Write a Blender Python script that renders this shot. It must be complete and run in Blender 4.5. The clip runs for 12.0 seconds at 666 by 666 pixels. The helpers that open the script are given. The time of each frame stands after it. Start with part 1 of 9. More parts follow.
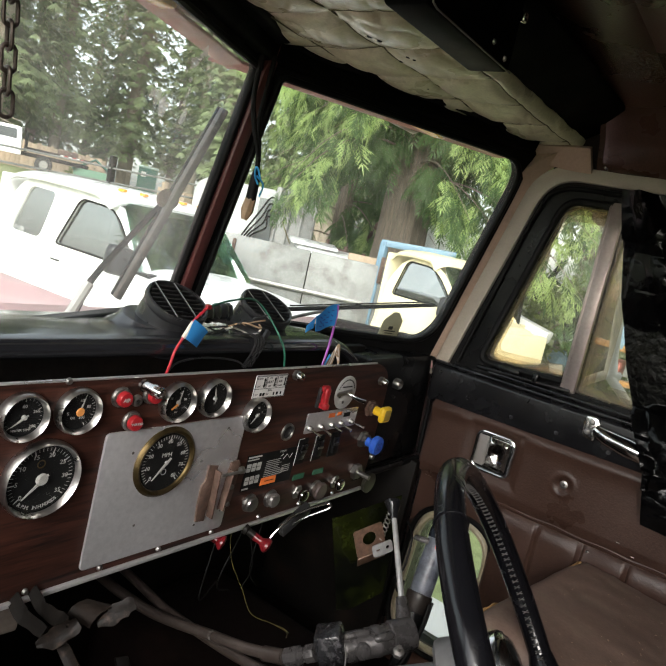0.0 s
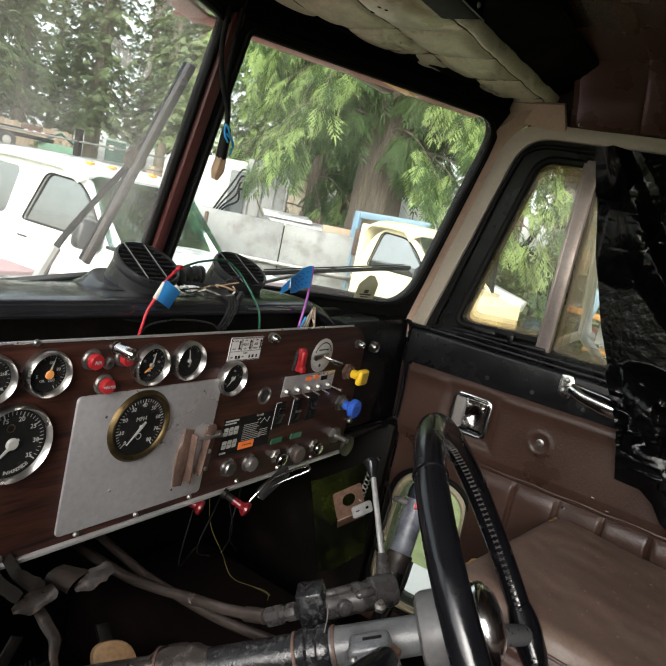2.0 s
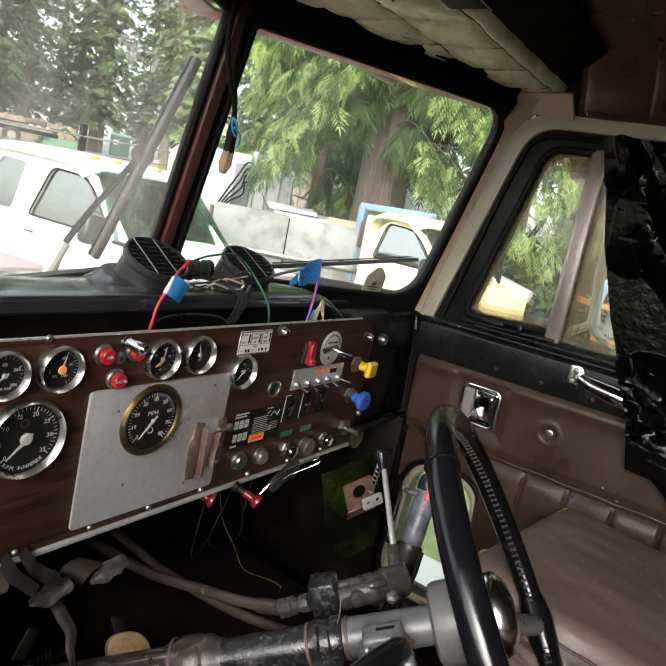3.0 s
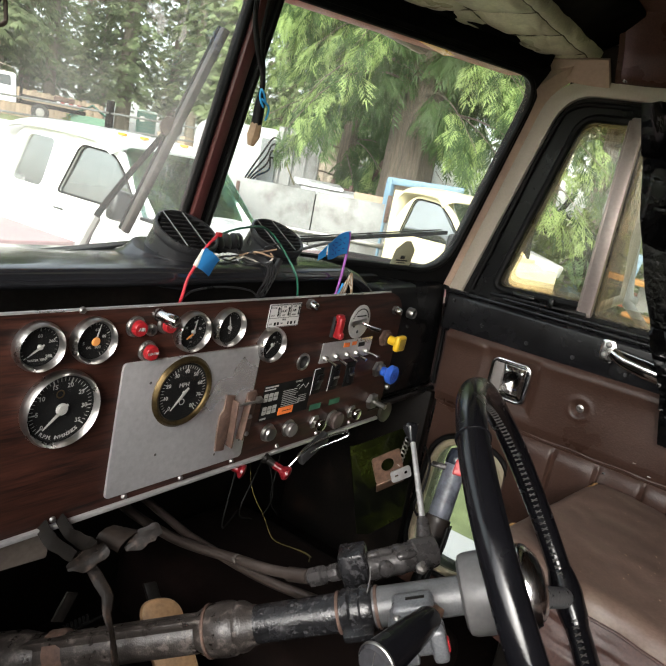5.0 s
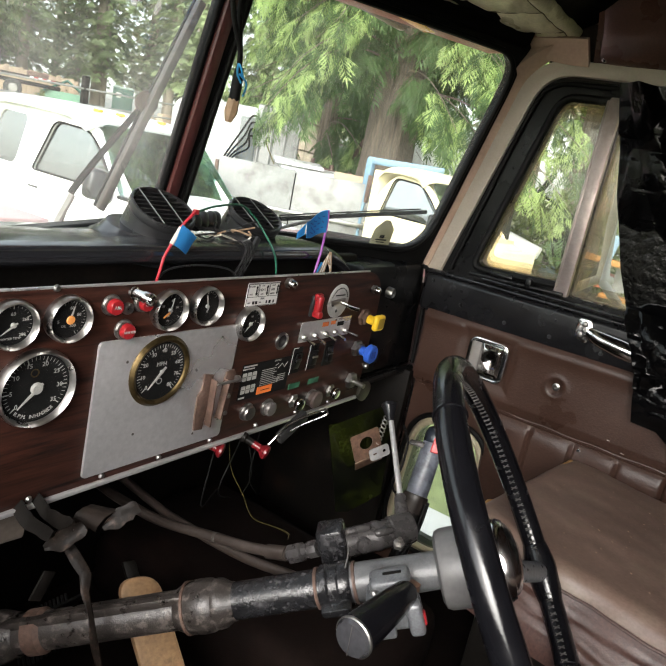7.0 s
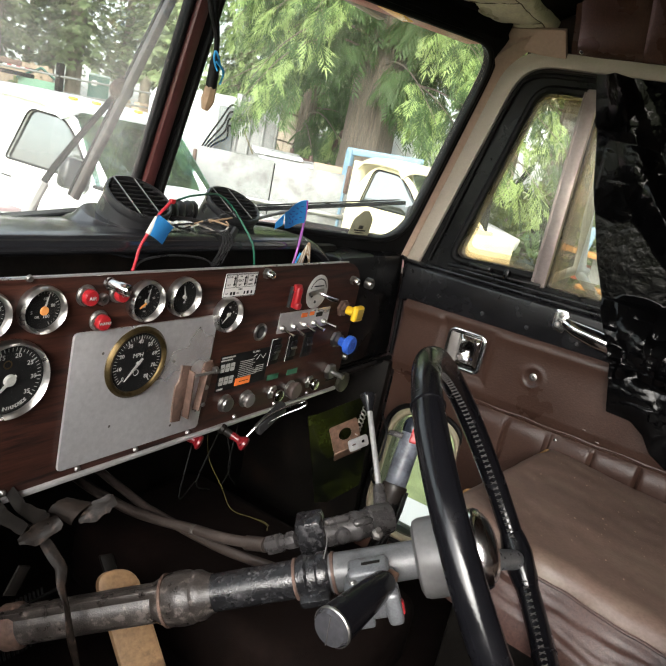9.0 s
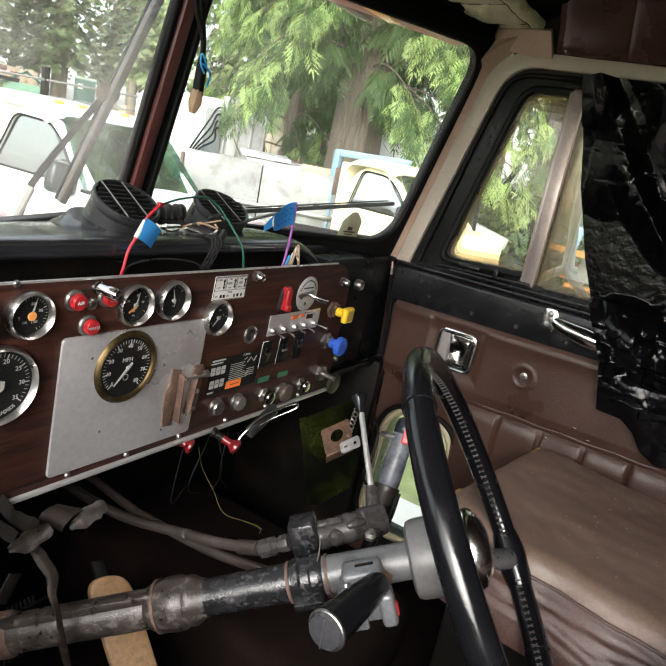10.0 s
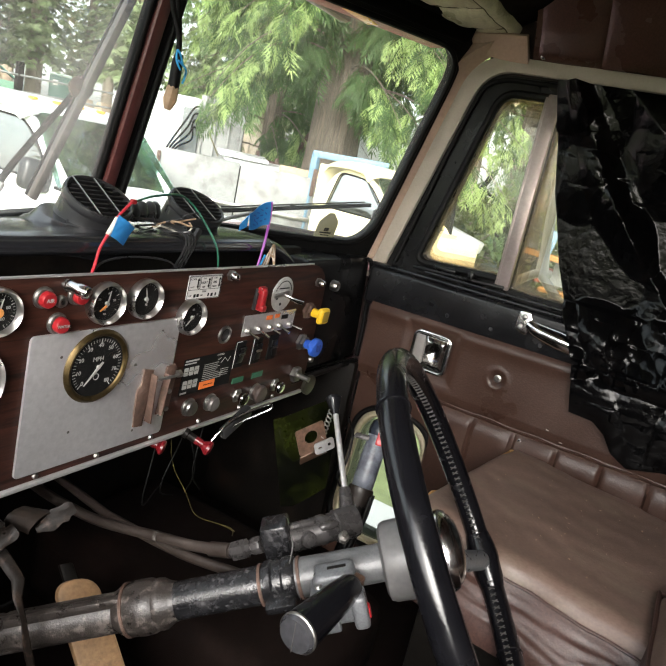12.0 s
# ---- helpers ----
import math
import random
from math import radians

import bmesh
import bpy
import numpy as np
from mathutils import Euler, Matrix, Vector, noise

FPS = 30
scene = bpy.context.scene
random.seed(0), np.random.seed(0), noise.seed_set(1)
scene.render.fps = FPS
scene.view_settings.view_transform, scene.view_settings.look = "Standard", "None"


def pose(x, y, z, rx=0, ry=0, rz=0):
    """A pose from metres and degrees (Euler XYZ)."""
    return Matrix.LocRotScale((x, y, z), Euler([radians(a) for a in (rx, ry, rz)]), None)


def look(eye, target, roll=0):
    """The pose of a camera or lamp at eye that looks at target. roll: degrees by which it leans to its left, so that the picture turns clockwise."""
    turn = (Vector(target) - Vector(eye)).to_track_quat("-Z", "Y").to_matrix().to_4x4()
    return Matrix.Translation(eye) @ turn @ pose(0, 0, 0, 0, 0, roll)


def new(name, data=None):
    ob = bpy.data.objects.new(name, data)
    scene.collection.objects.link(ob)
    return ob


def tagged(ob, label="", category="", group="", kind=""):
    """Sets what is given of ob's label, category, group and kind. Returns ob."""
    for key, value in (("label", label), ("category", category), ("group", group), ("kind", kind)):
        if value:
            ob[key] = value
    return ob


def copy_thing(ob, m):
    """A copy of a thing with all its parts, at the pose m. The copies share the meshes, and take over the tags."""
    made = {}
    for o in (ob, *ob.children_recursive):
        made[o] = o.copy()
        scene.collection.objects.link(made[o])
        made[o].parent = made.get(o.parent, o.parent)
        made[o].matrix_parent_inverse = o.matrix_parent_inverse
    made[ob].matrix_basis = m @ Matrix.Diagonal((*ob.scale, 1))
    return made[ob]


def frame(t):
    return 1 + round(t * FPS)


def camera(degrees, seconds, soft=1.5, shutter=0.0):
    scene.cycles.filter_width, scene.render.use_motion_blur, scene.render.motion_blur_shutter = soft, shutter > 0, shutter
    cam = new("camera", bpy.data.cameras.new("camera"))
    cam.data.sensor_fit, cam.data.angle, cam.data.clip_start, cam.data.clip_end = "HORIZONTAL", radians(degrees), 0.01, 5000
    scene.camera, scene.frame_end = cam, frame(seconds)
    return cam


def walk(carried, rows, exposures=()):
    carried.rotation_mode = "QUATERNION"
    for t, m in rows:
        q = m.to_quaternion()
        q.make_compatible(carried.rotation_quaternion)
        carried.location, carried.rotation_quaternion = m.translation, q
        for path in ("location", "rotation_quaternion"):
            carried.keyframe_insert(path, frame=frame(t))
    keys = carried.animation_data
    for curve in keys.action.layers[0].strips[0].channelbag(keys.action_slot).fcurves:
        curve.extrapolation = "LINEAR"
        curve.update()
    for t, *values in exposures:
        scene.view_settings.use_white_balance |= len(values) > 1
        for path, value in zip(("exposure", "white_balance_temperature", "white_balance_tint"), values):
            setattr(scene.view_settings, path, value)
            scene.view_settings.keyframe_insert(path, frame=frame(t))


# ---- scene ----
cam = camera(53.5, 12.0)
PATH = [
    (0, (-0.407, -0.617, 1.231), (1.219, 0.512, 0.94), 12.6),
    (0.5, (-0.4, -0.616, 1.231), (1.256, 0.466, 0.937), 12.0),
    (1, (-0.401, -0.613, 1.224), (1.248, 0.481, 0.936), 11.8),
    (1.5, (-0.405, -0.615, 1.212), (1.23, 0.49, 0.889), 11.6),
    (2, (-0.397, -0.615, 1.21), (1.269, 0.434, 0.858), 11.9),
    (2.5, (-0.399, -0.614, 1.21), (1.27, 0.425, 0.843), 11.3),
    (3, (-0.401, -0.612, 1.21), (1.254, 0.446, 0.832), 11.3),
    (5, (-0.402, -0.609, 1.204), (1.202, 0.492, 0.743), 10.9),
    (5.5, (-0.401, -0.611, 1.203), (1.222, 0.46, 0.735), 11.7),
    (6, (-0.4, -0.613, 1.202), (1.226, 0.437, 0.701), 11.9),
    (6.5, (-0.4, -0.611, 1.202), (1.23, 0.432, 0.697), 11.7),
    (7, (-0.4, -0.611, 1.202), (1.234, 0.426, 0.696), 11.4),
    (9, (-0.397, -0.611, 1.201), (1.268, 0.368, 0.682), 11.8),
    (9.5, (-0.397, -0.61, 1.2), (1.273, 0.364, 0.686), 11.7),
    (10, (-0.396, -0.61, 1.201), (1.285, 0.346, 0.692), 11.3),
    (10.5, (-0.393, -0.61, 1.2), (1.298, 0.329, 0.693), 11.6),
    (11, (-0.392, -0.61, 1.2), (1.318, 0.299, 0.701), 11.7),
    (11.5, (-0.393, -0.61, 1.201), (1.322, 0.288, 0.702), 11.5),
    (12, (-0.391, -0.61, 1.199), (1.327, 0.288, 0.709), 12.3),
]
walk(cam, [(t, look(eye, target, roll)) for t, eye, target, roll in PATH],
     exposures=[(0, 2.02), (1.5, 2.05), (3.0, 2.26), (5, 2.32), (7, 2.46), (9.0, 2.56), (12.0, 2.6)])


# ---------------------------------------------------------------- world and light
GROUND = -0.75


def make_world():
    w = bpy.data.worlds.new("overcast_sky")
    scene.world = w
    w.use_nodes = True
    nt = w.node_tree
    nt.nodes.clear()
    sky = nt.nodes.new("ShaderNodeTexSky")
    sky.sky_type = "NISHITA"
    sky.sun_disc = False
    sky.sun_elevation = radians(29)
    sky.sun_rotation = radians(248)
    sky.air_density, sky.dust_density, sky.ozone_density = 1.0, 3.0, 1.0
    hue = nt.nodes.new("ShaderNodeHueSaturation")
    hue.inputs["Saturation"].default_value = 0.3
    bg = nt.nodes.new("ShaderNodeBackground")
    bg.inputs["Strength"].default_value = 0.15
    out = nt.nodes.new("ShaderNodeOutputWorld")
    nt.links.new(sky.outputs[0], hue.inputs["Color"])
    nt.links.new(hue.outputs[0], bg.inputs["Color"])
    nt.links.new(bg.outputs[0], out.inputs["Surface"])
    lamp = bpy.data.lights.new("sun", "SUN")
    lamp.energy, lamp.angle, lamp.color = 0.22, radians(30), (1.0, 0.97, 0.93)
    ob = new("sun", lamp)
    ob.matrix_basis = look((-8, -3.2, 4.8), (0, 0, 0))


make_world()
scene.view_settings.exposure = 2.0

# ---------------------------------------------------------------- building tools
TAU = math.tau


class Build:
    """Collects geometry for one mesh."""

    def __init__(self):
        self.bm = bmesh.new()

    def _place(self, verts, m):
        if m is not None:
            bmesh.ops.transform(self.bm, matrix=m, verts=verts)

    def box(self, sx, sy, sz, m=None, bevel=0.0, seg=2):
        got = bmesh.ops.create_cube(self.bm, size=1.0)["verts"]
        for v in got:
            v.co = Vector((v.co.x * sx, v.co.y * sy, v.co.z * sz))
        if bevel > 0:
            edges = list({e for v in got for e in v.link_edges})
            made = bmesh.ops.bevel(self.bm, geom=got + edges, offset=bevel, segments=seg, profile=0.5, affect="EDGES")
            got = list({v for f in made["faces"] for v in f.verts} | {v for v in got if v.is_valid})
        self._place(got, m)
        return self

    def lathe(self, profile, m=None, seg=28, arc=TAU):
        """profile: (radius, height) pairs turned about z."""
        rings, full = [], abs(arc - TAU) < 1e-6
        n = seg if full else seg + 1
        made = []
        for r, h in profile:
            if r < 1e-7:
                v = self.bm.verts.new((0, 0, h))
                rings.append([v] * n)
                made.append(v)
            else:
                ring = [self.bm.verts.new((r * math.cos(arc * k / seg), r * math.sin(arc * k / seg), h)) for k in range(n)]
                rings.append(ring)
                made += ring
        for a, b in zip(rings, rings[1:]):
            for k in range(seg):
                j = (k + 1) % n
                quad = []
                for v in (a[k], a[j], b[j], b[k]):
                    if v not in quad:
                        quad.append(v)
                if len(quad) > 2:
                    try:
                        self.bm.faces.new(quad)
                    except ValueError:
                        pass
        self._place(made, m)
        return self

    def cyl(self, r, h, m=None, seg=20, r2=None, chamfer=0.0):
        r2 = r if r2 is None else r2
        c = chamfer
        prof = [(0, 0), (r - c, 0), (r, c), (r2, h - c), (r2 - c, h), (0, h)] if c else [(0, 0), (r, 0), (r2, h), (0, h)]
        return self.lathe(prof, m, seg)

    def tube(self, pts, r, seg=10, smooth=4, caps=True, flat=1.0, m=None, closed=False):
        """A round bar along pts; r: one radius or one for each point."""
        pts = [Vector(p) for p in pts]
        radii = list(r) if isinstance(r, (list, tuple)) else [r] * len(pts)
        if smooth > 1 and len(pts) > 2:
            fine, fr = [], []
            n = len(pts)
            last = n if closed else n - 1
            for i in range(last):
                if closed:
                    p0, p1, p2, p3 = pts[i - 1], pts[i], pts[(i + 1) % n], pts[(i + 2) % n]
                else:
                    p1, p2 = pts[i], pts[i + 1]
                    p0 = pts[i - 1] if i > 0 else p1 * 2 - p2
                    p3 = pts[i + 2] if i + 2 < n else p2 * 2 - p1
                for k in range(smooth):
                    t = k / smooth
                    fine.append(0.5 * (2 * p1 + (p2 - p0) * t + (2 * p0 - 5 * p1 + 4 * p2 - p3) * t * t + (3 * p1 - p0 - 3 * p2 + p3) * t ** 3))
                    fr.append(radii[i] * (1 - t) + radii[(i + 1) % n] * t)
            if not closed:
                fine.append(pts[-1])
                fr.append(radii[-1])
            pts, radii = fine, fr
        n = len(pts)
        rings, up = [], None
        for i in range(n):
            if closed:
                d = pts[(i + 1) % n] - pts[i - 1]
            else:
                d = pts[min(i + 1, n - 1)] - pts[max(i - 1, 0)]
            d = d.normalized() if d.length > 1e-9 else Vector((0, 0, 1))
            if up is None:
                up = d.orthogonal().normalized()
            up = (up - d * up.dot(d))
            up = up.normalized() if up.length > 1e-6 else d.orthogonal().normalized()
            side = d.cross(up)
            ring = []
            for k in range(seg):
                a = TAU * k / seg
                p = pts[i] + (up * math.cos(a) * flat + side * math.sin(a)) * radii[i]
                ring.append(self.bm.verts.new(m @ p if m is not None else p))
            rings.append(ring)
        pairs = list(zip(rings, rings[1:])) + ([(rings[-1], rings[0])] if closed else [])
        for a, b in pairs:
            for k in range(seg):
                j = (k + 1) % seg
                self.bm.faces.new((a[k], a[j], b[j], b[k]))
        if caps and not closed:
            self.bm.faces.new(list(reversed(rings[0])))
            self.bm.faces.new(rings[-1])
        return self

    def plate(self, outline, depth, m=None, bevel=0.0, holes=()):
        """A flat piece: outline in x, y, from z = 0 up to depth; holes are outlines too."""
        if not holes:
            low = [self.bm.verts.new((x, y, 0)) for x, y in outline]
            face = self.bm.faces.new(low)
            face.normal_update()
            if face.normal.z < 0:
                face.normal_flip()
            made = bmesh.ops.extrude_face_region(self.bm, geom=[face])["geom"]
            top = [g for g in made if isinstance(g, bmesh.types.BMVert)]
            for v in top:
                v.co.z = depth
            face.normal_flip()
            got = low + top
            if bevel > 0:
                rim = [e for v in top for e in v.link_edges if all(w in top for w in e.verts)]
                res = bmesh.ops.bevel(self.bm, geom=list(set(rim)), offset=bevel, segments=2, profile=0.5, affect="EDGES")
                got = list({v for v in got if v.is_valid} | {v for f in res["faces"] for v in f.verts})
        else:
            edges, got = [], []
            for ring in (outline, *holes):
                vs = [self.bm.verts.new((x, y, 0)) for x, y in ring]
                got += vs
                edges += [self.bm.edges.new((vs[k], vs[(k + 1) % len(vs)])) for k in range(len(vs))]
            made = bmesh.ops.triangle_fill(self.bm, use_beauty=True, use_dissolve=False, edges=edges)["geom"]
            faces = [g for g in made if isinstance(g, bmesh.types.BMFace)]
            for f in faces:
                f.normal_update()
                if f.normal.z > 0:
                    f.normal_flip()
            res = bmesh.ops.extrude_face_region(self.bm, geom=faces, use_keep_orig=True)["geom"]
            top = [g for g in res if isinstance(g, bmesh.types.BMVert)]
            for v in top:
                v.co.z = depth
            got += top
        self._place(got, m)
        return self

    def grid(self, fn, nu, nv, m=None, thick=0.0):
        """A sheet fn(u, v) over 0..1, with a back side when thick."""
        rows = [[self.bm.verts.new(Vector(fn(i / nu, j / nv))) for j in range(nv + 1)] for i in range(nu + 1)]
        faces = []
        for i in range(nu):
            for j in range(nv):
                faces.append(self.bm.faces.new((rows[i][j], rows[i + 1][j], rows[i + 1][j + 1], rows[i][j + 1])))
        got = [v for r in rows for v in r]
        if thick:
            self.bm.normal_update()
            got += bmesh.ops.solidify(self.bm, geom=faces, thickness=thick)["geom"]
            got = [g for g in got if isinstance(g, bmesh.types.BMVert)]
        self._place(list(set(got)), m)
        return self

    def mesh(self, name, angle=35):
        bm = self.bm
        bmesh.ops.recalc_face_normals(bm, faces=bm.faces)
        lim = radians(angle)
        for e in bm.edges:
            e.smooth = len(e.link_faces) == 2 and e.calc_face_angle(0.0) < lim
        for f in bm.faces:
            f.smooth = True
        me = bpy.data.meshes.new(name)
        bm.to_mesh(me)
        bm.free()
        return me


def T(x=0, y=0, z=0):
    return Matrix.Translation((x, y, z))


def along(a, b):
    """The pose at a whose z axis points to b."""
    d = Vector(b) - Vector(a)
    return Matrix.Translation(a) @ d.to_track_quat("Z", "Y").to_matrix().to_4x4()


def length(a, b):
    return (Vector(b) - Vector(a)).length


def rrect(w, h, r, n=5, cx=0.0, cy=0.0):
    """Outline of a rounded rectangle round (cx, cy)."""
    pts = []
    for sx, sy, a0 in ((1, 1, 0), (-1, 1, 90), (-1, -1, 180), (1, -1, 270)):
        for k in range(n + 1):
            a = radians(a0 + 90 * k / n)
            pts.append((cx + sx * (w / 2 - r) + r * math.cos(a), cy + sy * (h / 2 - r) + r * math.sin(a)))
    return pts


def rpoly(corners, r, n=5):
    """A polygon with its corners rounded off by about r (or one radius a corner)."""
    pts, m = [], len(corners)
    radii = r if isinstance(r, (list, tuple)) else [r] * m
    for i in range(m):
        p, a, b = (Vector(corners[j % m]) for j in (i, i - 1, i + 1))
        q = radii[i]
        s, e = p + (a - p).normalized() * q, p + (b - p).normalized() * q
        for k in range(n + 1):
            t = k / n
            pts.append(tuple(s * (1 - t) ** 2 + p * 2 * t * (1 - t) + e * t * t))
    return pts


def thing(name, m=None, label="", category="", group="", kind=""):
    ob = new(name)
    ob.empty_display_size = 0.05
    ob.matrix_basis = m if m is not None else Matrix()
    return tagged(ob, label, category, group, kind)


def root(ob):
    while ob.parent:
        ob = ob.parent
    return ob


def part(name, build, material, parent=None, label="", world=False, angle=35):
    """Links one mesh under a thing or a part; world: it was built in the cab's own axes."""
    if world and parent is not None:
        bmesh.ops.transform(build.bm, matrix=root(parent).matrix_basis.inverted(), verts=build.bm.verts)
    me = build.mesh(name, angle)
    me.materials.append(material)
    ob = new(name, me)
    if parent is not None:
        ob.parent = parent
    return tagged(ob, label)


def solid(name, build, material, label="", category="", kind="", group="", angle=35):
    """A thing of one mesh, in the cab's own axes."""
    return tagged(part(name, build, material, None, label, angle=angle), "", category, group, kind)


def lettering(text, size, m, material, parent, name="lettering", spread=1.0):
    """Raised lettering in the built-in font, centred on m."""
    cu = bpy.data.curves.new(name, "FONT")
    cu.body, cu.size, cu.align_x, cu.align_y = text, size, "CENTER", "CENTER"
    cu.extrude, cu.space_character, cu.resolution_u = 0.0002, spread, 2
    tmp = bpy.data.objects.new(name, cu)
    me = bpy.data.meshes.new_from_object(tmp)
    bpy.data.objects.remove(tmp)
    me.transform(m)
    me.materials.append(material)
    ob = new(name, me)
    ob.parent = parent
    return ob


# ---------------------------------------------------------------- materials
def surf(name, base, rough=0.5, metal=0.0, var=0.12, scale=12.0, fine=160.0, bump=0.15, dist=0.001, coat=0.0,
         dirt=None, dirt_amount=0.0, dirt_scale=9.0, spec=0.5, rough_var=0.12, stretch=None, tint=0.0, through_light=0.0, dirt_edge=0.16):
    """A painted, worn or natural surface: two scales of colour, patchy dirt, uneven gloss and fine relief."""
    m = bpy.data.materials.new(name)
    m.use_nodes = True
    nt = m.node_tree
    n, lk = nt.nodes, nt.links
    bsdf = n["Principled BSDF"]
    co = n.new("ShaderNodeTexCoord")
    mp = n.new("ShaderNodeMapping")
    mp.inputs["Scale"].default_value = stretch or (1, 1, 1)
    lk.new(co.outputs["Object"], mp.inputs["Vector"])

    def noise_node(s, detail=4.0, r=0.55):
        t = n.new("ShaderNodeTexNoise")
        t.inputs["Scale"].default_value, t.inputs["Detail"].default_value, t.inputs["Roughness"].default_value = s, detail, r
        lk.new(mp.outputs[0], t.inputs["Vector"])
        return t

    big, small = noise_node(scale), noise_node(fine, 3.0)
    add = n.new("ShaderNodeMath")
    add.operation = "ADD"
    lk.new(big.outputs["Fac"], add.inputs[0])
    lk.new(small.outputs["Fac"], add.inputs[1])
    ramp = n.new("ShaderNodeMapRange")
    ramp.inputs["From Min"].default_value, ramp.inputs["From Max"].default_value = 0.65, 1.35
    ramp.inputs["To Min"].default_value, ramp.inputs["To Max"].default_value = 1 - var, 1 + var
    lk.new(add.outputs[0], ramp.inputs["Value"])
    mul = n.new("ShaderNodeVectorMath")
    mul.operation = "SCALE"
    mul.inputs[0].default_value = base
    lk.new(ramp.outputs[0], mul.inputs["Scale"])
    col = mul.outputs[0]
    if tint:
        info = n.new("ShaderNodeObjectInfo")
        hs = n.new("ShaderNodeHueSaturation")
        vr = n.new("ShaderNodeMapRange")
        vr.inputs["To Min"].default_value, vr.inputs["To Max"].default_value = 1 - tint, 1 + tint
        lk.new(info.outputs["Random"], vr.inputs["Value"])
        lk.new(vr.outputs[0], hs.inputs["Value"])
        lk.new(col, hs.inputs["Color"])
        col = hs.outputs[0]
    if dirt is not None:
        dn = noise_node(dirt_scale, 6.0, 0.65)
        dr = n.new("ShaderNodeMapRange")
        lo = 0.62 - 0.3 * dirt_amount
        dr.inputs["From Min"].default_value, dr.inputs["From Max"].default_value = lo, lo + dirt_edge
        dr.inputs["To Max"].default_value = min(1.0, 0.35 + dirt_amount)
        lk.new(dn.outputs["Fac"], dr.inputs["Value"])
        mix = n.new("ShaderNodeMix")
        mix.data_type = "RGBA"
        mix.inputs[7].default_value = (*dirt, 1)
        lk.new(dr.outputs[0], mix.inputs["Factor"])
        lk.new(col, mix.inputs[6])
        col = mix.outputs[2]
    lk.new(col, bsdf.inputs["Base Color"])
    rr = n.new("ShaderNodeMapRange")
    rr.inputs["From Min"].default_value, rr.inputs["From Max"].default_value = 0.3, 0.7
    rr.inputs["To Min"].default_value, rr.inputs["To Max"].default_value = max(rough - rough_var, 0.02), min(rough + rough_var, 1)
    lk.new(big.outputs["Fac"], rr.inputs["Value"])
    lk.new(rr.outputs[0], bsdf.inputs["Roughness"])
    bsdf.inputs["Metallic"].default_value = metal
    bsdf.inputs["Specular IOR Level"].default_value = spec
    if coat:
        bsdf.inputs["Coat Weight"].default_value, bsdf.inputs["Coat Roughness"].default_value = coat, 0.08
    if bump:
        bp = n.new("ShaderNodeBump")
        bp.inputs["Strength"].default_value, bp.inputs["Distance"].default_value = bump, dist
        lk.new(add.outputs[0], bp.inputs["Height"])
        lk.new(bp.outputs[0], bsdf.inputs["Normal"])
    if through_light:
        tr = n.new("ShaderNodeBsdfTranslucent")
        lk.new(col, tr.inputs["Color"])
        mx = n.new("ShaderNodeMixShader")
        mx.inputs[0].default_value = through_light
        lk.new(bsdf.outputs[0], mx.inputs[1])
        lk.new(tr.outputs[0], mx.inputs[2])
        lk.new(mx.outputs[0], n["Material Output"].inputs["Surface"])
    return m


def pane(name, colour=(0.9, 0.95, 0.93), dust=0.06, rough=0.0, mirror=0.025):
    """Thin window glass: clear, with a mirror's share at the surface and a thin film of dust."""
    m = bpy.data.materials.new(name)
    m.use_nodes = True
    nt = m.node_tree
    n, lk = nt.nodes, nt.links
    n.remove(n["Principled BSDF"])
    clear, gloss, film = n.new("ShaderNodeBsdfTransparent"), n.new("ShaderNodeBsdfGlossy"), n.new("ShaderNodeBsdfTranslucent")
    clear.inputs[0].default_value = (*colour, 1)
    gloss.inputs["Roughness"].default_value = rough
    film.inputs[0].default_value = (0.62, 0.6, 0.55, 1)
    lw = n.new("ShaderNodeLayerWeight")
    lw.inputs["Blend"].default_value = 0.5
    pw = n.new("ShaderNodeMath")
    pw.operation = "POWER"
    pw.inputs[1].default_value = 4.0
    lk.new(lw.outputs["Facing"], pw.inputs[0])
    fr = n.new("ShaderNodeMapRange")
    fr.inputs["To Min"].default_value, fr.inputs["To Max"].default_value = mirror, 0.45
    lk.new(pw.outputs[0], fr.inputs["Value"])
    mix = n.new("ShaderNodeMixShader")
    lk.new(fr.outputs[0], mix.inputs[0])
    lk.new(clear.outputs[0], mix.inputs[1])
    lk.new(gloss.outputs[0], mix.inputs[2])
    co = n.new("ShaderNodeTexCoord")
    t = n.new("ShaderNodeTexNoise")
    t.inputs["Scale"].default_value, t.inputs["Detail"].default_value = 6.0, 8.0
    lk.new(co.outputs["Object"], t.inputs["Vector"])
    r = n.new("ShaderNodeMapRange")
    r.inputs["From Min"].default_value, r.inputs["From Max"].default_value = 0.4, 0.75
    r.inputs["To Min"].default_value, r.inputs["To Max"].default_value = dust * 0.4, dust * 1.8
    lk.new(t.outputs["Fac"], r.inputs["Value"])
    mix2 = n.new("ShaderNodeMixShader")
    lk.new(r.outputs[0], mix2.inputs[0])
    lk.new(mix.outputs[0], mix2.inputs[1])
    lk.new(film.outputs[0], mix2.inputs[2])
    lk.new(mix2.outputs[0], n["Material Output"].inputs["Surface"])
    return m


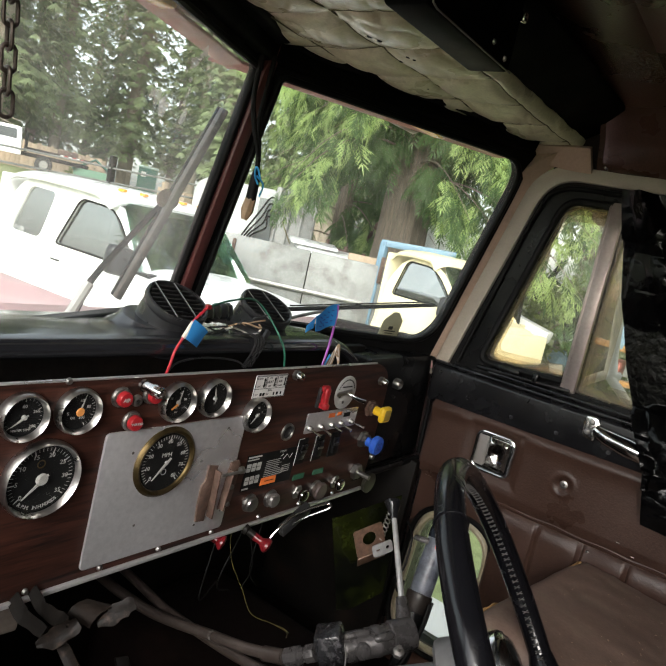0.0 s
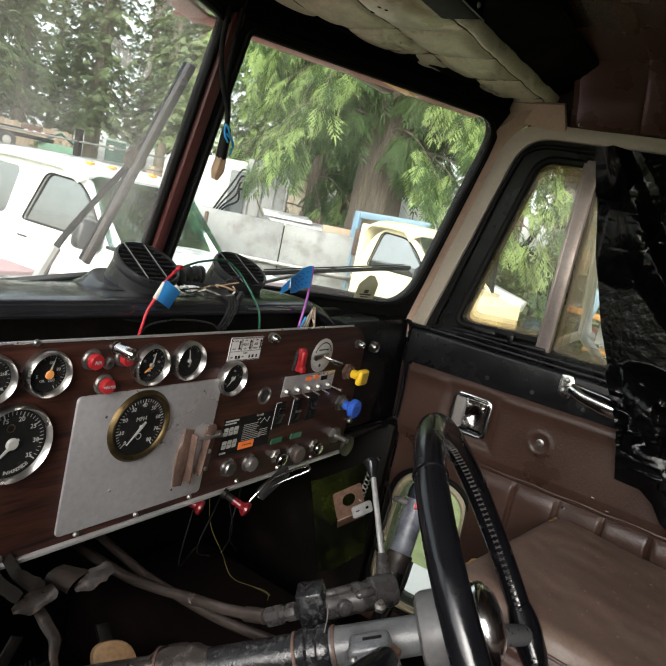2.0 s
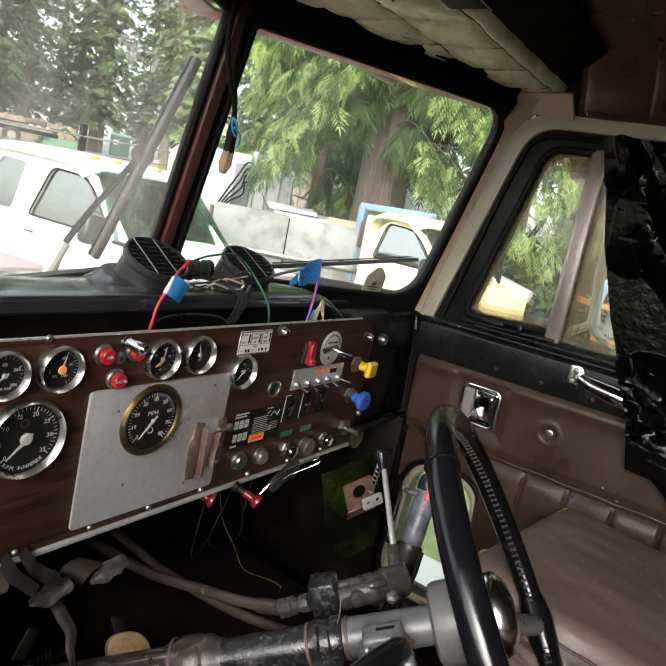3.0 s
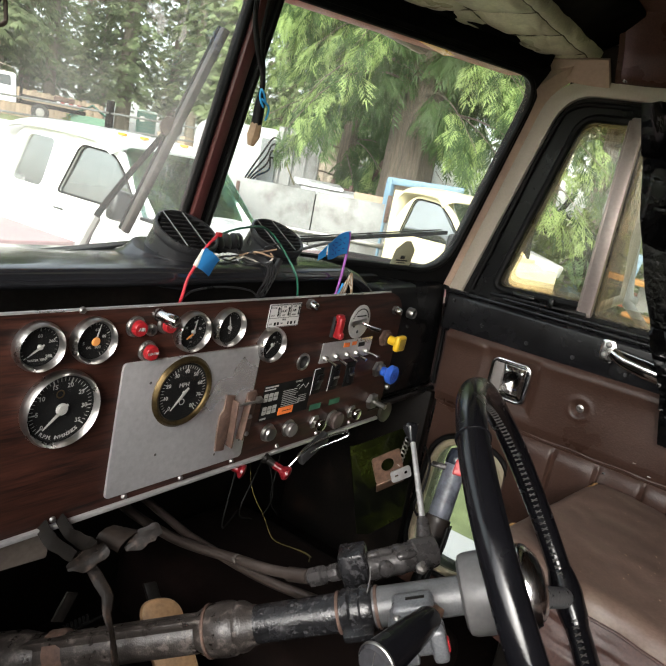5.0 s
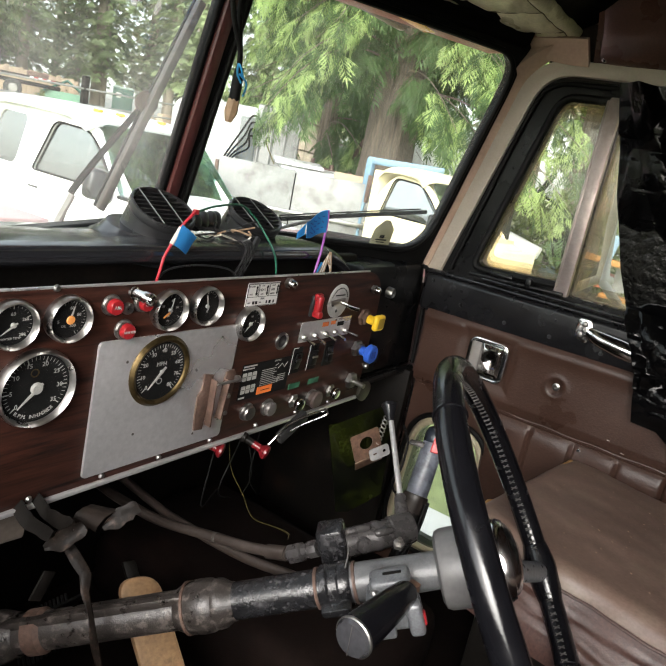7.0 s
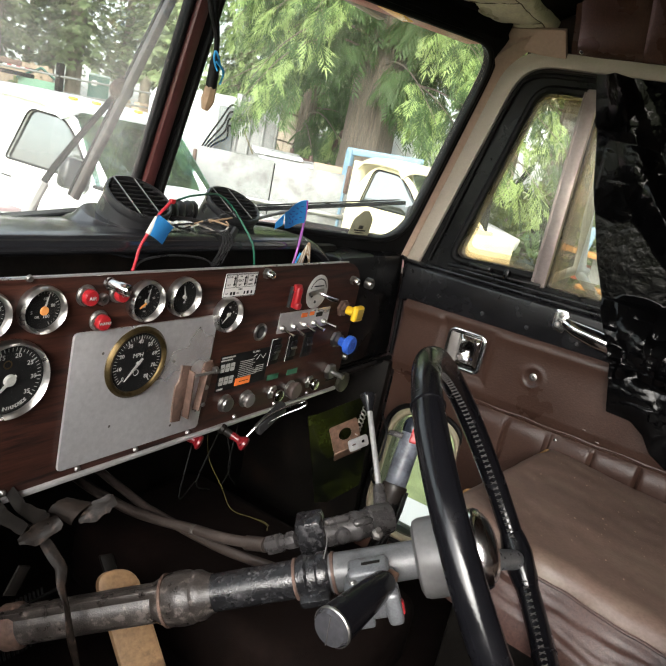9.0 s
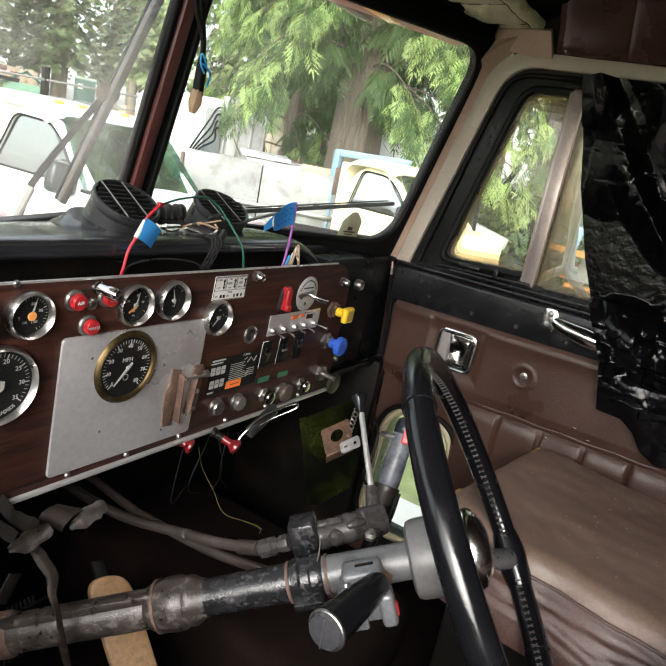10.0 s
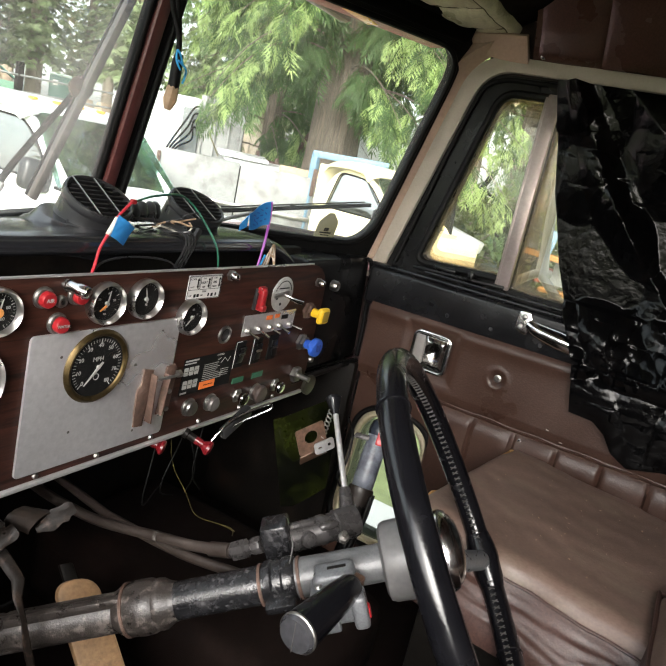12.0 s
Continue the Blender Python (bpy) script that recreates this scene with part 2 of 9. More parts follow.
def wood_grain(name, dark, light, rough=0.42):
    """Printed walnut laminate with long grain."""
    m = bpy.data.materials.new(name)
    m.use_nodes = True
    nt = m.node_tree
    n, lk = nt.nodes, nt.links
    bsdf = n["Principled BSDF"]
    co, mp = n.new("ShaderNodeTexCoord"), n.new("ShaderNodeMapping")
    mp.inputs["Scale"].default_value = (2.2, 30, 30)
    lk.new(co.outputs["Object"], mp.inputs["Vector"])
    t = n.new("ShaderNodeTexNoise")
    t.inputs["Scale"].default_value, t.inputs["Detail"].default_value, t.inputs["Roughness"].default_value = 3.0, 9.0, 0.7
    t.inputs["Distortion"].default_value = 0.6
    lk.new(mp.outputs[0], t.inputs["Vector"])
    ramp = n.new("ShaderNodeValToRGB")
    ramp.color_ramp.elements[0].position, ramp.color_ramp.elements[0].color = 0.36, (*dark, 1)
    ramp.color_ramp.elements[1].position, ramp.color_ramp.elements[1].color = 0.68, (*light, 1)
    lk.new(t.outputs["Fac"], ramp.inputs[0])
    smudge = n.new("ShaderNodeTexNoise")
    smudge.inputs["Scale"].default_value, smudge.inputs["Detail"].default_value = 7.0, 5.0
    lk.new(co.outputs["Object"], smudge.inputs["Vector"])
    rr = n.new("ShaderNodeMapRange")
    rr.inputs["From Min"].default_value, rr.inputs["From Max"].default_value = 0.3, 0.7
    rr.inputs["To Min"].default_value, rr.inputs["To Max"].default_value = rough - 0.1, rough + 0.12
    lk.new(smudge.outputs["Fac"], rr.inputs["Value"])
    lk.new(ramp.outputs[0], bsdf.inputs["Base Color"])
    lk.new(rr.outputs[0], bsdf.inputs["Roughness"])
    bp = n.new("ShaderNodeBump")
    bp.inputs["Strength"].default_value, bp.inputs["Distance"].default_value = 0.12, 0.0004
    bsdf.inputs["Specular IOR Level"].default_value = 0.22
    lk.new(t.outputs["Fac"], bp.inputs["Height"])
    lk.new(bp.outputs[0], bsdf.inputs["Normal"])
    return m


WALNUT = wood_grain("walnut_laminate", (0.007, 0.0032, 0.0026), (0.06, 0.02, 0.0125), 0.52)
BLACK_VINYL = surf("black_vinyl", (0.007, 0.007, 0.008), 0.26, var=0.25, scale=14, fine=420, bump=0.12, spec=0.35, dirt=(0.022, 0.02, 0.019), dirt_amount=0.12)
BLACK_PLASTIC = surf("black_plastic", (0.016, 0.016, 0.017), 0.34, var=0.2, scale=20, fine=500, bump=0.1, dirt=(0.05, 0.047, 0.044), dirt_amount=0.16)
# Glossier than BLACK_VINYL, with a slightly lighter bluish-black base.
DASH_VINYL = surf("glossy_black_dash_vinyl", (0.014, 0.0145, 0.017), 0.19, var=0.2, scale=10, fine=420, bump=0.06, spec=1.0, dirt=(0.03, 0.029, 0.028), dirt_amount=0.12)
BLACK_PAINT = surf("black_paint", (0.005, 0.005, 0.0053), 0.3, var=0.2, fine=300, bump=0.08, spec=0.2, dirt=(0.05, 0.038, 0.03), dirt_amount=0.08)
DARK_STEEL = surf("near_black_steel", (0.006, 0.0052, 0.0045), 0.55, 0.1, var=0.5, scale=18, bump=0.3, spec=0.12, dirt=(0.022, 0.014, 0.01), dirt_amount=0.25)
RUBBER = surf("black_rubber", (0.004, 0.004, 0.004), 0.55, var=0.2, fine=300, bump=0.12, spec=0.15, dirt=(0.035, 0.032, 0.03), dirt_amount=0.08)
BROWN_VINYL = surf("brown_vinyl", (0.046, 0.024, 0.0175), 0.36, var=0.3, scale=9, fine=300, bump=0.7, dist=0.0008, spec=0.32, dirt=(0.064, 0.038, 0.03), dirt_amount=0.2, dirt_edge=0.35)
ROOF_VINYL = surf("red_brown_roof_vinyl", (0.07, 0.034, 0.026), 0.28, var=0.4, scale=7, fine=330, bump=0.35, spec=0.4)
SEAT_VINYL = surf("dusty_brown_seat_vinyl", (0.13, 0.085, 0.066), 0.5, var=0.35, scale=7, fine=260, bump=0.35, dist=0.0008, stretch=(1.6, 0.7, 1), dirt=(0.22, 0.185, 0.14), dirt_amount=0.36, dirt_scale=11, dirt_edge=0.4)
SEAT_RED = surf("oxblood_seat_vinyl", (0.05, 0.024, 0.019), 0.45, var=0.5, scale=9, fine=260, bump=0.5, dirt=(0.1, 0.066, 0.054), dirt_amount=0.3, dirt_scale=14, dirt_edge=0.35)
GREY_VINYL = surf("grey_green_quilted_vinyl", (0.6, 0.58, 0.41), 0.3, var=0.2, scale=6, fine=200, bump=0.35, dirt=(0.27, 0.23, 0.1), dirt_amount=0.42, dirt_scale=4)
CREAM_PAINT = surf("cream_door_frame_paint", (0.42, 0.375, 0.31), 0.45, var=0.08, scale=10, fine=300, bump=0.08, dirt=(0.24, 0.19, 0.14), dirt_amount=0.15)
TAN_PAINT = surf("tan_pillar_paint", (0.46, 0.335, 0.255), 0.5, var=0.1, scale=10, bump=0.08, dirt=(0.2, 0.14, 0.1), dirt_amount=0.15)
# Pink-white base and patches put the hood's overexposure into the colour.
RED_PAINT = surf("glare_paled_red_paint", (0.66, 0.4, 0.4), 0.35, var=0.12, scale=5, bump=0.05, dirt=(0.8, 0.7, 0.69), dirt_amount=0.5, dirt_scale=2.2, dirt_edge=0.4)
VISOR_RED = surf("red_oxide_visor_paint", (0.34, 0.1, 0.08), 0.5, var=0.2, bump=0.1, dirt=(0.4, 0.17, 0.13), dirt_amount=0.2)
MAROON = surf("maroon_painted_steel", (0.085, 0.026, 0.024), 0.4, var=0.2, bump=0.1, dirt=(0.03, 0.02, 0.02), dirt_amount=0.3)
ALUMINIUM = surf("scratched_aluminium_sheet", (0.64, 0.63, 0.635), 0.34, 0.75, var=0.13, scale=2.2, fine=70, bump=0.06, dist=0.0003, stretch=(2, 2, 9), rough_var=0.16, dirt=(0.42, 0.4, 0.39), dirt_amount=0.2, dirt_scale=6, dirt_edge=0.4)
CHROME = surf("chrome", (0.66, 0.66, 0.65), 0.17, 1.0, var=0.08, bump=0.02, dirt=(0.3, 0.27, 0.23), dirt_amount=0.08, rough_var=0.08)
BEZEL = surf("worn_chrome_bezel", (0.5, 0.49, 0.475), 0.3, 1.0, var=0.12, scale=40, bump=0.03, dirt=(0.22, 0.19, 0.16), dirt_amount=0.15, rough_var=0.06)
DENTED_CHROME = surf("dented_chrome", (0.62, 0.61, 0.59), 0.1, 1.0, var=0.1, scale=30, fine=22, bump=0.6, dist=0.004, dirt=(0.2, 0.16, 0.13), dirt_amount=0.15)
LEVER_STEEL = surf("satin_lever_steel", (0.5, 0.5, 0.5), 0.38, 0.75, var=0.15, scale=40, bump=0.05)
STEEL = surf("dull_steel", (0.34, 0.33, 0.315), 0.4, 1.0, var=0.2, scale=30, bump=0.1, dirt=(0.14, 0.1, 0.08), dirt_amount=0.25)
CAST_GREY = surf("grey_cast_metal", (0.125, 0.13, 0.138), 0.36, 0.3, var=0.35, scale=60, fine=420, bump=0.4, dirt=(0.03, 0.026, 0.023), dirt_amount=0.3, dirt_scale=70, dirt_edge=0.3)
GREY_PAINT = surf("grey_hub_plastic", (0.092, 0.09, 0.09), 0.42, var=0.2, scale=20, bump=0.12, dirt=(0.07, 0.063, 0.058), dirt_amount=0.3, dirt_edge=0.3)
TUBE_GREY = surf("worn_grey_tube_paint", (0.085, 0.087, 0.09), 0.4, 0.1, var=0.3, scale=50, fine=420, bump=0.3, dirt=(0.03, 0.028, 0.026), dirt_amount=0.32, dirt_scale=45, dirt_edge=0.3)
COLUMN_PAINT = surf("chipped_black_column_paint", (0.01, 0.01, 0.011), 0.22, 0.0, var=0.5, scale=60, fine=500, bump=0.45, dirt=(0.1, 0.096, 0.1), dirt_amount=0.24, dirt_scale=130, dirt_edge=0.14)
COLUMN_GREY = surf("greasy_grey_steel", (0.024, 0.02, 0.018), 0.34, 0.0, var=0.6, scale=60, fine=500, bump=0.5, dirt=(0.13, 0.112, 0.1), dirt_amount=0.3, dirt_scale=75, dirt_edge=0.1)
AGED_STEEL = surf("aged_nut_steel", (0.16, 0.15, 0.14), 0.45, 0.8, var=0.3, scale=60, bump=0.15, dirt=(0.08, 0.055, 0.04), dirt_amount=0.25)
VALVE_GREY = surf("graphite_cast_metal", (0.046, 0.043, 0.043), 0.3, 0.3, var=0.4, scale=60, fine=420, bump=0.45, dirt=(0.085, 0.08, 0.076), dirt_amount=0.2, dirt_scale=60, dirt_edge=0.3)
BRASS = surf("tarnished_brass", (0.095, 0.068, 0.03), 0.4, 0.9, var=0.3, scale=40, bump=0.15, dirt=(0.07, 0.05, 0.03), dirt_amount=0.25)
RUST = surf("rusty_steel", (0.085, 0.05, 0.037), 0.7, 0.2, var=0.45, scale=35, bump=0.6, dirt=(0.2, 0.15, 0.125), dirt_amount=0.24, dirt_scale=30)
DIAL_BLACK = surf("black_dial", (0.006, 0.006, 0.006), 0.6, var=0.1, bump=0.02, spec=0.15)
DIAL_WHITE = surf("white_dial_print", (0.29, 0.29, 0.27), 0.6, var=0.06, bump=0.0)
DIAL_ORANGE = surf("orange_dial_mark", (0.6, 0.24, 0.06), 0.6, var=0.1, bump=0.0)
LABEL_WHITE = surf("off_white_label", (0.55, 0.54, 0.52), 0.5, var=0.08, bump=0.03, dirt=(0.3, 0.28, 0.26), dirt_amount=0.15)
RED_BUTTON = surf("bright_red_button_plastic", (0.5, 0.03, 0.035), 0.35, var=0.1, bump=0.05)
RED_PLASTIC = surf("red_plastic", (0.27, 0.012, 0.016), 0.35, var=0.2, bump=0.05, dirt=(0.1, 0.03, 0.025), dirt_amount=0.15)
DARK_RED = surf("dark_red_pull_plastic", (0.11, 0.006, 0.009), 0.3, var=0.15, bump=0.05)
YELLOW_PLASTIC = surf("yellow_knob_plastic", (0.66, 0.42, 0.02), 0.38, var=0.1, bump=0.05, dirt=(0.3, 0.2, 0.05), dirt_amount=0.15)
BLUE_PLASTIC = surf("blue_knob_plastic", (0.025, 0.09, 0.42), 0.38, var=0.1, bump=0.05, dirt=(0.05, 0.08, 0.2), dirt_amount=0.15)
BLUE_TAPE = surf("blue_masking_tape", (0.03, 0.25, 0.6), 0.65, var=0.1, scale=30, bump=0.2, through_light=0.25)
ORANGE_STICKER = surf("orange_sticker", (0.68, 0.16, 0.03), 0.5, var=0.1, bump=0.02)
GREEN_LABEL = surf("dark_green_label", (0.02, 0.09, 0.05), 0.5, var=0.1, bump=0.02)
WIRE_RED = surf("red_wire", (0.38, 0.018, 0.03), 0.4, bump=0.0)
WIRE_GREEN = surf("green_wire", (0.02, 0.11, 0.07), 0.4, bump=0.0)
WIRE_PURPLE = surf("purple_wire", (0.26, 0.05, 0.32), 0.4, bump=0.0)
WIRE_BLUE = surf("blue_wire", (0.04, 0.36, 0.72), 0.4, bump=0.0)
WIRE_WHITE = surf("white_wire", (0.6, 0.55, 0.48), 0.45, bump=0.0)
WIRE_YELLOW = surf("yellow_wire", (0.06, 0.05, 0.012), 0.45, var=0.5, scale=30, bump=0.0)
BROWN_TAPE = surf("brown_paper_tape", (0.34, 0.23, 0.14), 0.7, var=0.2, scale=60, bump=0.3)
KRAFT = surf("cardboard_tag", (0.3, 0.27, 0.17), 0.7, var=0.12, scale=30, bump=0.1)
TAN_RUBBER = surf("tan_pedal_rubber", (0.33, 0.2, 0.1), 0.6, var=0.3, scale=30, bump=0.3, dirt=(0.1, 0.06, 0.035), dirt_amount=0.32, dirt_scale=28)
HOSE = surf("grey_brown_rubber_hose", (0.026, 0.02, 0.017), 0.4, var=0.4, scale=30, fine=300, bump=0.25, dirt=(0.08, 0.064, 0.057), dirt_amount=0.25)
KNOB_GREY = surf("worn_blue_grey_shift_knob", (0.17, 0.185, 0.22), 0.4, var=0.2, scale=25, bump=0.15, dirt=(0.008, 0.01, 0.02), dirt_amount=0.52, dirt_scale=16)
LEATHER = surf("black_leather_wheel_cover", (0.004, 0.004, 0.005), 0.2, var=0.2, scale=30, fine=420, bump=0.25, dist=0.0005, coat=0.1, spec=0.35)
THREAD = surf("grey_lacing_thread", (0.045, 0.042, 0.04), 0.6, var=0.4, scale=60, bump=0.1)
BIN_BAG = surf("black_bin_bag_film", (0.0018, 0.0018, 0.002), 0.15, var=0.2, scale=30, fine=60, bump=0.22, dist=0.004, spec=0.17, rough_var=0.06, dirt=(0.02, 0.016, 0.012), dirt_amount=0.1, dirt_scale=7)
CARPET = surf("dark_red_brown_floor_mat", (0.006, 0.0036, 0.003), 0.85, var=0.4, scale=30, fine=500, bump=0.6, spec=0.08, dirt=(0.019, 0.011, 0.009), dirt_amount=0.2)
# Dark patches in the dirt slot stand in for the sheet's uneven reflections.
OLIVE = surf("reflection_patched_olive_sheet", (0.011, 0.014, 0.0024), 0.1, 0.0, var=0.5, scale=14, bump=0.15, spec=0.25, dirt=(0.001, 0.0012, 0.0006), dirt_amount=0.8, dirt_scale=9, dirt_edge=0.2)
TAN_STEEL = surf("tan_bracket_steel", (0.12, 0.07, 0.047), 0.42, 0.4, var=0.4, scale=40, bump=0.25, dirt=(0.035, 0.017, 0.011), dirt_amount=0.36, dirt_scale=45)
GLASS = pane("window_glass", (0.93, 0.96, 0.94), 0.065)
HAZY_GLASS = pane("hazy_window_glass", (0.93, 0.96, 0.94), 0.12)
BOX_BLACK = surf("matt_black_paint", (0.0022, 0.002, 0.002), 0.65, var=0.2, bump=0.1, spec=0.04)
DOOR_GLASS = pane("dusty_door_glass", (0.93, 0.94, 0.9), 0.15)
DIAL_GLASS = pane("gauge_glass", (0.97, 0.97, 0.97), 0.015)
CAR_GLASS = pane("car_window_glass", (0.5, 0.55, 0.54), 0.03, mirror=0.42)
GREEN_GLASS = pane("green_tinted_windshield", (0.5, 0.72, 0.66), 0.06, mirror=0.42)
GRIMY_GLASS = pane("grimy_glass_edge", (0.93, 0.88, 0.8), 0.1)
WHITE_PAINT = surf("white_vehicle_paint", (0.8, 0.8, 0.79), 0.3, var=0.03, scale=3, bump=0.0, coat=0.4, dirt=(0.6, 0.58, 0.54), dirt_amount=0.05)
YELLOW_PAINT = surf("pale_yellow_vehicle_paint", (0.74, 0.66, 0.43), 0.4, var=0.1, scale=3, bump=0.0, coat=0.2, dirt=(0.52, 0.45, 0.31), dirt_amount=0.2)
BLUE_STEEL = surf("faded_blue_painted_steel", (0.12, 0.2, 0.27), 0.55, var=0.2, scale=6, bump=0.1, dirt=(0.2, 0.15, 0.1), dirt_amount=0.15)
TYRE = surf("tyre_rubber", (0.02, 0.02, 0.02), 0.8, var=0.2, bump=0.2)
CONCRETE = surf("weathered_galvanised_panel", (0.2, 0.2, 0.195), 0.5, 0.1, var=0.25, scale=3, fine=60, bump=0.2, dirt=(0.09, 0.083, 0.075), dirt_amount=0.45, dirt_scale=2.5)
TRAILER = surf("grimy_white_trailer_sheet", (0.42, 0.425, 0.42), 0.5, var=0.12, scale=2, bump=0.05, dirt=(0.24, 0.24, 0.23), dirt_amount=0.3, dirt_scale=2)
BARK = surf("cedar_bark", (0.19, 0.15, 0.115), 0.9, var=0.6, scale=5, fine=34, bump=1.0, dist=0.05, stretch=(7, 7, 0.5), dirt=(0.13, 0.115, 0.095), dirt_amount=0.35, dirt_scale=3)
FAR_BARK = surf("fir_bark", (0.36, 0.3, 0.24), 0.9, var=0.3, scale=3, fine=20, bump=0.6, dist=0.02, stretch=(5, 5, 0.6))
CEDAR = surf("cedar_sprays", (0.07, 0.122, 0.038), 0.5, var=0.45, scale=0.9, fine=4, bump=0.0, through_light=0.45)
CEDAR_TIP = surf("pale_cedar_tips", (0.29, 0.39, 0.13), 0.5, var=0.3, scale=0.9, fine=4, bump=0.0, through_light=0.35)
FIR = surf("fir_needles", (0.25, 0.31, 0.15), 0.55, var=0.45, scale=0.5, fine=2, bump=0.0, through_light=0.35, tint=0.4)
BUSH = surf("yellow_green_leaves", (0.12, 0.155, 0.04), 0.5, var=0.4, scale=1, fine=5, bump=0.0, through_light=0.4)
GRASS = surf("grass_and_gravel", (0.19, 0.22, 0.085), 0.9, var=0.35, scale=0.8, fine=9, bump=0.5, dist=0.02, dirt=(0.27, 0.25, 0.21), dirt_amount=0.45, dirt_scale=0.22)
BOARD = surf("weathered_boards", (0.36, 0.27, 0.19), 0.8, var=0.2, scale=1.5, fine=20, bump=0.2, tint=0.2)
GREEN_PLASTIC = surf("green_plastic_cabin", (0.012, 0.085, 0.06), 0.5, var=0.1, bump=0.05)
ORANGE_PAINT = surf("orange_machine_paint", (0.34, 0.16, 0.035), 0.5, var=0.2, bump=0.05, dirt=(0.15, 0.09, 0.05), dirt_amount=0.35)
RUSTY_BAR = surf("browned_wiper_steel", (0.13, 0.11, 0.1), 0.45, 0.5, var=0.35, scale=50, bump=0.2, dirt=(0.3, 0.27, 0.25), dirt_amount=0.25, dirt_scale=40)
MIRROR_WHITE = surf("chalky_white_tube_paint", (0.6, 0.6, 0.57), 0.4, var=0.08, scale=20, bump=0.1, dirt=(0.3, 0.27, 0.22), dirt_amount=0.15)
AMBER = surf("amber_lens", (0.75, 0.3, 0.02), 0.25, var=0.05, bump=0.0)

# ---------------------------------------------------------------- the cab: shell
DOOR_X = 0.93


def face_pose(origin, ex, ey):
    """A frame with the given x and y axes (they may lean); z is their cross product."""
    a, b = Vector(ex), Vector(ey)
    c = a.cross(b).normalized()
    m = Matrix.Identity(4)
    for k, v in enumerate((a, b, c)):
        m[0][k], m[1][k], m[2][k] = v
    m.translation = Vector(origin)
    return m


SIDE = face_pose((DOOR_X, 0, 0), (0, -1, 0), (0, 0, 1))          # door wall: x runs rearward, y up, z into the cab
POST_LOW, POST_TOP = Vector((0.37, 0.278, 1.04)), Vector((0.37, 0.168, 1.475))
RAKE = (POST_TOP - POST_LOW).normalized()
RIGHT_LOW, LEFT_LOW = Vector((0.905, 0.030, 1.04)), Vector((-0.565, -0.106, 1.04))
RUN_R, RUN_L = (RIGHT_LOW - POST_LOW), (LEFT_LOW - POST_LOW)
W_TALL = 0.452
WIND_R = face_pose(POST_LOW, RUN_R.normalized(), RAKE)           # x outward along the sill, y up the glass, z rearward
WIND_L = face_pose(POST_LOW, RUN_L.normalized(), RAKE)


def floor_and_walls():
    # Floor and firewall colours are darkened to hold the shade under the dashboard.
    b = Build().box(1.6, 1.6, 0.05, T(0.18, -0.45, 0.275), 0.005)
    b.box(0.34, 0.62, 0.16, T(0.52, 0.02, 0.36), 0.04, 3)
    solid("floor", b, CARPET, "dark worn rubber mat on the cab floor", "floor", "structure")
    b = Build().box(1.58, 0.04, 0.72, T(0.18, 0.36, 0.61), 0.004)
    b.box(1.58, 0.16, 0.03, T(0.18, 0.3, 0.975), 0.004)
    # Cowl plate added to stop light leaking in below the windshield.
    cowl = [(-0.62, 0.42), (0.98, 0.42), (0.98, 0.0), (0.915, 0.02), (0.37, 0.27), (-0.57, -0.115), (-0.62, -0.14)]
    solid("cowl", Build().plate(cowl, 0.018, T(0, 0, 0.99), 0.004), RED_PAINT, "red cowl below the windshield, paled for glare", "cowl", "structure")
    solid("wall_front", b, DARK_STEEL, "steel firewall under the dashboard, darkened for shade", "firewall", "structure")
    rear = face_pose((0.18, -1.25, 0), (1, 0, 0), (0, 0, 1))
    b = Build().plate([(-0.8, 0.25), (0.8, 0.25), (0.8, 1.64), (-0.8, 1.64)], 0.05, rear @ T(0, 0, -0.05))
    solid("wall_rear", b, ROOF_VINYL, "red-brown vinyl lined back wall of the cab", "wall", "structure")
    # left side: unseen driver's wall, added; its opening is sized to shape the light
    left = face_pose((-0.6, 0, 0), (0, 1, 0), (0, 0, 1))
    hole = rpoly([(-1.12, 0.96), (-0.11, 0.96), (-0.23, 1.53), (-1.12, 1.53)], 0.04)
    b = Build().plate([(-1.29, 0.25), (0.37, 0.25), (0.37, 1.02), (-0.02, 1.05), (-0.15, 1.6), (-1.29, 1.6)], 0.04, left, holes=[hole])
    solid("wall_left", b, BROWN_VINYL, "unseen brown driver's side wall, opening cut to shape the light", "wall", "structure")
    # right side: sheet metal round the door
    # Maroon is darkened here so the footwell's shade lies in the colour.
    b = Build().plate([(-0.37, 0.25), (1.29, 0.25), (1.29, 1.56), (0.15, 1.56), (0.02, 1.05), (-0.37, 1.02)], 0.045, SIDE @ T(0, 0, -0.06),
                      holes=[rpoly([(0.03, 0.3), (0.88, 0.3), (0.88, 1.42), (0.17, 1.42), (0.03, 1.0)], 0.03)])
    solid("wall_right", b, surf("shaded_maroon_inner_steel", (0.02, 0.009, 0.008), 0.6, var=0.2, bump=0.2), "maroon outer cab side round the passenger door", "wall", "structure")
    # Black sheet added in front of the side wall as footwell shade.
    solid("kick_board", Build().box(0.02, 0.36, 0.5, T(0.905, 0.17, 0.53), 0.004), DARK_STEEL, "black board added for the footwell's shade", "panel", "structure")


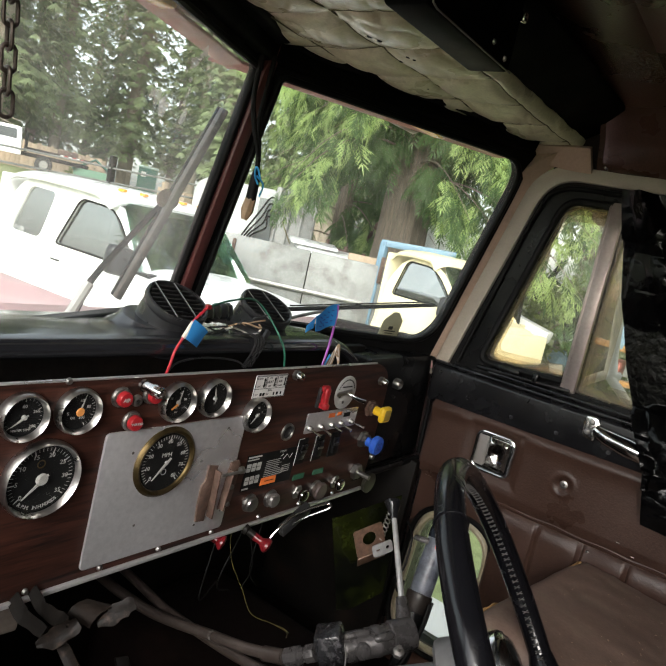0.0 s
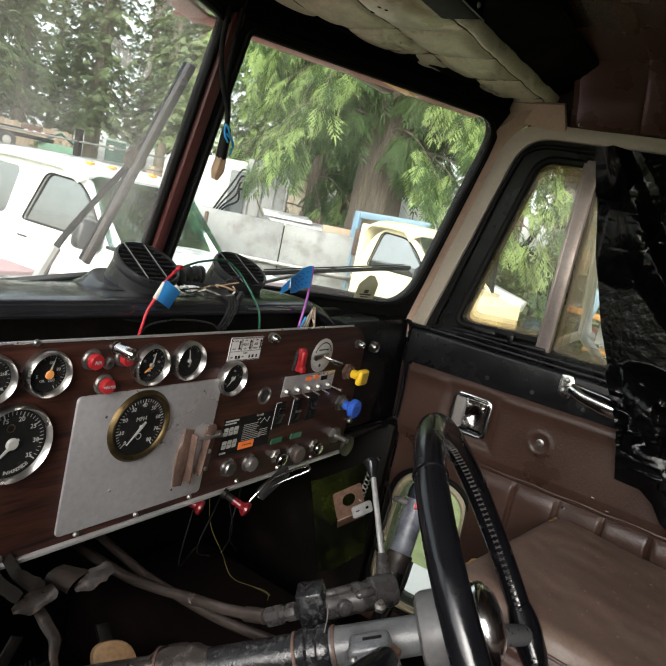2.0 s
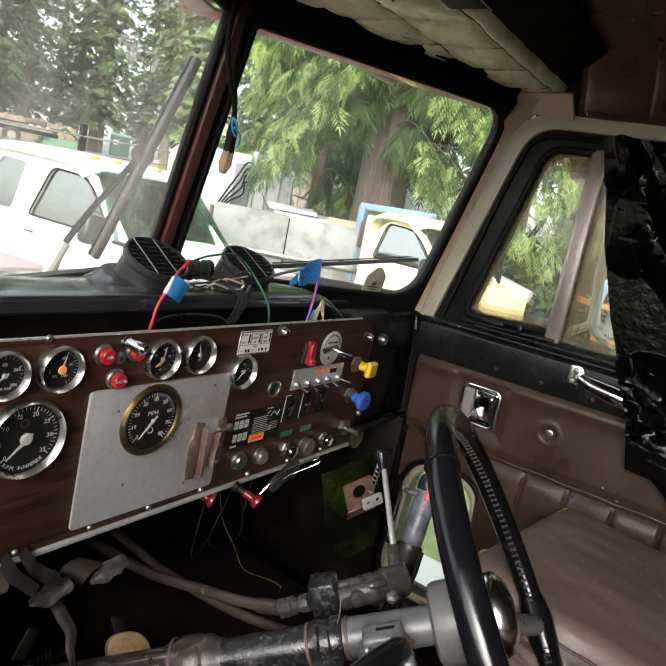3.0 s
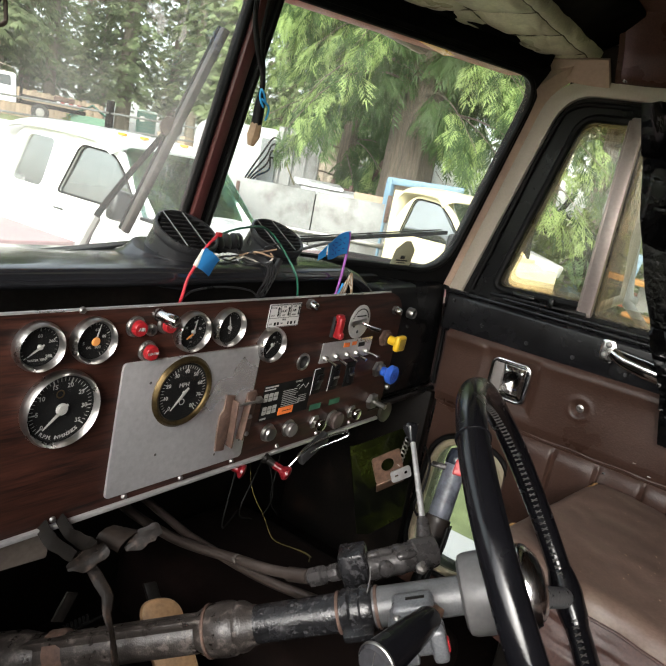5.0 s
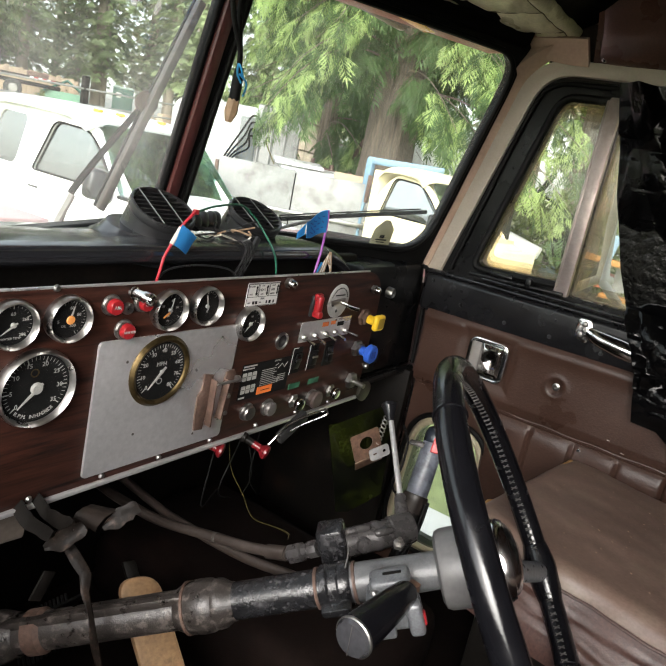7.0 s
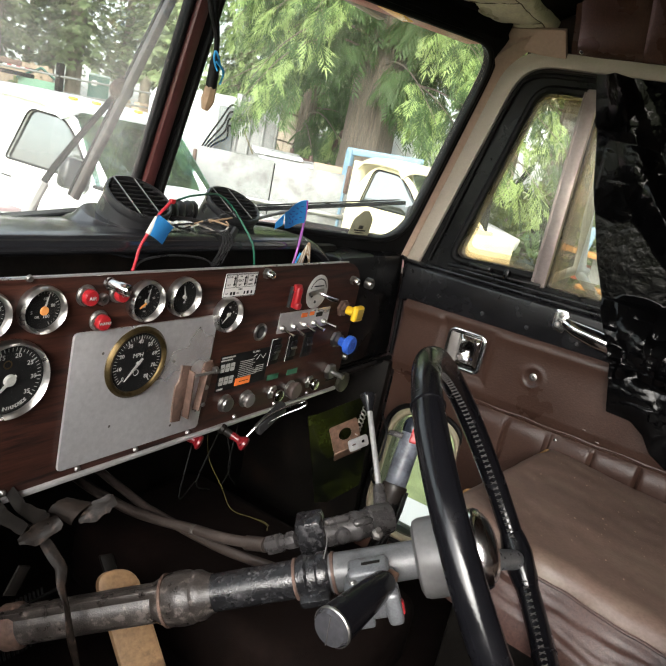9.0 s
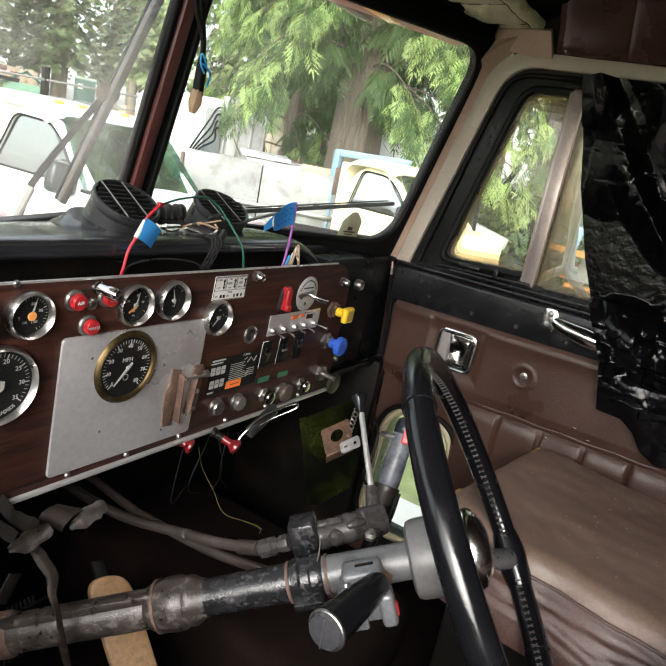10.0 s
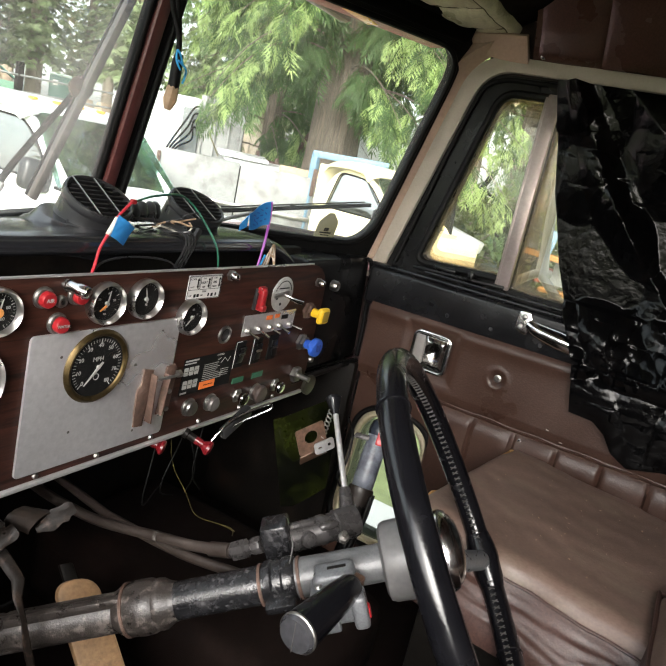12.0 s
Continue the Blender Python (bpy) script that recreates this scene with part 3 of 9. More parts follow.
def ceiling():
    def pillow(y):
        return math.sqrt(abs(math.sin(math.pi * (y + 0.225) / 0.115)))
    def roof(u, v):
        x, y = -0.6 + 1.56 * u, -0.2 - 1.09 * v
        crease = 0.003 * noise.noise(Vector((x * 7, y * 16, 4.0)))
        return (x, y, 1.567 + 0.055 * math.sin(math.pi * u) ** 0.6 - 0.013 * pillow(y) + crease)
    b = Build().grid(roof, 40, 190, thick=-0.02)
    # pleated lining that comes down to the door header
    profile = [(0.937, 1.452), (0.931, 1.462), (0.918, 1.478), (0.9, 1.512), (0.872, 1.55), (0.83, 1.583), (0.74, 1.606)]
    def lining(u, v):
        y = -0.214 - 1.05 * u
        k = min(int(v * 6), 5)
        (xa, za), (xb, zb) = profile[k], profile[k + 1]
        f = v * 6 - k
        puff = 0.011 * pillow(y) * min(1.0, max(0.0, v * 6 - 1) / 0.7) ** 0.6
        crease = 0.0035 * noise.noise(Vector((y * 11, v * 5, 1.0)))
        return (xa + (xb - xa) * f - puff * 0.8 + crease, y, za + (zb - za) * f - puff * 0.5)
    b.grid(lining, 200, 30, thick=-0.006)
    b.box(1.56, 0.012, 0.14, T(0.18, -0.196, 1.6))
    solid("ceiling", b, ROOF_VINYL, "red-brown vinyl roof lining with stitched pleats", "ceiling", "structure")
    # Outer roof slab, out of view, added to keep skylight out of the cab.
    r = Build().box(1.66, 1.6, 0.03, T(0.18, -0.5, 1.64), 0.01)
    r.box(1.6, 0.03, 0.14, T(0.18, 0.24, 1.57), 0.01)
    for x in (-0.635, 0.985):
        r.box(0.03, 1.55, 0.12, T(x, -0.52, 1.58), 0.01)
    solid("roof", r, MAROON, "maroon steel roof slab of the truck cab, added to block skylight", "roof", "structure")
    for y, z in ((-0.234, 1.468), (-0.62, 1.464)):
        b = Build().lathe([(0, 0.006), (0.004, 0.0055), (0.0068, 0.003), (0.008, 0)], along((0.92, y, z), (0.8, y, z + 0.02)), 16)
        solid("screw", b, CHROME, "chrome dome screw holding the roof lining", "screw", group="lining screws")


def quilt_point(x, v, y_low, z_low):
    """The padded header: from above the glass (v = 0) past its rear seam (v = 0.82) up to the roof (v = 1)."""
    if v < 0.82:
        y, z = y_low + (-0.16 - y_low) * v / 0.82, z_low
    else:
        q = (v - 0.82) / 0.18
        y, z = -0.16 - 0.02 * math.sin(q * math.pi / 2), z_low + 0.022 * (1 - math.cos(q * math.pi / 2))
    wave = 0.006 * noise.noise(Vector((x * 5, y * 5, 7.7)))
    p, r = math.pi * (x - 0.255 + wave) / 0.125, math.pi * (y + 0.047 + wave) / 0.113
    pad = (abs(math.sin(p)) * abs(math.sin(r))) ** 0.45 * min(1.0, max(0.0, v) / 0.2)
    fold = 0.002 * noise.noise(Vector((x * 12, y * 12, 1.3))) + 0.0022 * (1 - abs(noise.noise(Vector((x * 14 + v * 5, y * 22, 2.2))))) ** 7
    return Vector((x, y, z - 0.012 * pad + fold))


def header():
    b = Build()
    def sheet(u, v):
        x = -0.59 + 1.51 * u
        run = abs(x - 0.37) / 0.535
        return quilt_point(x, v, max(0.155 - 0.22 * run, -0.14), 1.498)
    b.grid(sheet, 380, 96)
    pad = solid("header_padding", b, GREY_VINYL, "stained grey-green quilted vinyl padding above the windshield", "header padding", "structure")
    seam = surf("dark_quilt_stitching", (0.1, 0.09, 0.045), 0.6, bump=0.1)
    def on_pad(x, y):
        p = quilt_point(x, (y - 0.155) / (-0.16 - 0.155) * 0.82, 0.155, 1.498)
        return (p.x, p.y, p.z - 0.0004)
    for k in range(-6, 6):
        x = 0.255 + 0.125 * k
        low = max(0.155 - 0.22 * abs(x - 0.37) / 0.535, -0.14) - 0.02
        if -0.57 < x < 0.9:
            part("seam", Build().tube([on_pad(x, low + (-0.16 - low) * i / 30) for i in range(31)], 0.0009, 6, 1), seam, pad)
    for y, x0, x1 in ((0.066, 0.18, 0.56), (-0.047, -0.1, 0.83), (-0.16, -0.57, 0.91)):
        n = int((x1 - x0) / 0.012)
        part("seam", Build().tube([on_pad(x0 + (x1 - x0) * i / n, y) for i in range(n + 1)], 0.0011, 6, 1), seam, pad)
    for x, y, r in ((0.32, -0.067, 0.0042), (0.333, -0.074, 0.003), (0.423, -0.054, 0.0032), (0.402, -0.078, 0.0034), (0.408, -0.085, 0.0024), (0.55, -0.03, 0.002)):
        p = on_pad(x, y)
        part("hole", Build().lathe([(0, -0.0008), (r, -0.0004), (r * 1.2, 0.002)], T(p[0], p[1], p[2]), 12), BOX_BLACK, pad, "burnt pin hole")
    b = Build()
    for run in (RUN_R, RUN_L):
        d = run.normalized()
        lo = POST_LOW + RAKE * (W_TALL - 0.005)
        m = face_pose(lo + Vector((0, -0.012, 0)), d, RAKE)
        b.box(run.length - 0.004, 0.085, 0.03, m @ T(run.length / 2 - 0.006, 0.036, 0.0), 0.012, 3)
    for run in (RUN_R, RUN_L):
        d = run.normalized()
        m = face_pose(POST_LOW + RAKE * (W_TALL + 0.045) + Vector((0, -0.026, -0.016)), d, Vector((0, 1, 0)))
        b.box(run.length - 0.03, 0.05, 0.03, m @ T(run.length / 2 - 0.01, 0, 0), 0.012, 3)
    solid("windshield_header", b, BOX_BLACK, "black padded strip along the top of the windshield", "trim", "structure")
    b = Build().box(0.21, 0.056, 0.13, T(0.264, -0.221, 1.53), 0.006, 3)
    console = solid("overhead_box", b, BOX_BLACK, "small black sheet-metal box hung from the roof", "overhead box")
    edge = [(0.161, -0.2495, 1.53), (0.161, -0.2495, 1.478), (0.166, -0.2495, 1.468), (0.175, -0.2495, 1.4655), (0.369, -0.2495, 1.4655)]
    part("metal_edge", Build().tube(edge, 0.0011, 6, 1), STEEL, console, "bright bare metal edge", world=True)
    for x, z in ((0.31, 1.482), (0.346, 1.475)):
        part("screw", Build().lathe([(0, 0.003), (0.0025, 0.0025), (0.0036, 0)], along((x, -0.249, z), (x, -0.4, z)), 12), STEEL, console, world=True)
    part("latch", Build().box(0.012, 0.008, 0.012, T(0.366, -0.252, 1.53), 0.003), CHROME, console, "small bright latch", world=True)
    # Black board stands in for the shaded gap below the roof lining.
    solid("roof_liner_board", Build().box(1.5, 0.1, 0.012, T(0.17, -0.214, 1.537) @ Matrix.Rotation(radians(-27), 4, "X"), 0.004), BOX_BLACK, "black board added as shade between the header padding and the roof lining", "liner", "structure")


SMEARS = [((0.2643, 0.3172), (0.2335, 0.3112), 0.024, 5),
          ((0.1736, 0.4013), (0.2064, 0.3683), 0.0157, 5),
          ((0.1879, 0.3635), (0.1925, 0.3108), 0.0087, 7),
          ((0.1907, 0.31), (0.1751, 0.3124), 0.0152, 3),
          ((0.4413, 0.2499), (0.3859, 0.2582), 0.003, 6),
          ((0.3602, 0.2611), (0.3162, 0.2662), 0.0037, 5),
          ((0.3432, 0.2841), (0.3395, 0.2799), 0.0038, 2)]                             # from, to, width, how many: along the pane and up it


def windshield():
    for name, m, run, hand in (("window_1", WIND_R, RUN_R, 1), ("window_2", WIND_L, RUN_L, -1)):
        wide = run.length
        w = thing(name, Matrix.Translation(POST_LOW + run * 0.5), "one flat pane of the split V windshield in black rubber", "windshield", kind="structure")
        lo, hi = (0.036 if hand > 0 else 0.008), wide - (0.006 if hand > 0 else 0.012)
        inner = rpoly([(lo, 0.006), (hi - 0.008, 0.006), (hi + 0.006, W_TALL - 0.022), (lo, W_TALL - 0.022)], [0.035, 0.075, 0.065, 0.012], 8)
        edge = 0.014 if hand > 0 else 0.03
        outer = [(lo - 0.02, -0.03), (hi + edge - 0.006, -0.03), (hi + edge + 0.006, W_TALL + 0.02), (lo - 0.02, W_TALL + 0.02)]
        part("gasket", Build().plate(outer, 0.022, m @ T(0, 0, -0.012 if hand > 0 else -0.010), holes=[inner]), RUBBER, w, "black rubber gasket", world=True)
        b = Build()
        ring = [m @ Vector((x, y, 0.011 * hand)) for x, y in inner]
        b.tube(ring, 0.006, 8, 1, closed=True)
        part("gasket_lip", b, RUBBER, w, world=True)
        g = part("glass", Build().plate([(lo - 0.01, -0.01), (hi + 0.01, -0.01), (hi + 0.01, W_TALL), (lo - 0.01, W_TALL)], 0.004, m @ T(0, 0, -0.002)), GLASS if hand > 0 else HAZY_GLASS, w, "dusty clear glass", world=True)
        g.visible_shadow = False
    # dried white smears on the inside of the driver's pane
    rng = random.Random(4)
    smear = pane("dried_white_smear", (0.95, 0.95, 0.95), 0.5)
    inside = WIND_L @ T(0, 0, -0.0035)
    w = bpy.data.objects["window_2"]
    for (xa, ya), (xb, yb), wide, n in SMEARS:
        for k in range(n):
            s = (k + rng.random()) / n
            cx, cy = xa + (xb - xa) * s + rng.gauss(0, wide * 0.25), ya + (yb - ya) * s + rng.gauss(0, wide * 0.25)
            size = wide * rng.uniform(0.25, 0.6)
            ring = []
            for i in range(14):
                a = TAU * i / 14
                r = size * rng.uniform(0.55, 1.15)
                ring.append((cx + r * math.cos(a), cy + r * math.sin(a)))
            g = part("smear", Build().plate(ring, 0.0004, inside @ T(0, 0, -0.0003 * (k % 5))), smear, w, "dried white smear", world=True)
            g.visible_shadow = False
    # centre post
    p = thing("centre_post", Matrix.Translation(POST_LOW), "maroon steel windshield post edged with black rubber", "post", kind="structure")
    m = face_pose(POST_LOW, (1, 0, 0), RAKE)
    part("post_core", Build().box(0.022, 0.5, 0.012, m @ T(-0.002, 0.23, 0.022), 0.004), MAROON, p, world=True)
    part("rubber_edge", Build().box(0.028, 0.5, 0.02, m @ T(0.021, 0.23, 0.01), 0.006, 3), RUBBER, p, world=True)
    part("rubber_edge", Build().box(0.01, 0.5, 0.02, m @ T(-0.017, 0.23, 0.01), 0.004, 3), RUBBER, p, world=True)
    # sun visor outside, over the glass
    b = Build()
    for run in (RUN_R, RUN_L):
        d = run.normalized()
        mm = face_pose(POST_LOW + RAKE * (W_TALL - 0.012) + Vector((0, 0.03, 0)), d, (0, 0.93, -0.06))
        b.box(run.length + 0.05, 0.05, 0.006, mm @ T(run.length / 2, 0.038, 0), 0.002)
    v = solid("sun_visor", b, VISOR_RED, "faded red painted steel sun visor outside the windshield", "sun visor")
    for x in (0.74, 0.1):
        run = abs(x - 0.37) * (0.464 if x > 0.37 else 0.411)
        bb = Build().box(0.1, 0.03, 0.012, T(x, 0.235 - run, 1.466), 0.004, 2)
        part("marker_lamp", bb, AMBER, v, "orange marker lamp lens", world=True)
    # pillar between glass and door
    b = Build()
    def pillar(u, v):
        z = 1.012 + 0.468 * u
        k = (z - 1.04) * 0.262
        inner = Vector((0.9, 0.03 - k, z))
        mid = Vector((0.918, 0.012 - k, z))
        outer = Vector((0.927, 0.034 - (z - 0.975) * 0.2875 - 0.004, z))
        bend = 0.055 * max(0, (u - 0.86) / 0.14) ** 2
        p = inner.lerp(mid, v * 2) if v < 0.5 else mid.lerp(outer, v * 2 - 1)
        return p - Vector((0, bend, 0))
    b.grid(pillar, 24, 8, thick=-0.03)
    def corner(u, v):
        a = Vector((0.9, -0.03 - 0.178 * u, 1.455 + 0.035 * (1 - u) ** 2))
        c = Vector((0.9, -0.06 - 0.142 * u, 1.495 + 0.002 * u))
        return a.lerp(c, v) + Vector((0.028 * (1 - v), 0, 0))
    b.grid(corner, 12, 4, thick=-0.01)
    solid("pillar", b, TAN_PAINT, "tan painted windshield pillar beside the passenger door", "pillar", "structure")


def cowl_and_hood():
    t = thing("truck_nose", T(0.18, 1.6, GROUND), "red hood and nose of the truck, paled for glare", "truck nose")
    def skin(u, v):
        x = -0.6 + 1.57 * u
        y = 0.42 + 1.9 * v
        edge = abs(u - 0.5) * 2
        return (x, y, 0.86 - 0.02 * v - 0.12 * edge ** 10 - 0.08 * max(0, v - 0.9) / 0.1)
    part("hood", Build().grid(skin, 30, 20, thick=-0.01), RED_PAINT, t, "red hood, paled for glare", world=True)
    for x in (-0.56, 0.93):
        part("side_panel", Build().box(0.03, 1.86, 0.62, T(x, 1.37, 0.38), 0.01), RED_PAINT, t, "red hood side, paled for glare", world=True)
    for x in (-0.72, 1.1):
        def wing(u, v):
            a = radians(15 + 150 * u)
            return (x - 0.2 + 0.4 * v, 1.55 - 0.66 * math.cos(a), -0.25 + 0.62 * math.sin(a))
        part("fender", Build().grid(wing, 24, 6, thick=-0.02), RED_PAINT, t, "red fender, paled for glare", world=True)
        w = part("wheel", Build().lathe([(0.28, -0.13), (0.47, -0.12), (0.5, -0.07), (0.5, 0.07), (0.47, 0.12), (0.28, 0.13)], T(x, 1.55, GROUND + 0.5) @ Matrix.Rotation(radians(90), 4, "Y"), 36), TYRE, t, "black tyre", world=True)
        part("rim", Build().lathe([(0, 0.06), (0.2, 0.05), (0.27, 0.1), (0.29, 0.12)], T(x, 1.55, GROUND + 0.5) @ Matrix.Rotation(radians(90 if x > 0 else -90), 4, "Y"), 28), STEEL, w, "steel rim", world=True)
        part("frame_rail", Build().box(0.1, 4.2, 0.22, T(0.18 + (0.42 if x > 0 else -0.42), 0.4, 0.02), 0.01), DARK_STEEL, t, "black frame rail", world=True)
        part("cab_step", Build().box(0.22, 0.7, 0.05, T(-0.66 if x < 0 else 1.02, -0.45, -0.2), 0.01), STEEL, t, "steel cab step", world=True)
        part("step_hanger", Build().box(0.05, 0.5, 0.5, T(-0.6 if x < 0 else 0.96, -0.45, 0.03), 0.01), DARK_STEEL, t, world=True)
    part("grille", Build().box(1.3, 0.05, 0.7, T(0.18, 2.32, 0.32), 0.02), CHROME, t, "chrome grille", world=True)
    part("bumper", Build().box(2.1, 0.12, 0.3, T(0.18, 2.45, -0.12), 0.03, 3), CHROME, t, "chrome bumper", world=True)
    part("axle", Build().tube([(-0.72, 1.55, GROUND + 0.5), (1.1, 1.55, GROUND + 0.5)], 0.07, 12, 1), DARK_STEEL, t, world=True)


# ---------------------------------------------------------------- passenger door
def door():
    d = thing("door_1", SIDE @ T(0.45, 0.3, 0), "closed passenger door, brown vinyl below a black belt rail", "door", kind="structure")
    vent = rpoly([(0.083, 1.042), (0.262, 1.052), (0.262, 1.388), (0.17, 1.388)], [0.026, 0.004, 0.004, 0.03], 7)
    main = rpoly([(0.285, 1.03), (0.83, 1.03), (0.83, 1.41), (0.285, 1.392)], 0.01)
    peep = rpoly([(0.03, 0.385), (0.2, 0.385), (0.205, 0.685), (0.05, 0.685)], 0.075, 8)
    shell = [(0.004, 0.3), (0.885, 0.3), (0.885, 1.428), (0.135, 1.428), (0.112, 1.405), (0.004, 1.0)]
    part("door_shell", Build().plate(shell, 0.042, SIDE @ T(0, 0, -0.045), holes=[vent, main, peep]), BLACK_PAINT, d, "black painted steel window frame", world=True)
    # cream strip on the body round the door
    outer = rpoly([(-0.034, 0.975), (0.104, 1.462), (0.95, 1.444), (0.95, 1.42), (0.132, 1.434), (0.0, 0.975)], [0.005, 0.075, 0.005, 0.005, 0.06, 0.005], 10)
    part("frame_strip", Build().plate(outer, 0.012, SIDE @ T(0, 0, -0.004), 0.003), CREAM_PAINT, d, "cream painted door frame strip", world=True)
    # window rubber
    b = Build().tube([SIDE @ Vector((x, y, 0.002)) for x, y in rpoly([(0.076, 1.035), (0.268, 1.045), (0.268, 1.396), (0.172, 1.396)], [0.03, 0.004, 0.004, 0.035], 7)], 0.008, 8, 1, closed=True)
    b.tube([SIDE @ Vector(p) for p in ((0.03, 1.02, 0.001), (0.075, 1.2, 0.001), (0.118, 1.36, 0.001), (0.15, 1.412, 0.001), (0.25, 1.42, 0.001), (0.6, 1.412, 0.001))], 0.005, 8, 3)
    part("window_rubber", b, RUBBER, d, "black rubber channel", world=True)
    for name, ring in (("vent_glass", vent), ("side_glass", main), ("peep_glass", peep)):
        g = part(name, Build().plate(ring, 0.004, SIDE @ T(0, 0, -0.03)), GLASS if name == "peep_glass" else DOOR_GLASS, d, "dusty side window glass", world=True)
        g.visible_shadow = False
    for ring, mid in ((vent, (0.2, 1.2)), (main, (0.55, 1.22))):
        for k, s in enumerate((0.95, 0.9, 0.83)):
            inner = [(mid[0] + (x - mid[0]) * s, mid[1] + (y - mid[1]) * (s + 0.02)) for x, y in ring]
            g = part("grime", Build().plate(ring, 0.0006, SIDE @ T(0, 0, -0.0255 + 0.0012 * k), holes=[inner]), GRIMY_GLASS, d, "brown grime at the glass edge", world=True)
            g.visible_shadow = False
    b = Build().box(0.024, 0.375, 0.016, SIDE @ T(0.2745, 1.215, 0.004), 0.003)
    b.box(0.006, 0.372, 0.01, SIDE @ T(0.2605, 1.212, 0.005), 0.002)
    part("window_divider", b, surf("dull_pink_aluminium", (0.4, 0.34, 0.32), 0.4, 0.7, var=0.1, scale=20, bump=0.1, dirt=(0.22, 0.17, 0.15), dirt_amount=0.2), d, "dull aluminium divider bar", world=True)
    # vent latch and ledge
    b = Build().box(0.2, 0.008, 0.012, SIDE @ T(0.18, 1.028, 0.012) @ Matrix.Rotation(radians(2), 4, "Z"), 0.003)
    b.box(0.05, 0.012, 0.012, SIDE @ T(0.15, 1.036, 0.014), 0.004)
    b.box(0.012, 0.02, 0.012, SIDE @ T(0.208, 1.036, 0.014), 0.003)
    part("vent_ledge", b, BLACK_PAINT, d, "black vent window ledge", world=True)
    # belt rail
    b = Build().box(0.94, 0.084, 0.026, SIDE @ T(0.455, 0.963, 0.011), 0.01, 4)
    b.box(0.94, 0.008, 0.02, SIDE @ T(0.455, 1.0085, 0.01), 0.003)
    b.box(0.78, 0.006, 0.024, SIDE @ T(0.5, 1.02, 0.006), 0.002)
    rail = part("belt_rail", b, BLACK_VINYL, d, "black padded belt rail", world=True)
    for a, z in ((0.008, 0.99), (0.083, 0.955), (0.184, 0.947), (0.279, 0.947), (0.38, 0.945)):
        part("screw", Build().lathe([(0, 0.004), (0.003, 0.0035), (0.0045, 0)], SIDE @ T(a, z, 0.024), 12), BLACK_PLASTIC, rail, world=True)
    # trim panel: plain above, pleats below, with the lookout window cut out
    b = Build().plate(rpoly([(0.012, 0.755), (0.885, 0.755), (0.885, 0.938), (0.012, 0.938)], 0.01), 0.017, SIDE @ T(0, 0, -0.002), 0.006)
    def bulge(u, v):
        a, z = 0.012 + 0.873 * u, 0.762 + 0.174 * v
        r = math.hypot((a - 0.318), (z - 0.853))
        dent = -0.009 * math.exp(-(r / 0.011) ** 2) + 0.0022 * math.exp(-((r - 0.02) / 0.006) ** 2)
        rim = 0.012 * min(1, min(v, 1 - v) / 0.14) ** 0.5
        rh = max(abs(a - 0.165) / 0.055, abs(z - 0.86) / 0.053)
        press = -0.007 * math.exp(-(max(0, rh - 0.85) / 0.22) ** 2)
        top = 0.006 * math.exp(-((v - 0.9) / 0.1) ** 2)
        return SIDE @ Vector((a, z, 0.013 + rim + dent + press + top + 0.0012 * noise.noise(Vector((a * 11, z * 11, 0)))))
    b.grid(bulge, 260, 70)
    part("upper_trim", b, BROWN_VINYL, d, "padded brown vinyl trim panel", world=True)
    def pleat_depth(a, z):
        ph = (a - 0.032) / 0.087
        k = abs(ph - round(ph)) * 2
        groove = 0.012 * (min(1, k / 0.16)) ** 0.5
        top = min(1, (0.764 - z) / 0.03) ** 0.5 if z < 0.764 else 0
        tuft = math.hypot((a - 0.392) / 0.03, (z - 0.742) / 0.03)
        return 0.004 + (groove + 0.006) * max(top, 0.05) - 0.006 * math.exp(-tuft * tuft)
    b = Build().plate([(0.012, 0.3), (0.885, 0.3), (0.885, 0.765), (0.012, 0.765)], 0.006, SIDE @ T(0, 0, -0.003), holes=[peep])
    def pleats(u, v):
        a, z = 0.205 + 0.68 * u, 0.32 + 0.444 * v
        return SIDE @ Vector((a, z, pleat_depth(a, z)))
    b.grid(pleats, 150, 44)
    part("pleated_trim", b, BROWN_VINYL, d, "pleated brown vinyl lower trim", world=True)
    b = Build().tube([SIDE @ Vector((0.2 + 0.68 * k / 40, 0.765 + 0.0015 * math.sin(k * 1.1), 0.016)) for k in range(41)], 0.0035, 8, 1)
    part("piping", b, BROWN_VINYL, d, world=True)
    part("stud", Build().lathe([(0, 0.006), (0.004, 0.005), (0.0065, 0.001), (0.0065, 0)], SIDE @ T(0.392, 0.742, 0.008), 14), CHROME, d, "bright upholstery stud", world=True)
    for a, z in ((0.44, 0.79), (0.47, 0.775)):
        part("staple", Build().box(0.006, 0.0015, 0.002, SIDE @ T(a, z, 0.026)), CHROME, d, world=True)
    # lookout window frame
    bb = Build().tube([SIDE @ Vector((x, y, 0.009)) for x, y in rpoly([(0.024, 0.378), (0.206, 0.378), (0.211, 0.692), (0.044, 0.692)], 0.08, 8)], 0.0085, 10, 1, closed=True, flat=1.2)
    part("peep_frame", bb, surf("cream_rubber_moulding", (0.34, 0.3, 0.2), 0.5, var=0.15, bump=0.1, dirt=(0.12, 0.1, 0.07), dirt_amount=0.2), d, "cream moulding round the lookout window", world=True)
    b = Build().tube([SIDE @ Vector((x, y, 0.016)) for x, y in rpoly([(0.012, 0.366), (0.218, 0.366), (0.223, 0.704), (0.032, 0.704)], 0.088, 8)], 0.006, 8, 1, closed=True)
    part("peep_rubber", b, RUBBER, d, world=True)
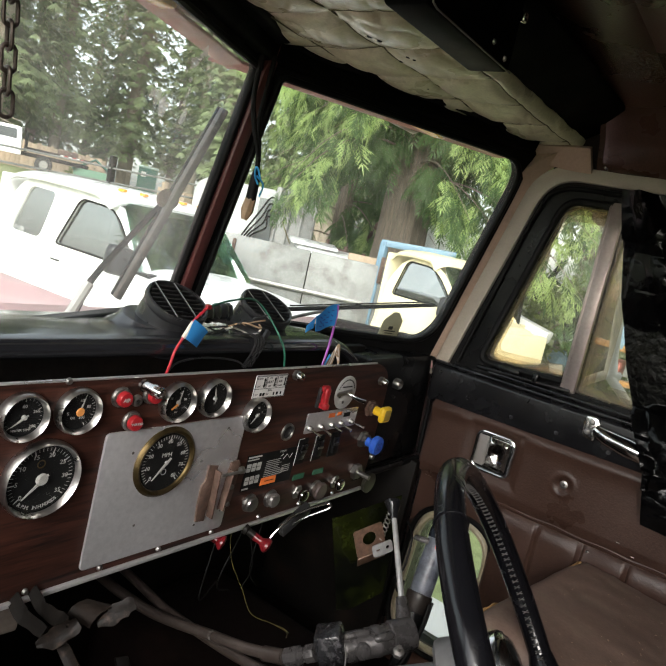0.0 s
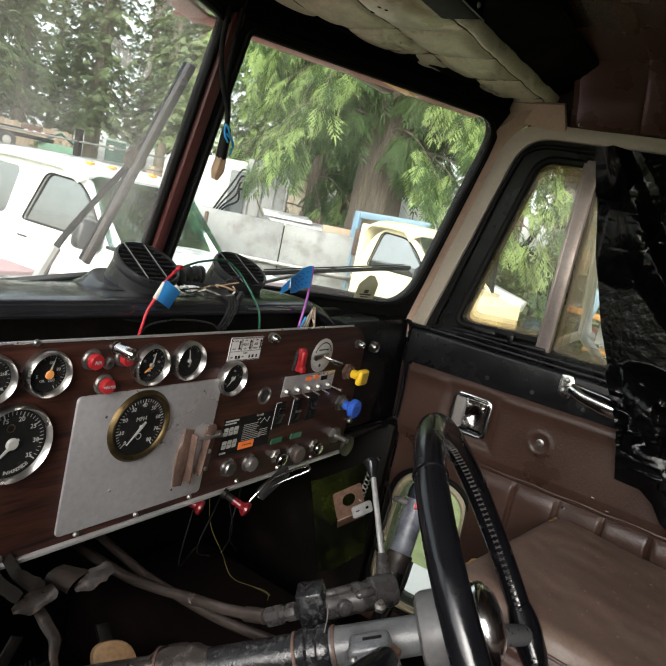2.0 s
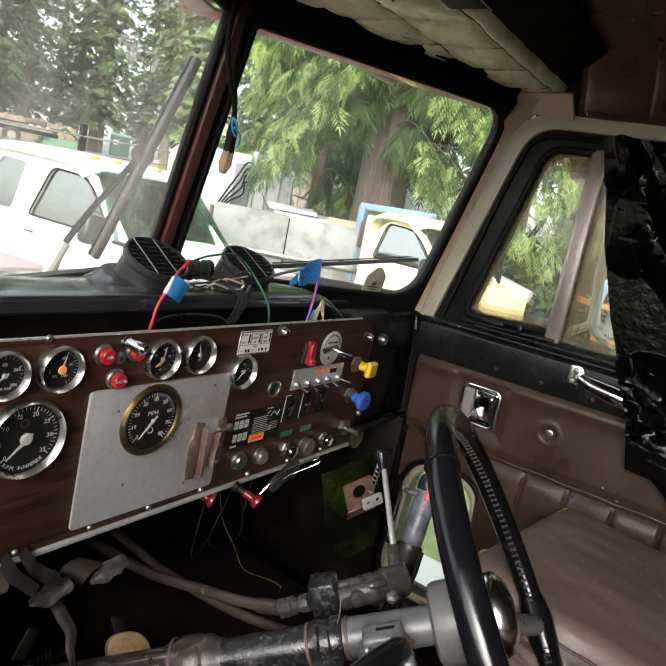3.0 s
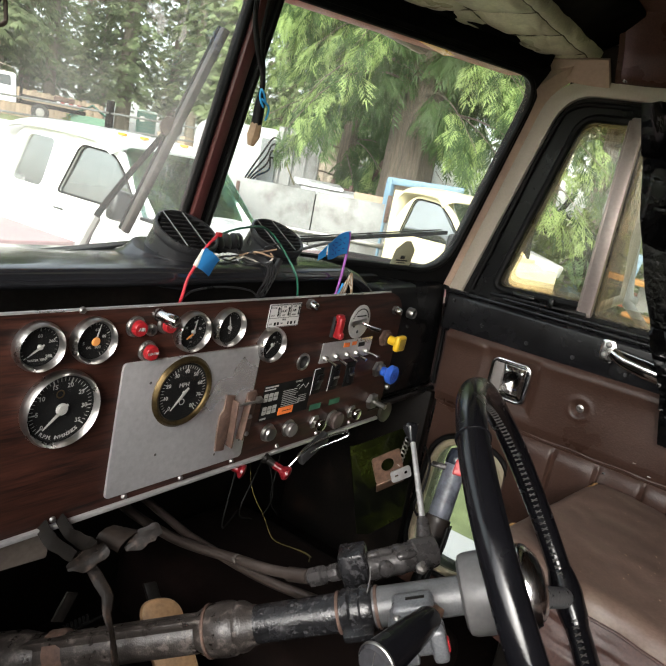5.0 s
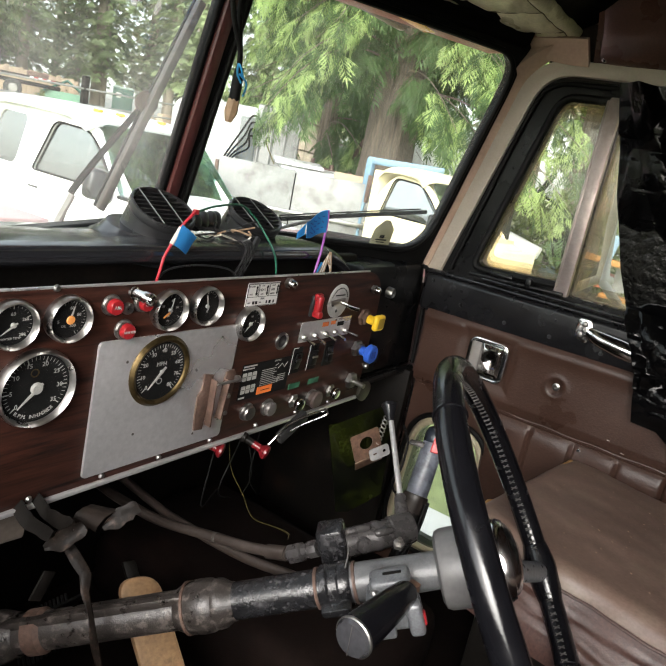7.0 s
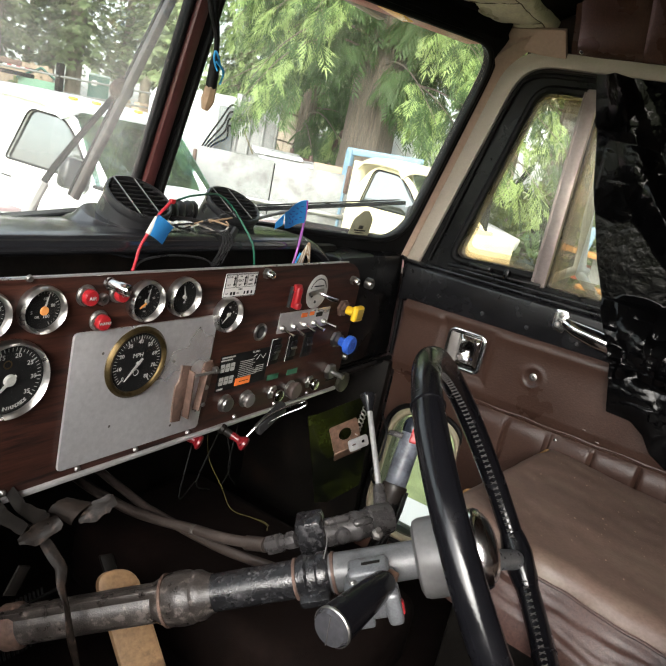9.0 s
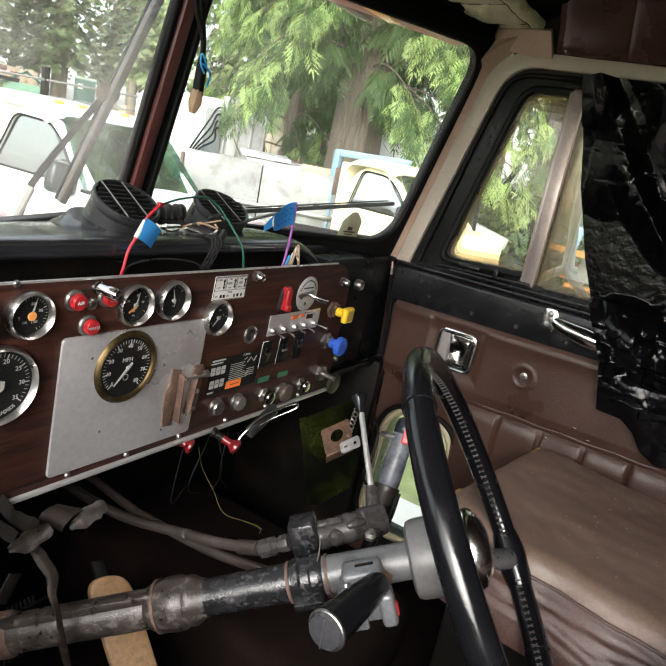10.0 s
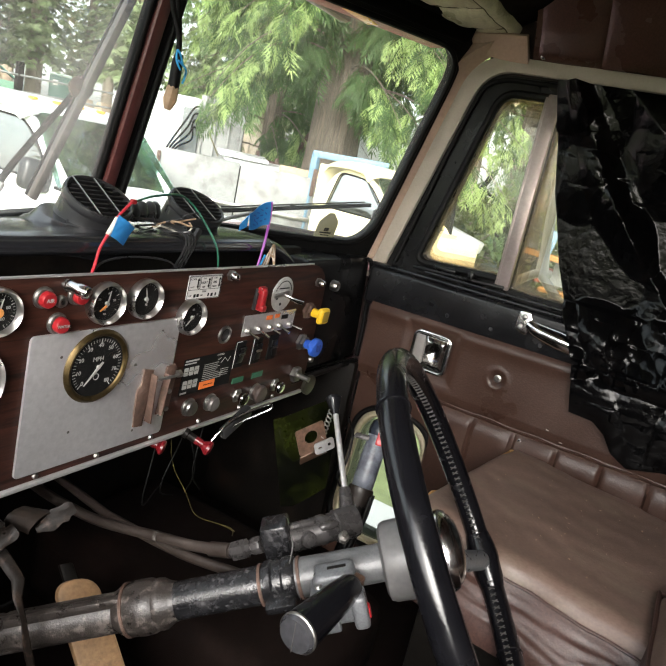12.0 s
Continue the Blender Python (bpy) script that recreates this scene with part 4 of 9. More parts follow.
    # inside handle: chrome bezel, grey side, mirror-like paddle
    ring = rrect(0.08, 0.08, 0.014, 6)
    h = part("handle", Build().tube([SIDE @ Vector((0.168 + x, 0.8605 + y, 0.026)) for x, y in ring], 0.0042, 10, 1, closed=True), CHROME, d, "chrome frame of the inside door handle", world=True)
    part("handle_well", Build().plate(rrect(0.08, 0.08, 0.014, 6), 0.003, SIDE @ T(0.168, 0.8605, 0.0205)), BLACK_PAINT, h, "black handle recess", world=True)
    part("handle_side", Build().box(0.02, 0.064, 0.006, SIDE @ T(0.142, 0.8605, 0.0245), 0.002), surf("warm_grey_handle_plastic", (0.2, 0.185, 0.175), 0.45, var=0.1, bump=0.1), h, "warm grey plate beside the paddle", world=True)
    def paddle(u, v):
        a, z = 0.154 + 0.046 * u, 0.829 + 0.063 * v
        rim = min(u, 1 - u, v, 1 - v)
        lift = min(1.0, rim / 0.12)
        return SIDE @ Vector((a, z, 0.0245 + 0.006 * lift - 0.005 * math.exp(-((u - 0.55) ** 2 + (v - 0.55) ** 2) / 0.05) + 0.003 * (1 - v)))
    part("paddle", Build().grid(paddle, 24, 24, thick=-0.002), DENTED_CHROME, h, "mirror-bright pull paddle", world=True)
    # dimpled screw
    s = Build().lathe([(0, 0.006), (0.003, 0.006), (0.004, 0.008), (0.0075, 0.007), (0.0095, 0.003), (0.01, 0)], SIDE @ T(0.318, 0.853, 0.013), 20)
    part("trim_screw", s, STEEL, d, "countersunk trim screw in a dimple", world=True)
    # window crank
    c = part("window_crank", Build().plate(rpoly([(0.325, 0.962), (0.35, 0.955), (0.358, 0.985), (0.348, 1.004), (0.326, 1.002)], 0.008, 5), 0.01, SIDE @ T(0, 0, 0.024), 0.003), CHROME, d, "chrome window crank", world=True)
    for a, z in ((0.34, 0.992), (0.336, 0.972)):
        part("crank_screw", Build().lathe([(0, 0.004), (0.004, 0.003), (0.006, 0)], SIDE @ T(a, z, 0.034), 12), STEEL, c, world=True)
    part("crank_arm", Build().tube([SIDE @ Vector(p) for p in ((0.35, 0.98, 0.03), (0.37, 0.974, 0.034), (0.41, 0.968, 0.036), (0.44, 0.964, 0.036))], [0.011, 0.0155, 0.0185, 0.0175], 18, 4), CHROME, c, world=True)
    # Thin black disc on the rail paints in the crank's shadow.
    part("crank_shadow_plate", Build().lathe([(0, 0.003), (0.016, 0.002), (0.018, 0)], SIDE @ T(0.366, 0.946, 0.0235), 18), BLACK_VINYL, c, "black disc painted in as the crank's shadow", world=True)


def run_along(knots, x):
    """Straight-line reading of (x, y) knots in rising x."""
    if x <= knots[0][0]:
        return knots[0][1]
    for (x0, y0), (x1, y1) in zip(knots, knots[1:]):
        if x <= x1:
            return y0 + (y1 - y0) * (x - x0) / (x1 - x0)
    return knots[-1][1]


def facets(a, z, k, seed, tilt=0.3):
    """Crumpled film: flat, randomly tilted facets that meet in sharp folds."""
    p = Vector((a * k, z * k))
    i, j = math.floor(p.x), math.floor(p.y)
    best = -9.0
    for di in (-1, 0, 1):
        for dj in (-1, 0, 1):
            w = noise.cell_vector(Vector((i + di + 0.5, j + dj + 0.5, seed)))
            g = noise.cell_vector(Vector((i + di + 0.5, j + dj + 0.5, seed + 9.0)))
            d = p - Vector((i + di + w.x, j + dj + w.y))
            best = max(best, (g.x - 0.5) * 2 * tilt * d.x + (g.y - 0.5) * 2 * tilt * d.y - 0.22 * d.length_squared)
    return best / k


def bin_bag():
    """A bin bag hung over the wind-down window: smooth above, crumpled where it is gathered, with a loose flap below."""
    front = [(0.9, 0.462), (0.94, 0.456), (1.02, 0.409), (1.107, 0.37), (1.232, 0.328), (1.412, 0.289), (1.436, 0.284)]
    def sheet(u, v):
        z = 1.418 - 0.5 * v
        f = run_along(front, z)
        a = f + (1.02 - f) * u
        fan = (a - f) / (0.25 + 0.9 * v)
        soft = max(0.0, min(1.0, (1.1 - z) / 0.15))
        ridge = max(0, 1 - abs(fan - 0.15 - 0.1 * v) / 0.09)
        d = 0.06 - 0.045 * min(1.0, v * 1.3) + 0.05 * soft + 0.02 * ridge * (0.4 + v) + 0.016 * max(0, 1 - abs(fan - 0.5) / 0.2)
        d += 0.8 * facets(a + 0.3 * z, z * 0.45, 6, 2.0) * (1 - 0.6 * soft) + 1.3 * facets(a, z * 0.7, 15, 4.0, 0.5) * (0.6 + ridge) + 0.6 * facets(a, z, 40, 5.0, 0.5) * (0.25 + ridge)
        d += soft * (0.9 * facets(a + 0.4 * z, z, 13, 7.0, 0.5) + 0.9 * facets(a, z, 34, 8.0, 0.6))
        return SIDE @ Vector((a, z, max(d, 0.028)))
    b = Build().grid(sheet, 240, 200)
    bag = solid("bin_bag", b, BIN_BAG, "black plastic bin bag hung over the side window", "bin bag", angle=60)
    hem = [(0.45, 0.853), (0.515, 0.849), (0.54, 0.832), (0.56, 0.803), (0.591, 0.786), (0.652, 0.802), (0.8, 0.79), (1.0, 0.81)]
    def flap(u, v):
        left = 0.452 + 0.019 * v
        a = left + (1.0 - left) * u
        top = 0.944 - 0.004 * math.sin(a * 40) + 0.02 * max(0, a - 0.55)
        z = top + (run_along(hem, a) - top) * v
        hang = math.sin(min(1.0, (a - 0.45) / 0.09) * math.pi / 2)
        d = 0.064 + 0.012 * hang * math.sin(math.pi * v) + 0.02 * v * max(0.0, noise.noise(Vector((a * 14, 0.3, 1.0))))
        d += 0.8 * facets(a, z * 0.55, 13, 11.0, 0.4) * (1.3 - 0.8 * v) + 0.4 * facets(a * 0.6, z * 1.5, 40, 12.0, 0.35)
        return SIDE @ Vector((a, z, d))
    part("torn_flap", Build().grid(flap, 170, 70, thick=0.0006), BIN_BAG, bag, "loose hanging flap", world=True, angle=60)
    part("fold_edge", Build().tube([SIDE @ Vector((0.452 + 0.09 * k / 12, 0.9445 - 0.004 * math.sin((0.452 + 0.09 * k / 12) * 40), 0.062)) for k in range(13)], 0.0014, 6, 1), BIN_BAG, bag, "folded film edge", world=True)


floor_and_walls()
ceiling()
header()
windshield()
cowl_and_hood()
door()
bin_bag()

# ---------------------------------------------------------------- dashboard
LEAN = radians(2.5)
DASH = face_pose((0, 0, 0.9), (1, 0, 0), (0, -math.sin(LEAN), math.cos(LEAN)))   # x right, y up, z towards the driver


def dash_body():
    # padded top, rolled front lip, recess behind the panel, right-hand box
    d = thing("dashboard", T(0.36, 0.12, 0.9), "black padded dashboard top and body", "dashboard", kind="structure")
    prof = [(0.235, 1.039), (0.17, 1.047), (0.11, 1.0525), (0.07, 1.055), (0.045, 1.0545), (0.034, 1.0525), (0.027, 1.048), (0.0235, 1.0415), (0.0245, 1.035), (0.03, 1.03), (0.05, 1.027), (0.1, 1.02)]
    def pad(u, v):
        k = v * (len(prof) - 1)
        i = min(int(k), len(prof) - 2)
        t = k - i
        y, z = (prof[i][j] * (1 - t) + prof[i + 1][j] * t for j in (0, 1))
        x = -0.58 + 1.1 * u
        if v == 0:
            y = 0.275 - abs(x - 0.37) * (0.464 if x > 0.37 else 0.41)
        return (x, y, z + 0.0006 * noise.noise(Vector((x * 20, y * 20, 0))))
    b = Build().grid(pad, 60, 45)
    # the lip curves down at its right end
    def curl(u, v):
        k = v * (len(prof) - 1)
        i = min(int(k), len(prof) - 2)
        t = k - i
        y, z = (prof[i][j] * (1 - t) + prof[i + 1][j] * t for j in (0, 1))
        x = 0.52 + 0.135 * u
        drop = 0.062 * u * u
        if v == 0:
            y = 0.275 - abs(x - 0.37) * (0.464 if x > 0.37 else 0.41)
        fade = max(0, min(1, (0.12 - y) / 0.06))
        return (x, y, z - drop * (0.3 + 0.7 * fade))
    b.grid(curl, 20, 45)
    part("dash_top", b, DASH_VINYL, d, "black padded dash top", world=True)
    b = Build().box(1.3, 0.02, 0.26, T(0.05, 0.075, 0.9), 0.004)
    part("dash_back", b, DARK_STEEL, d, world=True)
    # right-hand box with rounded corner
    out = rpoly([(0.0, 0.0), (0.268, 0.0), (0.236, 0.242), (-0.06, 0.24)], [0.005, 0.012, 0.022, 0.05], 6)
    m = face_pose((0.68, 0.235, 0.778), (1, 0, 0), (0, 0, 1))
    b = Build().plate(out, 0.215, m, 0.012)
    part("side_box", b, BLACK_PAINT, d, "black moulded side box", world=True)
    part("lower_edge", Build().tube([(0.66, 0.012, 0.774), (0.8, 0.012, 0.776), (0.935, 0.012, 0.778)], 0.007, 10, 2), BLACK_PAINT, d, "shiny black lower edge", world=True)
    part("box_edge", Build().tube([(0.932, 0.01, 0.79), (0.93, 0.012, 0.9), (0.918, 0.016, 1.0), (0.9, 0.02, 1.014)], 0.005, 10, 4), BLACK_PAINT, d, world=True)


def dash_panel():
    p = thing("instrument_panel", DASH, "walnut-grain instrument panel with bright metal edges", "instrument panel")
    out = rpoly([(-0.5, -0.146), (0.705, -0.146), (0.7, 0.115), (-0.5, 0.115)], [0.004, 0.01, 0.07, 0.004], 8)
    part("wood_face", Build().plate(out, 0.004, T(0, 0, -0.004), 0.001), WALNUT, p)
    part("bottom_trim", Build().box(1.2, 0.0065, 0.009, T(0.1, -0.1475, 0.001), 0.002), ALUMINIUM, p, "bare metal bottom edge")
    part("top_trim", Build().box(1.14, 0.0028, 0.004, T(0.068, 0.1165, -0.001), 0.0008), ALUMINIUM, p, "thin bright top edge")
    for u in (0.002, 0.0998, 0.1923, 0.291, 0.395, 0.5, 0.6):
        part("screw", Build().lathe([(0, 0.004), (0.0028, 0.0035), (0.0042, 0)], T(u, -0.1385, 0.0), 12), STEEL, p)
    part("screw", Build().lathe([(0, 0.004), (0.003, 0.0035), (0.0042, 0)], T(0.0065, 0.116, 0.0), 12), STEEL, p)
    # access plate
    s = thing("access_plate", DASH @ T(0.187, -0.0425, 0), "scratched bare aluminium cover plate screwed to the dashboard", "metal plate")
    part("plate", Build().plate(rrect(0.238, 0.18, 0.006, 4), 0.0035, T(0, 0, 0.0005), 0.0008), ALUMINIUM, s)
    for u, v in ((-0.076, 0.06), (0.085, 0.074), (-0.05, -0.045), (0.045, 0.03), (0.108, -0.06), (0.06, -0.072)):
        part("screw", Build().lathe([(0, 0.0012), (0.0016, 0.001), (0.0024, 0)], T(u, v, 0.0035), 10), AGED_STEEL, s)


def dial(name, u, v, r, label, marks, big_every, needle_at, rim, rim_mat, texts, group="", depth=0.02, colour=None, hub=0.12, half=(135, 405)):
    """A round gauge: deep bezel ring, black face, printed ticks, numbers, needle, glass."""
    depth, rim = depth * 0.68, rim * 0.75
    lift = depth * 0.85
    u, v, r = u - lift * (u + 0.4) / 0.61, v - lift * (v - 0.3) / 0.61, r * (1 - lift / 0.75)
    g = thing(name, DASH @ T(u, v, 0), label, "gauge", group)
    inner = r - rim
    part("bezel", Build().lathe([(r * 0.98, 0), (r, 0.004), (r, depth * 0.55), (r - rim * 0.3, depth * 0.86), (r - rim * 0.55, depth), (inner, depth * 0.8), (inner - 0.0015, depth * 0.45)], None, 56), rim_mat, g)
    part("face", Build().lathe([(0, 0.005), (inner + 0.002, 0.005), (inner + 0.002, 0.001)], None, 48), colour or DIAL_BLACK, g)
    b = Build()
    a0, a1 = half
    for k in range(marks + 1):
        t = k / marks
        a = radians(a1 - (a1 - a0) * t)
        major = k % big_every == 0
        ln, wd = (inner * (0.17 if major else 0.1), inner * (0.03 if major else 0.013))
        rr = inner * 0.9 - ln / 2
        b.box(ln, wd, 0.0003, Matrix.Rotation(a - radians(180), 4, "Z") @ T(-rr, 0, 0.0053))
    part("scale_marks", b, DIAL_WHITE, g)
    for txt, tx, ty, sz in texts:
        lettering(txt, sz * r, T(tx * r, ty * r, 0.0053), DIAL_WHITE, g)
    a = radians(needle_at)
    b = Build().plate([(-0.2 * inner, -0.035 * inner), (0.0, -0.055 * inner), (0.72 * inner, -0.012 * inner), (0.72 * inner, 0.012 * inner), (0.0, 0.055 * inner), (-0.2 * inner, 0.035 * inner)], 0.0008, Matrix.Rotation(a, 4, "Z") @ T(0, 0, 0.008))
    b.lathe([(0, 0.0095), (hub * inner * 0.8, 0.0093), (hub * inner, 0.0075), (hub * inner, 0.006)], None, 20)
    part("needle", b, DIAL_WHITE, g, "white needle")
    gl = part("glass", Build().lathe([(0, depth * 0.72), (inner, depth * 0.66), (inner, depth * 0.62)], None, 40), DIAL_GLASS, g)
    gl.visible_shadow = False
    return g


def dial_numbers(values, r0, a0, a1, size):
    n = len(values) - 1
    return [(str(t), r0 * math.cos(radians(a0 + (a1 - a0) * k / n)), r0 * math.sin(radians(a0 + (a1 - a0) * k / n)), size) for k, t in enumerate(values)]


def gauges():
    rs = 0.0275
    set_name = "small chrome gauges"
    dial("gauge", -0.0341, 0.077, rs, "chrome-rimmed water temperature gauge with white needle", 20, 5, 215, 0.0055, BEZEL,
         [("60", 0.0, 0.42, 0.2), ("260", 0.5, 0.18, 0.18), ("280", 0.42, -0.42, 0.18), ("WATER TEMP", -0.02, -0.55, 0.13)], set_name, half=(-40, 220))
    g = dial("gauge", 0.0301, 0.0777, rs, "chrome-rimmed oil pressure gauge with orange hub", 16, 4, 75, 0.0055, BEZEL,
             [("60", 0.1, 0.45, 0.19), ("80", 0.45, 0.15, 0.19), ("5", -0.45, -0.1, 0.19), ("OIL", -0.2, -0.3, 0.15), ("100", 0.2, -0.3, 0.2)], set_name, half=(-60, 110))
    part("hub_cap", Build().lathe([(0, 0.0105), (0.0045, 0.0102), (0.0052, 0.009)], None, 20), DIAL_ORANGE, g, "orange hub")
    g = dial("gauge", 0.1743, 0.0765, rs, "chrome-rimmed air pressure gauge with orange pointer", 12, 3, 80, 0.005, BEZEL,
             [("60", 0.12, 0.45, 0.17), ("90", 0.45, 0.1, 0.17), ("30", -0.4, 0.2, 0.17), ("AIR", -0.05, -0.3, 0.15), ("PSI", 0.0, -0.52, 0.12)], set_name, half=(-30, 210))
    part("pointer", Build().plate([(0, -0.0015), (0.011, -0.0009), (0.011, 0.0009), (0, 0.0015)], 0.0008, Matrix.Rotation(radians(215), 4, "Z") @ T(0.003, 0, 0.0092)), DIAL_ORANGE, g, "orange pointer")
    dial("gauge", 0.2395, 0.0773, rs, "chrome-rimmed dark volt gauge with white needle", 8, 4, 105, 0.005, BEZEL, [("12", 0.1, -0.3, 0.15)], set_name, half=(40, 140))
    dial("gauge", 0.3371, 0.0422, rs, "chrome-rimmed fuel gauge with white needle", 10, 5, 225, 0.0055, BEZEL, [("1/2", 0.1, 0.4, 0.15), ("E", -0.4, -0.3, 0.16), ("F", 0.45, 0.1, 0.16)], set_name, half=(0, 210))
    nums = dial_numbers([0, 5, 10, 15, 20, 25, 30, 35], 0.62, 222, -38, 0.165)
    t = dial("tachometer", 0.0, 0.0, 0.046, "large chrome-rimmed black tachometer with a white needle", 35, 5, 224, 0.0058, BEZEL, nums, "large dials", 0.02, hub=0.17, half=(-38, 222))
    for k, ch in enumerate("R.P.M. IN HUNDREDS"):
        a = radians(232 + 76 * k / 17)
        if ch != " ":
            lettering(ch, 0.0062, T(0.034 * math.cos(a), 0.034 * math.sin(a), 0.0053) @ Matrix.Rotation(a + math.pi / 2, 4, "Z"), DIAL_WHITE, t)
    part("emblem", Build().lathe([(0.0035, 0.0053), (0.005, 0.0056), (0.005, 0.0053)], T(-0.003, 0.018, 0.0), 20), BRASS, t, "small ring emblem")
    nums = dial_numbers([0, 10, 20, 30, 40, 50, 60, 70, 80], 0.58, 225, -50, 0.16) + [("MPH", 0, 0.2, 0.17)]
    s = dial("speedometer", 0.1733, -0.0069, 0.0497, "black speedometer in a tarnished brass rim", 40, 5, 228, 0.0105, BRASS, nums, "large dials", 0.014, hub=0.05, half=(-50, 225))
    part("emblem", Build().lathe([(0.0035, 0.0053), (0.0045, 0.0056), (0.0045, 0.0053)], T(0, -0.014, 0.0), 20), DIAL_WHITE, s, "small ring emblem")


def pushlight(u, v, word, out=0.009):
    p = thing("warning_light", DASH @ T(u, v, 0), f"red warning light lettered {word} in a steel nut", "warning light", "red warning lights")
    part("nut", Build().lathe([(0, 0), (0.0128, 0), (0.0128, 0.002), (0.0112, 0.004), (0.0112, 0.006), (0, 0.006)], None, 24), AGED_STEEL, p)
    part("lens", Build().lathe([(0.0095, 0.006), (0.0095, out + 0.002), (0.0084, out + 0.004), (0, out + 0.0045)], None, 28), RED_PLASTIC, p, "red plastic lens")
    lettering(word, 0.0065 if len(word) < 4 else 0.005, T(0, 0, out + 0.0048), DIAL_WHITE, p)


def knob(u, v, r, reach, mat, label, cat="knob", group="", stem=0.4, tilt=0.0, base_r=None, ridged=False):
    k = thing("knob", DASH @ T(u, v, 0) @ Matrix.Rotation(tilt, 4, "X"), label, cat, group)
    base = base_r or r * 0.95
    part("collar", Build().lathe([(0, 0.004), (base * 0.9, 0.004), (base, 0.0025), (base, 0)], None, 6 if ridged else 24), STEEL, k)
    part("stem", Build().cyl(r * stem, reach, None, 14), STEEL, k)
    n = 28
    b = Build().lathe([(0, reach - r * 0.9), (r * 0.8, reach - r * 0.85), (r, reach - r * 0.4), (r, reach - 0.0025), (r * 0.88, reach), (r * 0.5, reach + 0.001), (0, reach)], None, n)
    part("grip", b, mat, k)
    return k


def panel_fittings():
    pushlight(0.078, 0.0925, "AIR")
    pushlight(0.1225, 0.0932, "OIL")
    pushlight(0.1, 0.0603, "WATER")
    n = thing("nut", DASH @ T(0.1013, 0.0865, 0), "small round steel socket between warning lights", "socket")
    part("ring", Build().lathe([(0.003, 0.001), (0.003, 0.006), (0.0055, 0.006), (0.0075, 0.003), (0.0075, 0)], None, 18), STEEL, n)
    j = thing("jewel_lamp", DASH @ T(0.1069, 0.1055, 0), "chrome cylindrical pilot lamp", "pilot lamp")
    part("barrel", Build().lathe([(0, 0), (0.008, 0), (0.008, 0.004), (0.0065, 0.005), (0.0065, 0.018), (0.0075, 0.019), (0.0075, 0.03), (0.006, 0.033), (0, 0.034)], Matrix.Rotation(radians(8), 4, "Y"), 20), CHROME, j)
    # heater label
    l = thing("heater_label", DASH @ T(0.345, 0.09, 0), "off-white heater control label with black lettering", "label")
    part("plate", Build().plate(rrect(0.0715, 0.036, 0.001, 2), 0.0012, None), LABEL_WHITE, l)
    b = Build()
    b.plate(rrect(0.0705, 0.035, 0.001, 2), 0.0004, T(0, 0, 0.0011), holes=[rrect(0.069, 0.0335, 0.0008, 2)])
    for x in (-0.0235, 0.0, 0.0235):
        b.plate(rrect(0.022, 0.02, 0.0008, 2, x, 0.0062), 0.0004, T(0, 0, 0.0011), holes=[rrect(0.0208, 0.0188, 0.0006, 2, x, 0.0062)])
        b.box(0.0024, 0.008, 0.0004, T(x + 0.0075, 0.006, 0.0013))
        for q in (1, -1):
            b.plate([(-0.0026, 0), (0.0026, 0), (0, 0.004)], 0.0004, T(x + 0.0075, 0.006 + q * 0.004, 0.0012) @ Matrix.Rotation(0 if q > 0 else math.pi, 4, "Z"))
    for x, w in ((-0.019, 0.0045), (-0.0125, 0.0045), (0.0105, 0.003), (0.018, 0.0045), (0.0265, 0.003)):
        b.box(w, 0.0048, 0.0004, T(x, -0.0125, 0.0013))
    part("marking", b, DIAL_BLACK, l, "black frames, arrows and bars")
    for word, x, y, size in (("FLOOR", -0.027, 0.0125, 0.004), ("OUT", -0.027, 0.0005, 0.0036), ("ON", -0.003, 0.013, 0.0036), ("HEAT", -0.003, 0.0065, 0.0056), ("OFF", -0.003, 0.0, 0.0036), ("CAB", 0.0205, 0.013, 0.0036), ("AIR", 0.0205, 0.0065, 0.0056), ("FRESH", 0.0205, 0.0, 0.0036), ("FAN", 0.0, -0.0068, 0.0046), ("OFF", -0.0285, -0.0125, 0.0034), ("ON", -0.0045, -0.0125, 0.0034)):
        lettering(word, size, T(x, y, 0.0013), DIAL_BLACK, l)
    for u, v in ((0.3996, 0.1055), (0.6646, 0.0813)):
        b = thing("acorn_nut", DASH @ T(u, v, 0), "polished acorn nut on the dashboard", "nut", "acorn nuts")
        part("hex", Build().lathe([(0, 0), (0.0085, 0), (0.0085, 0.006), (0.007, 0.007)], None, 6), STEEL, b)
        part("dome", Build().lathe([(0.0068, 0.006), (0.0066, 0.012), (0.005, 0.016), (0, 0.018)], None, 18), CHROME, b)
    s = thing("socket", DASH @ T(0.7541, 0.0655, -0.016), "small chrome-ringed socket in the black box", "socket")
    part("ring", Build().lathe([(0.006, 0.0), (0.006, 0.012), (0.009, 0.014), (0.011, 0.01), (0.011, 0)], None, 24), STEEL, s)
    r = thing("blank_hole", DASH @ T(0.4156, 0.0069, 0), "empty instrument hole with a chrome ring", "hole ring")
    part("ring", Build().lathe([(0.011, 0.001), (0.0115, 0.004), (0.0145, 0.003), (0.015, 0)], None, 28), STEEL, r)
    part("dark_inside", Build().lathe([(0, 0.0006), (0.0115, 0.0006)], None, 24), BLACK_PLASTIC, r)
    # guarded switch
    g = thing("guarded_switch", DASH @ T(0.4815, 0.062, 0), "red safety-guarded toggle switch", "switch")
    part("base", Build().box(0.019, 0.036, 0.006, T(0, 0, 0.003), 0.0015), BLACK_PLASTIC, g)
    b = Build().box(0.013, 0.036, 0.012, T(0, 0.002, 0.011), 0.004, 3)
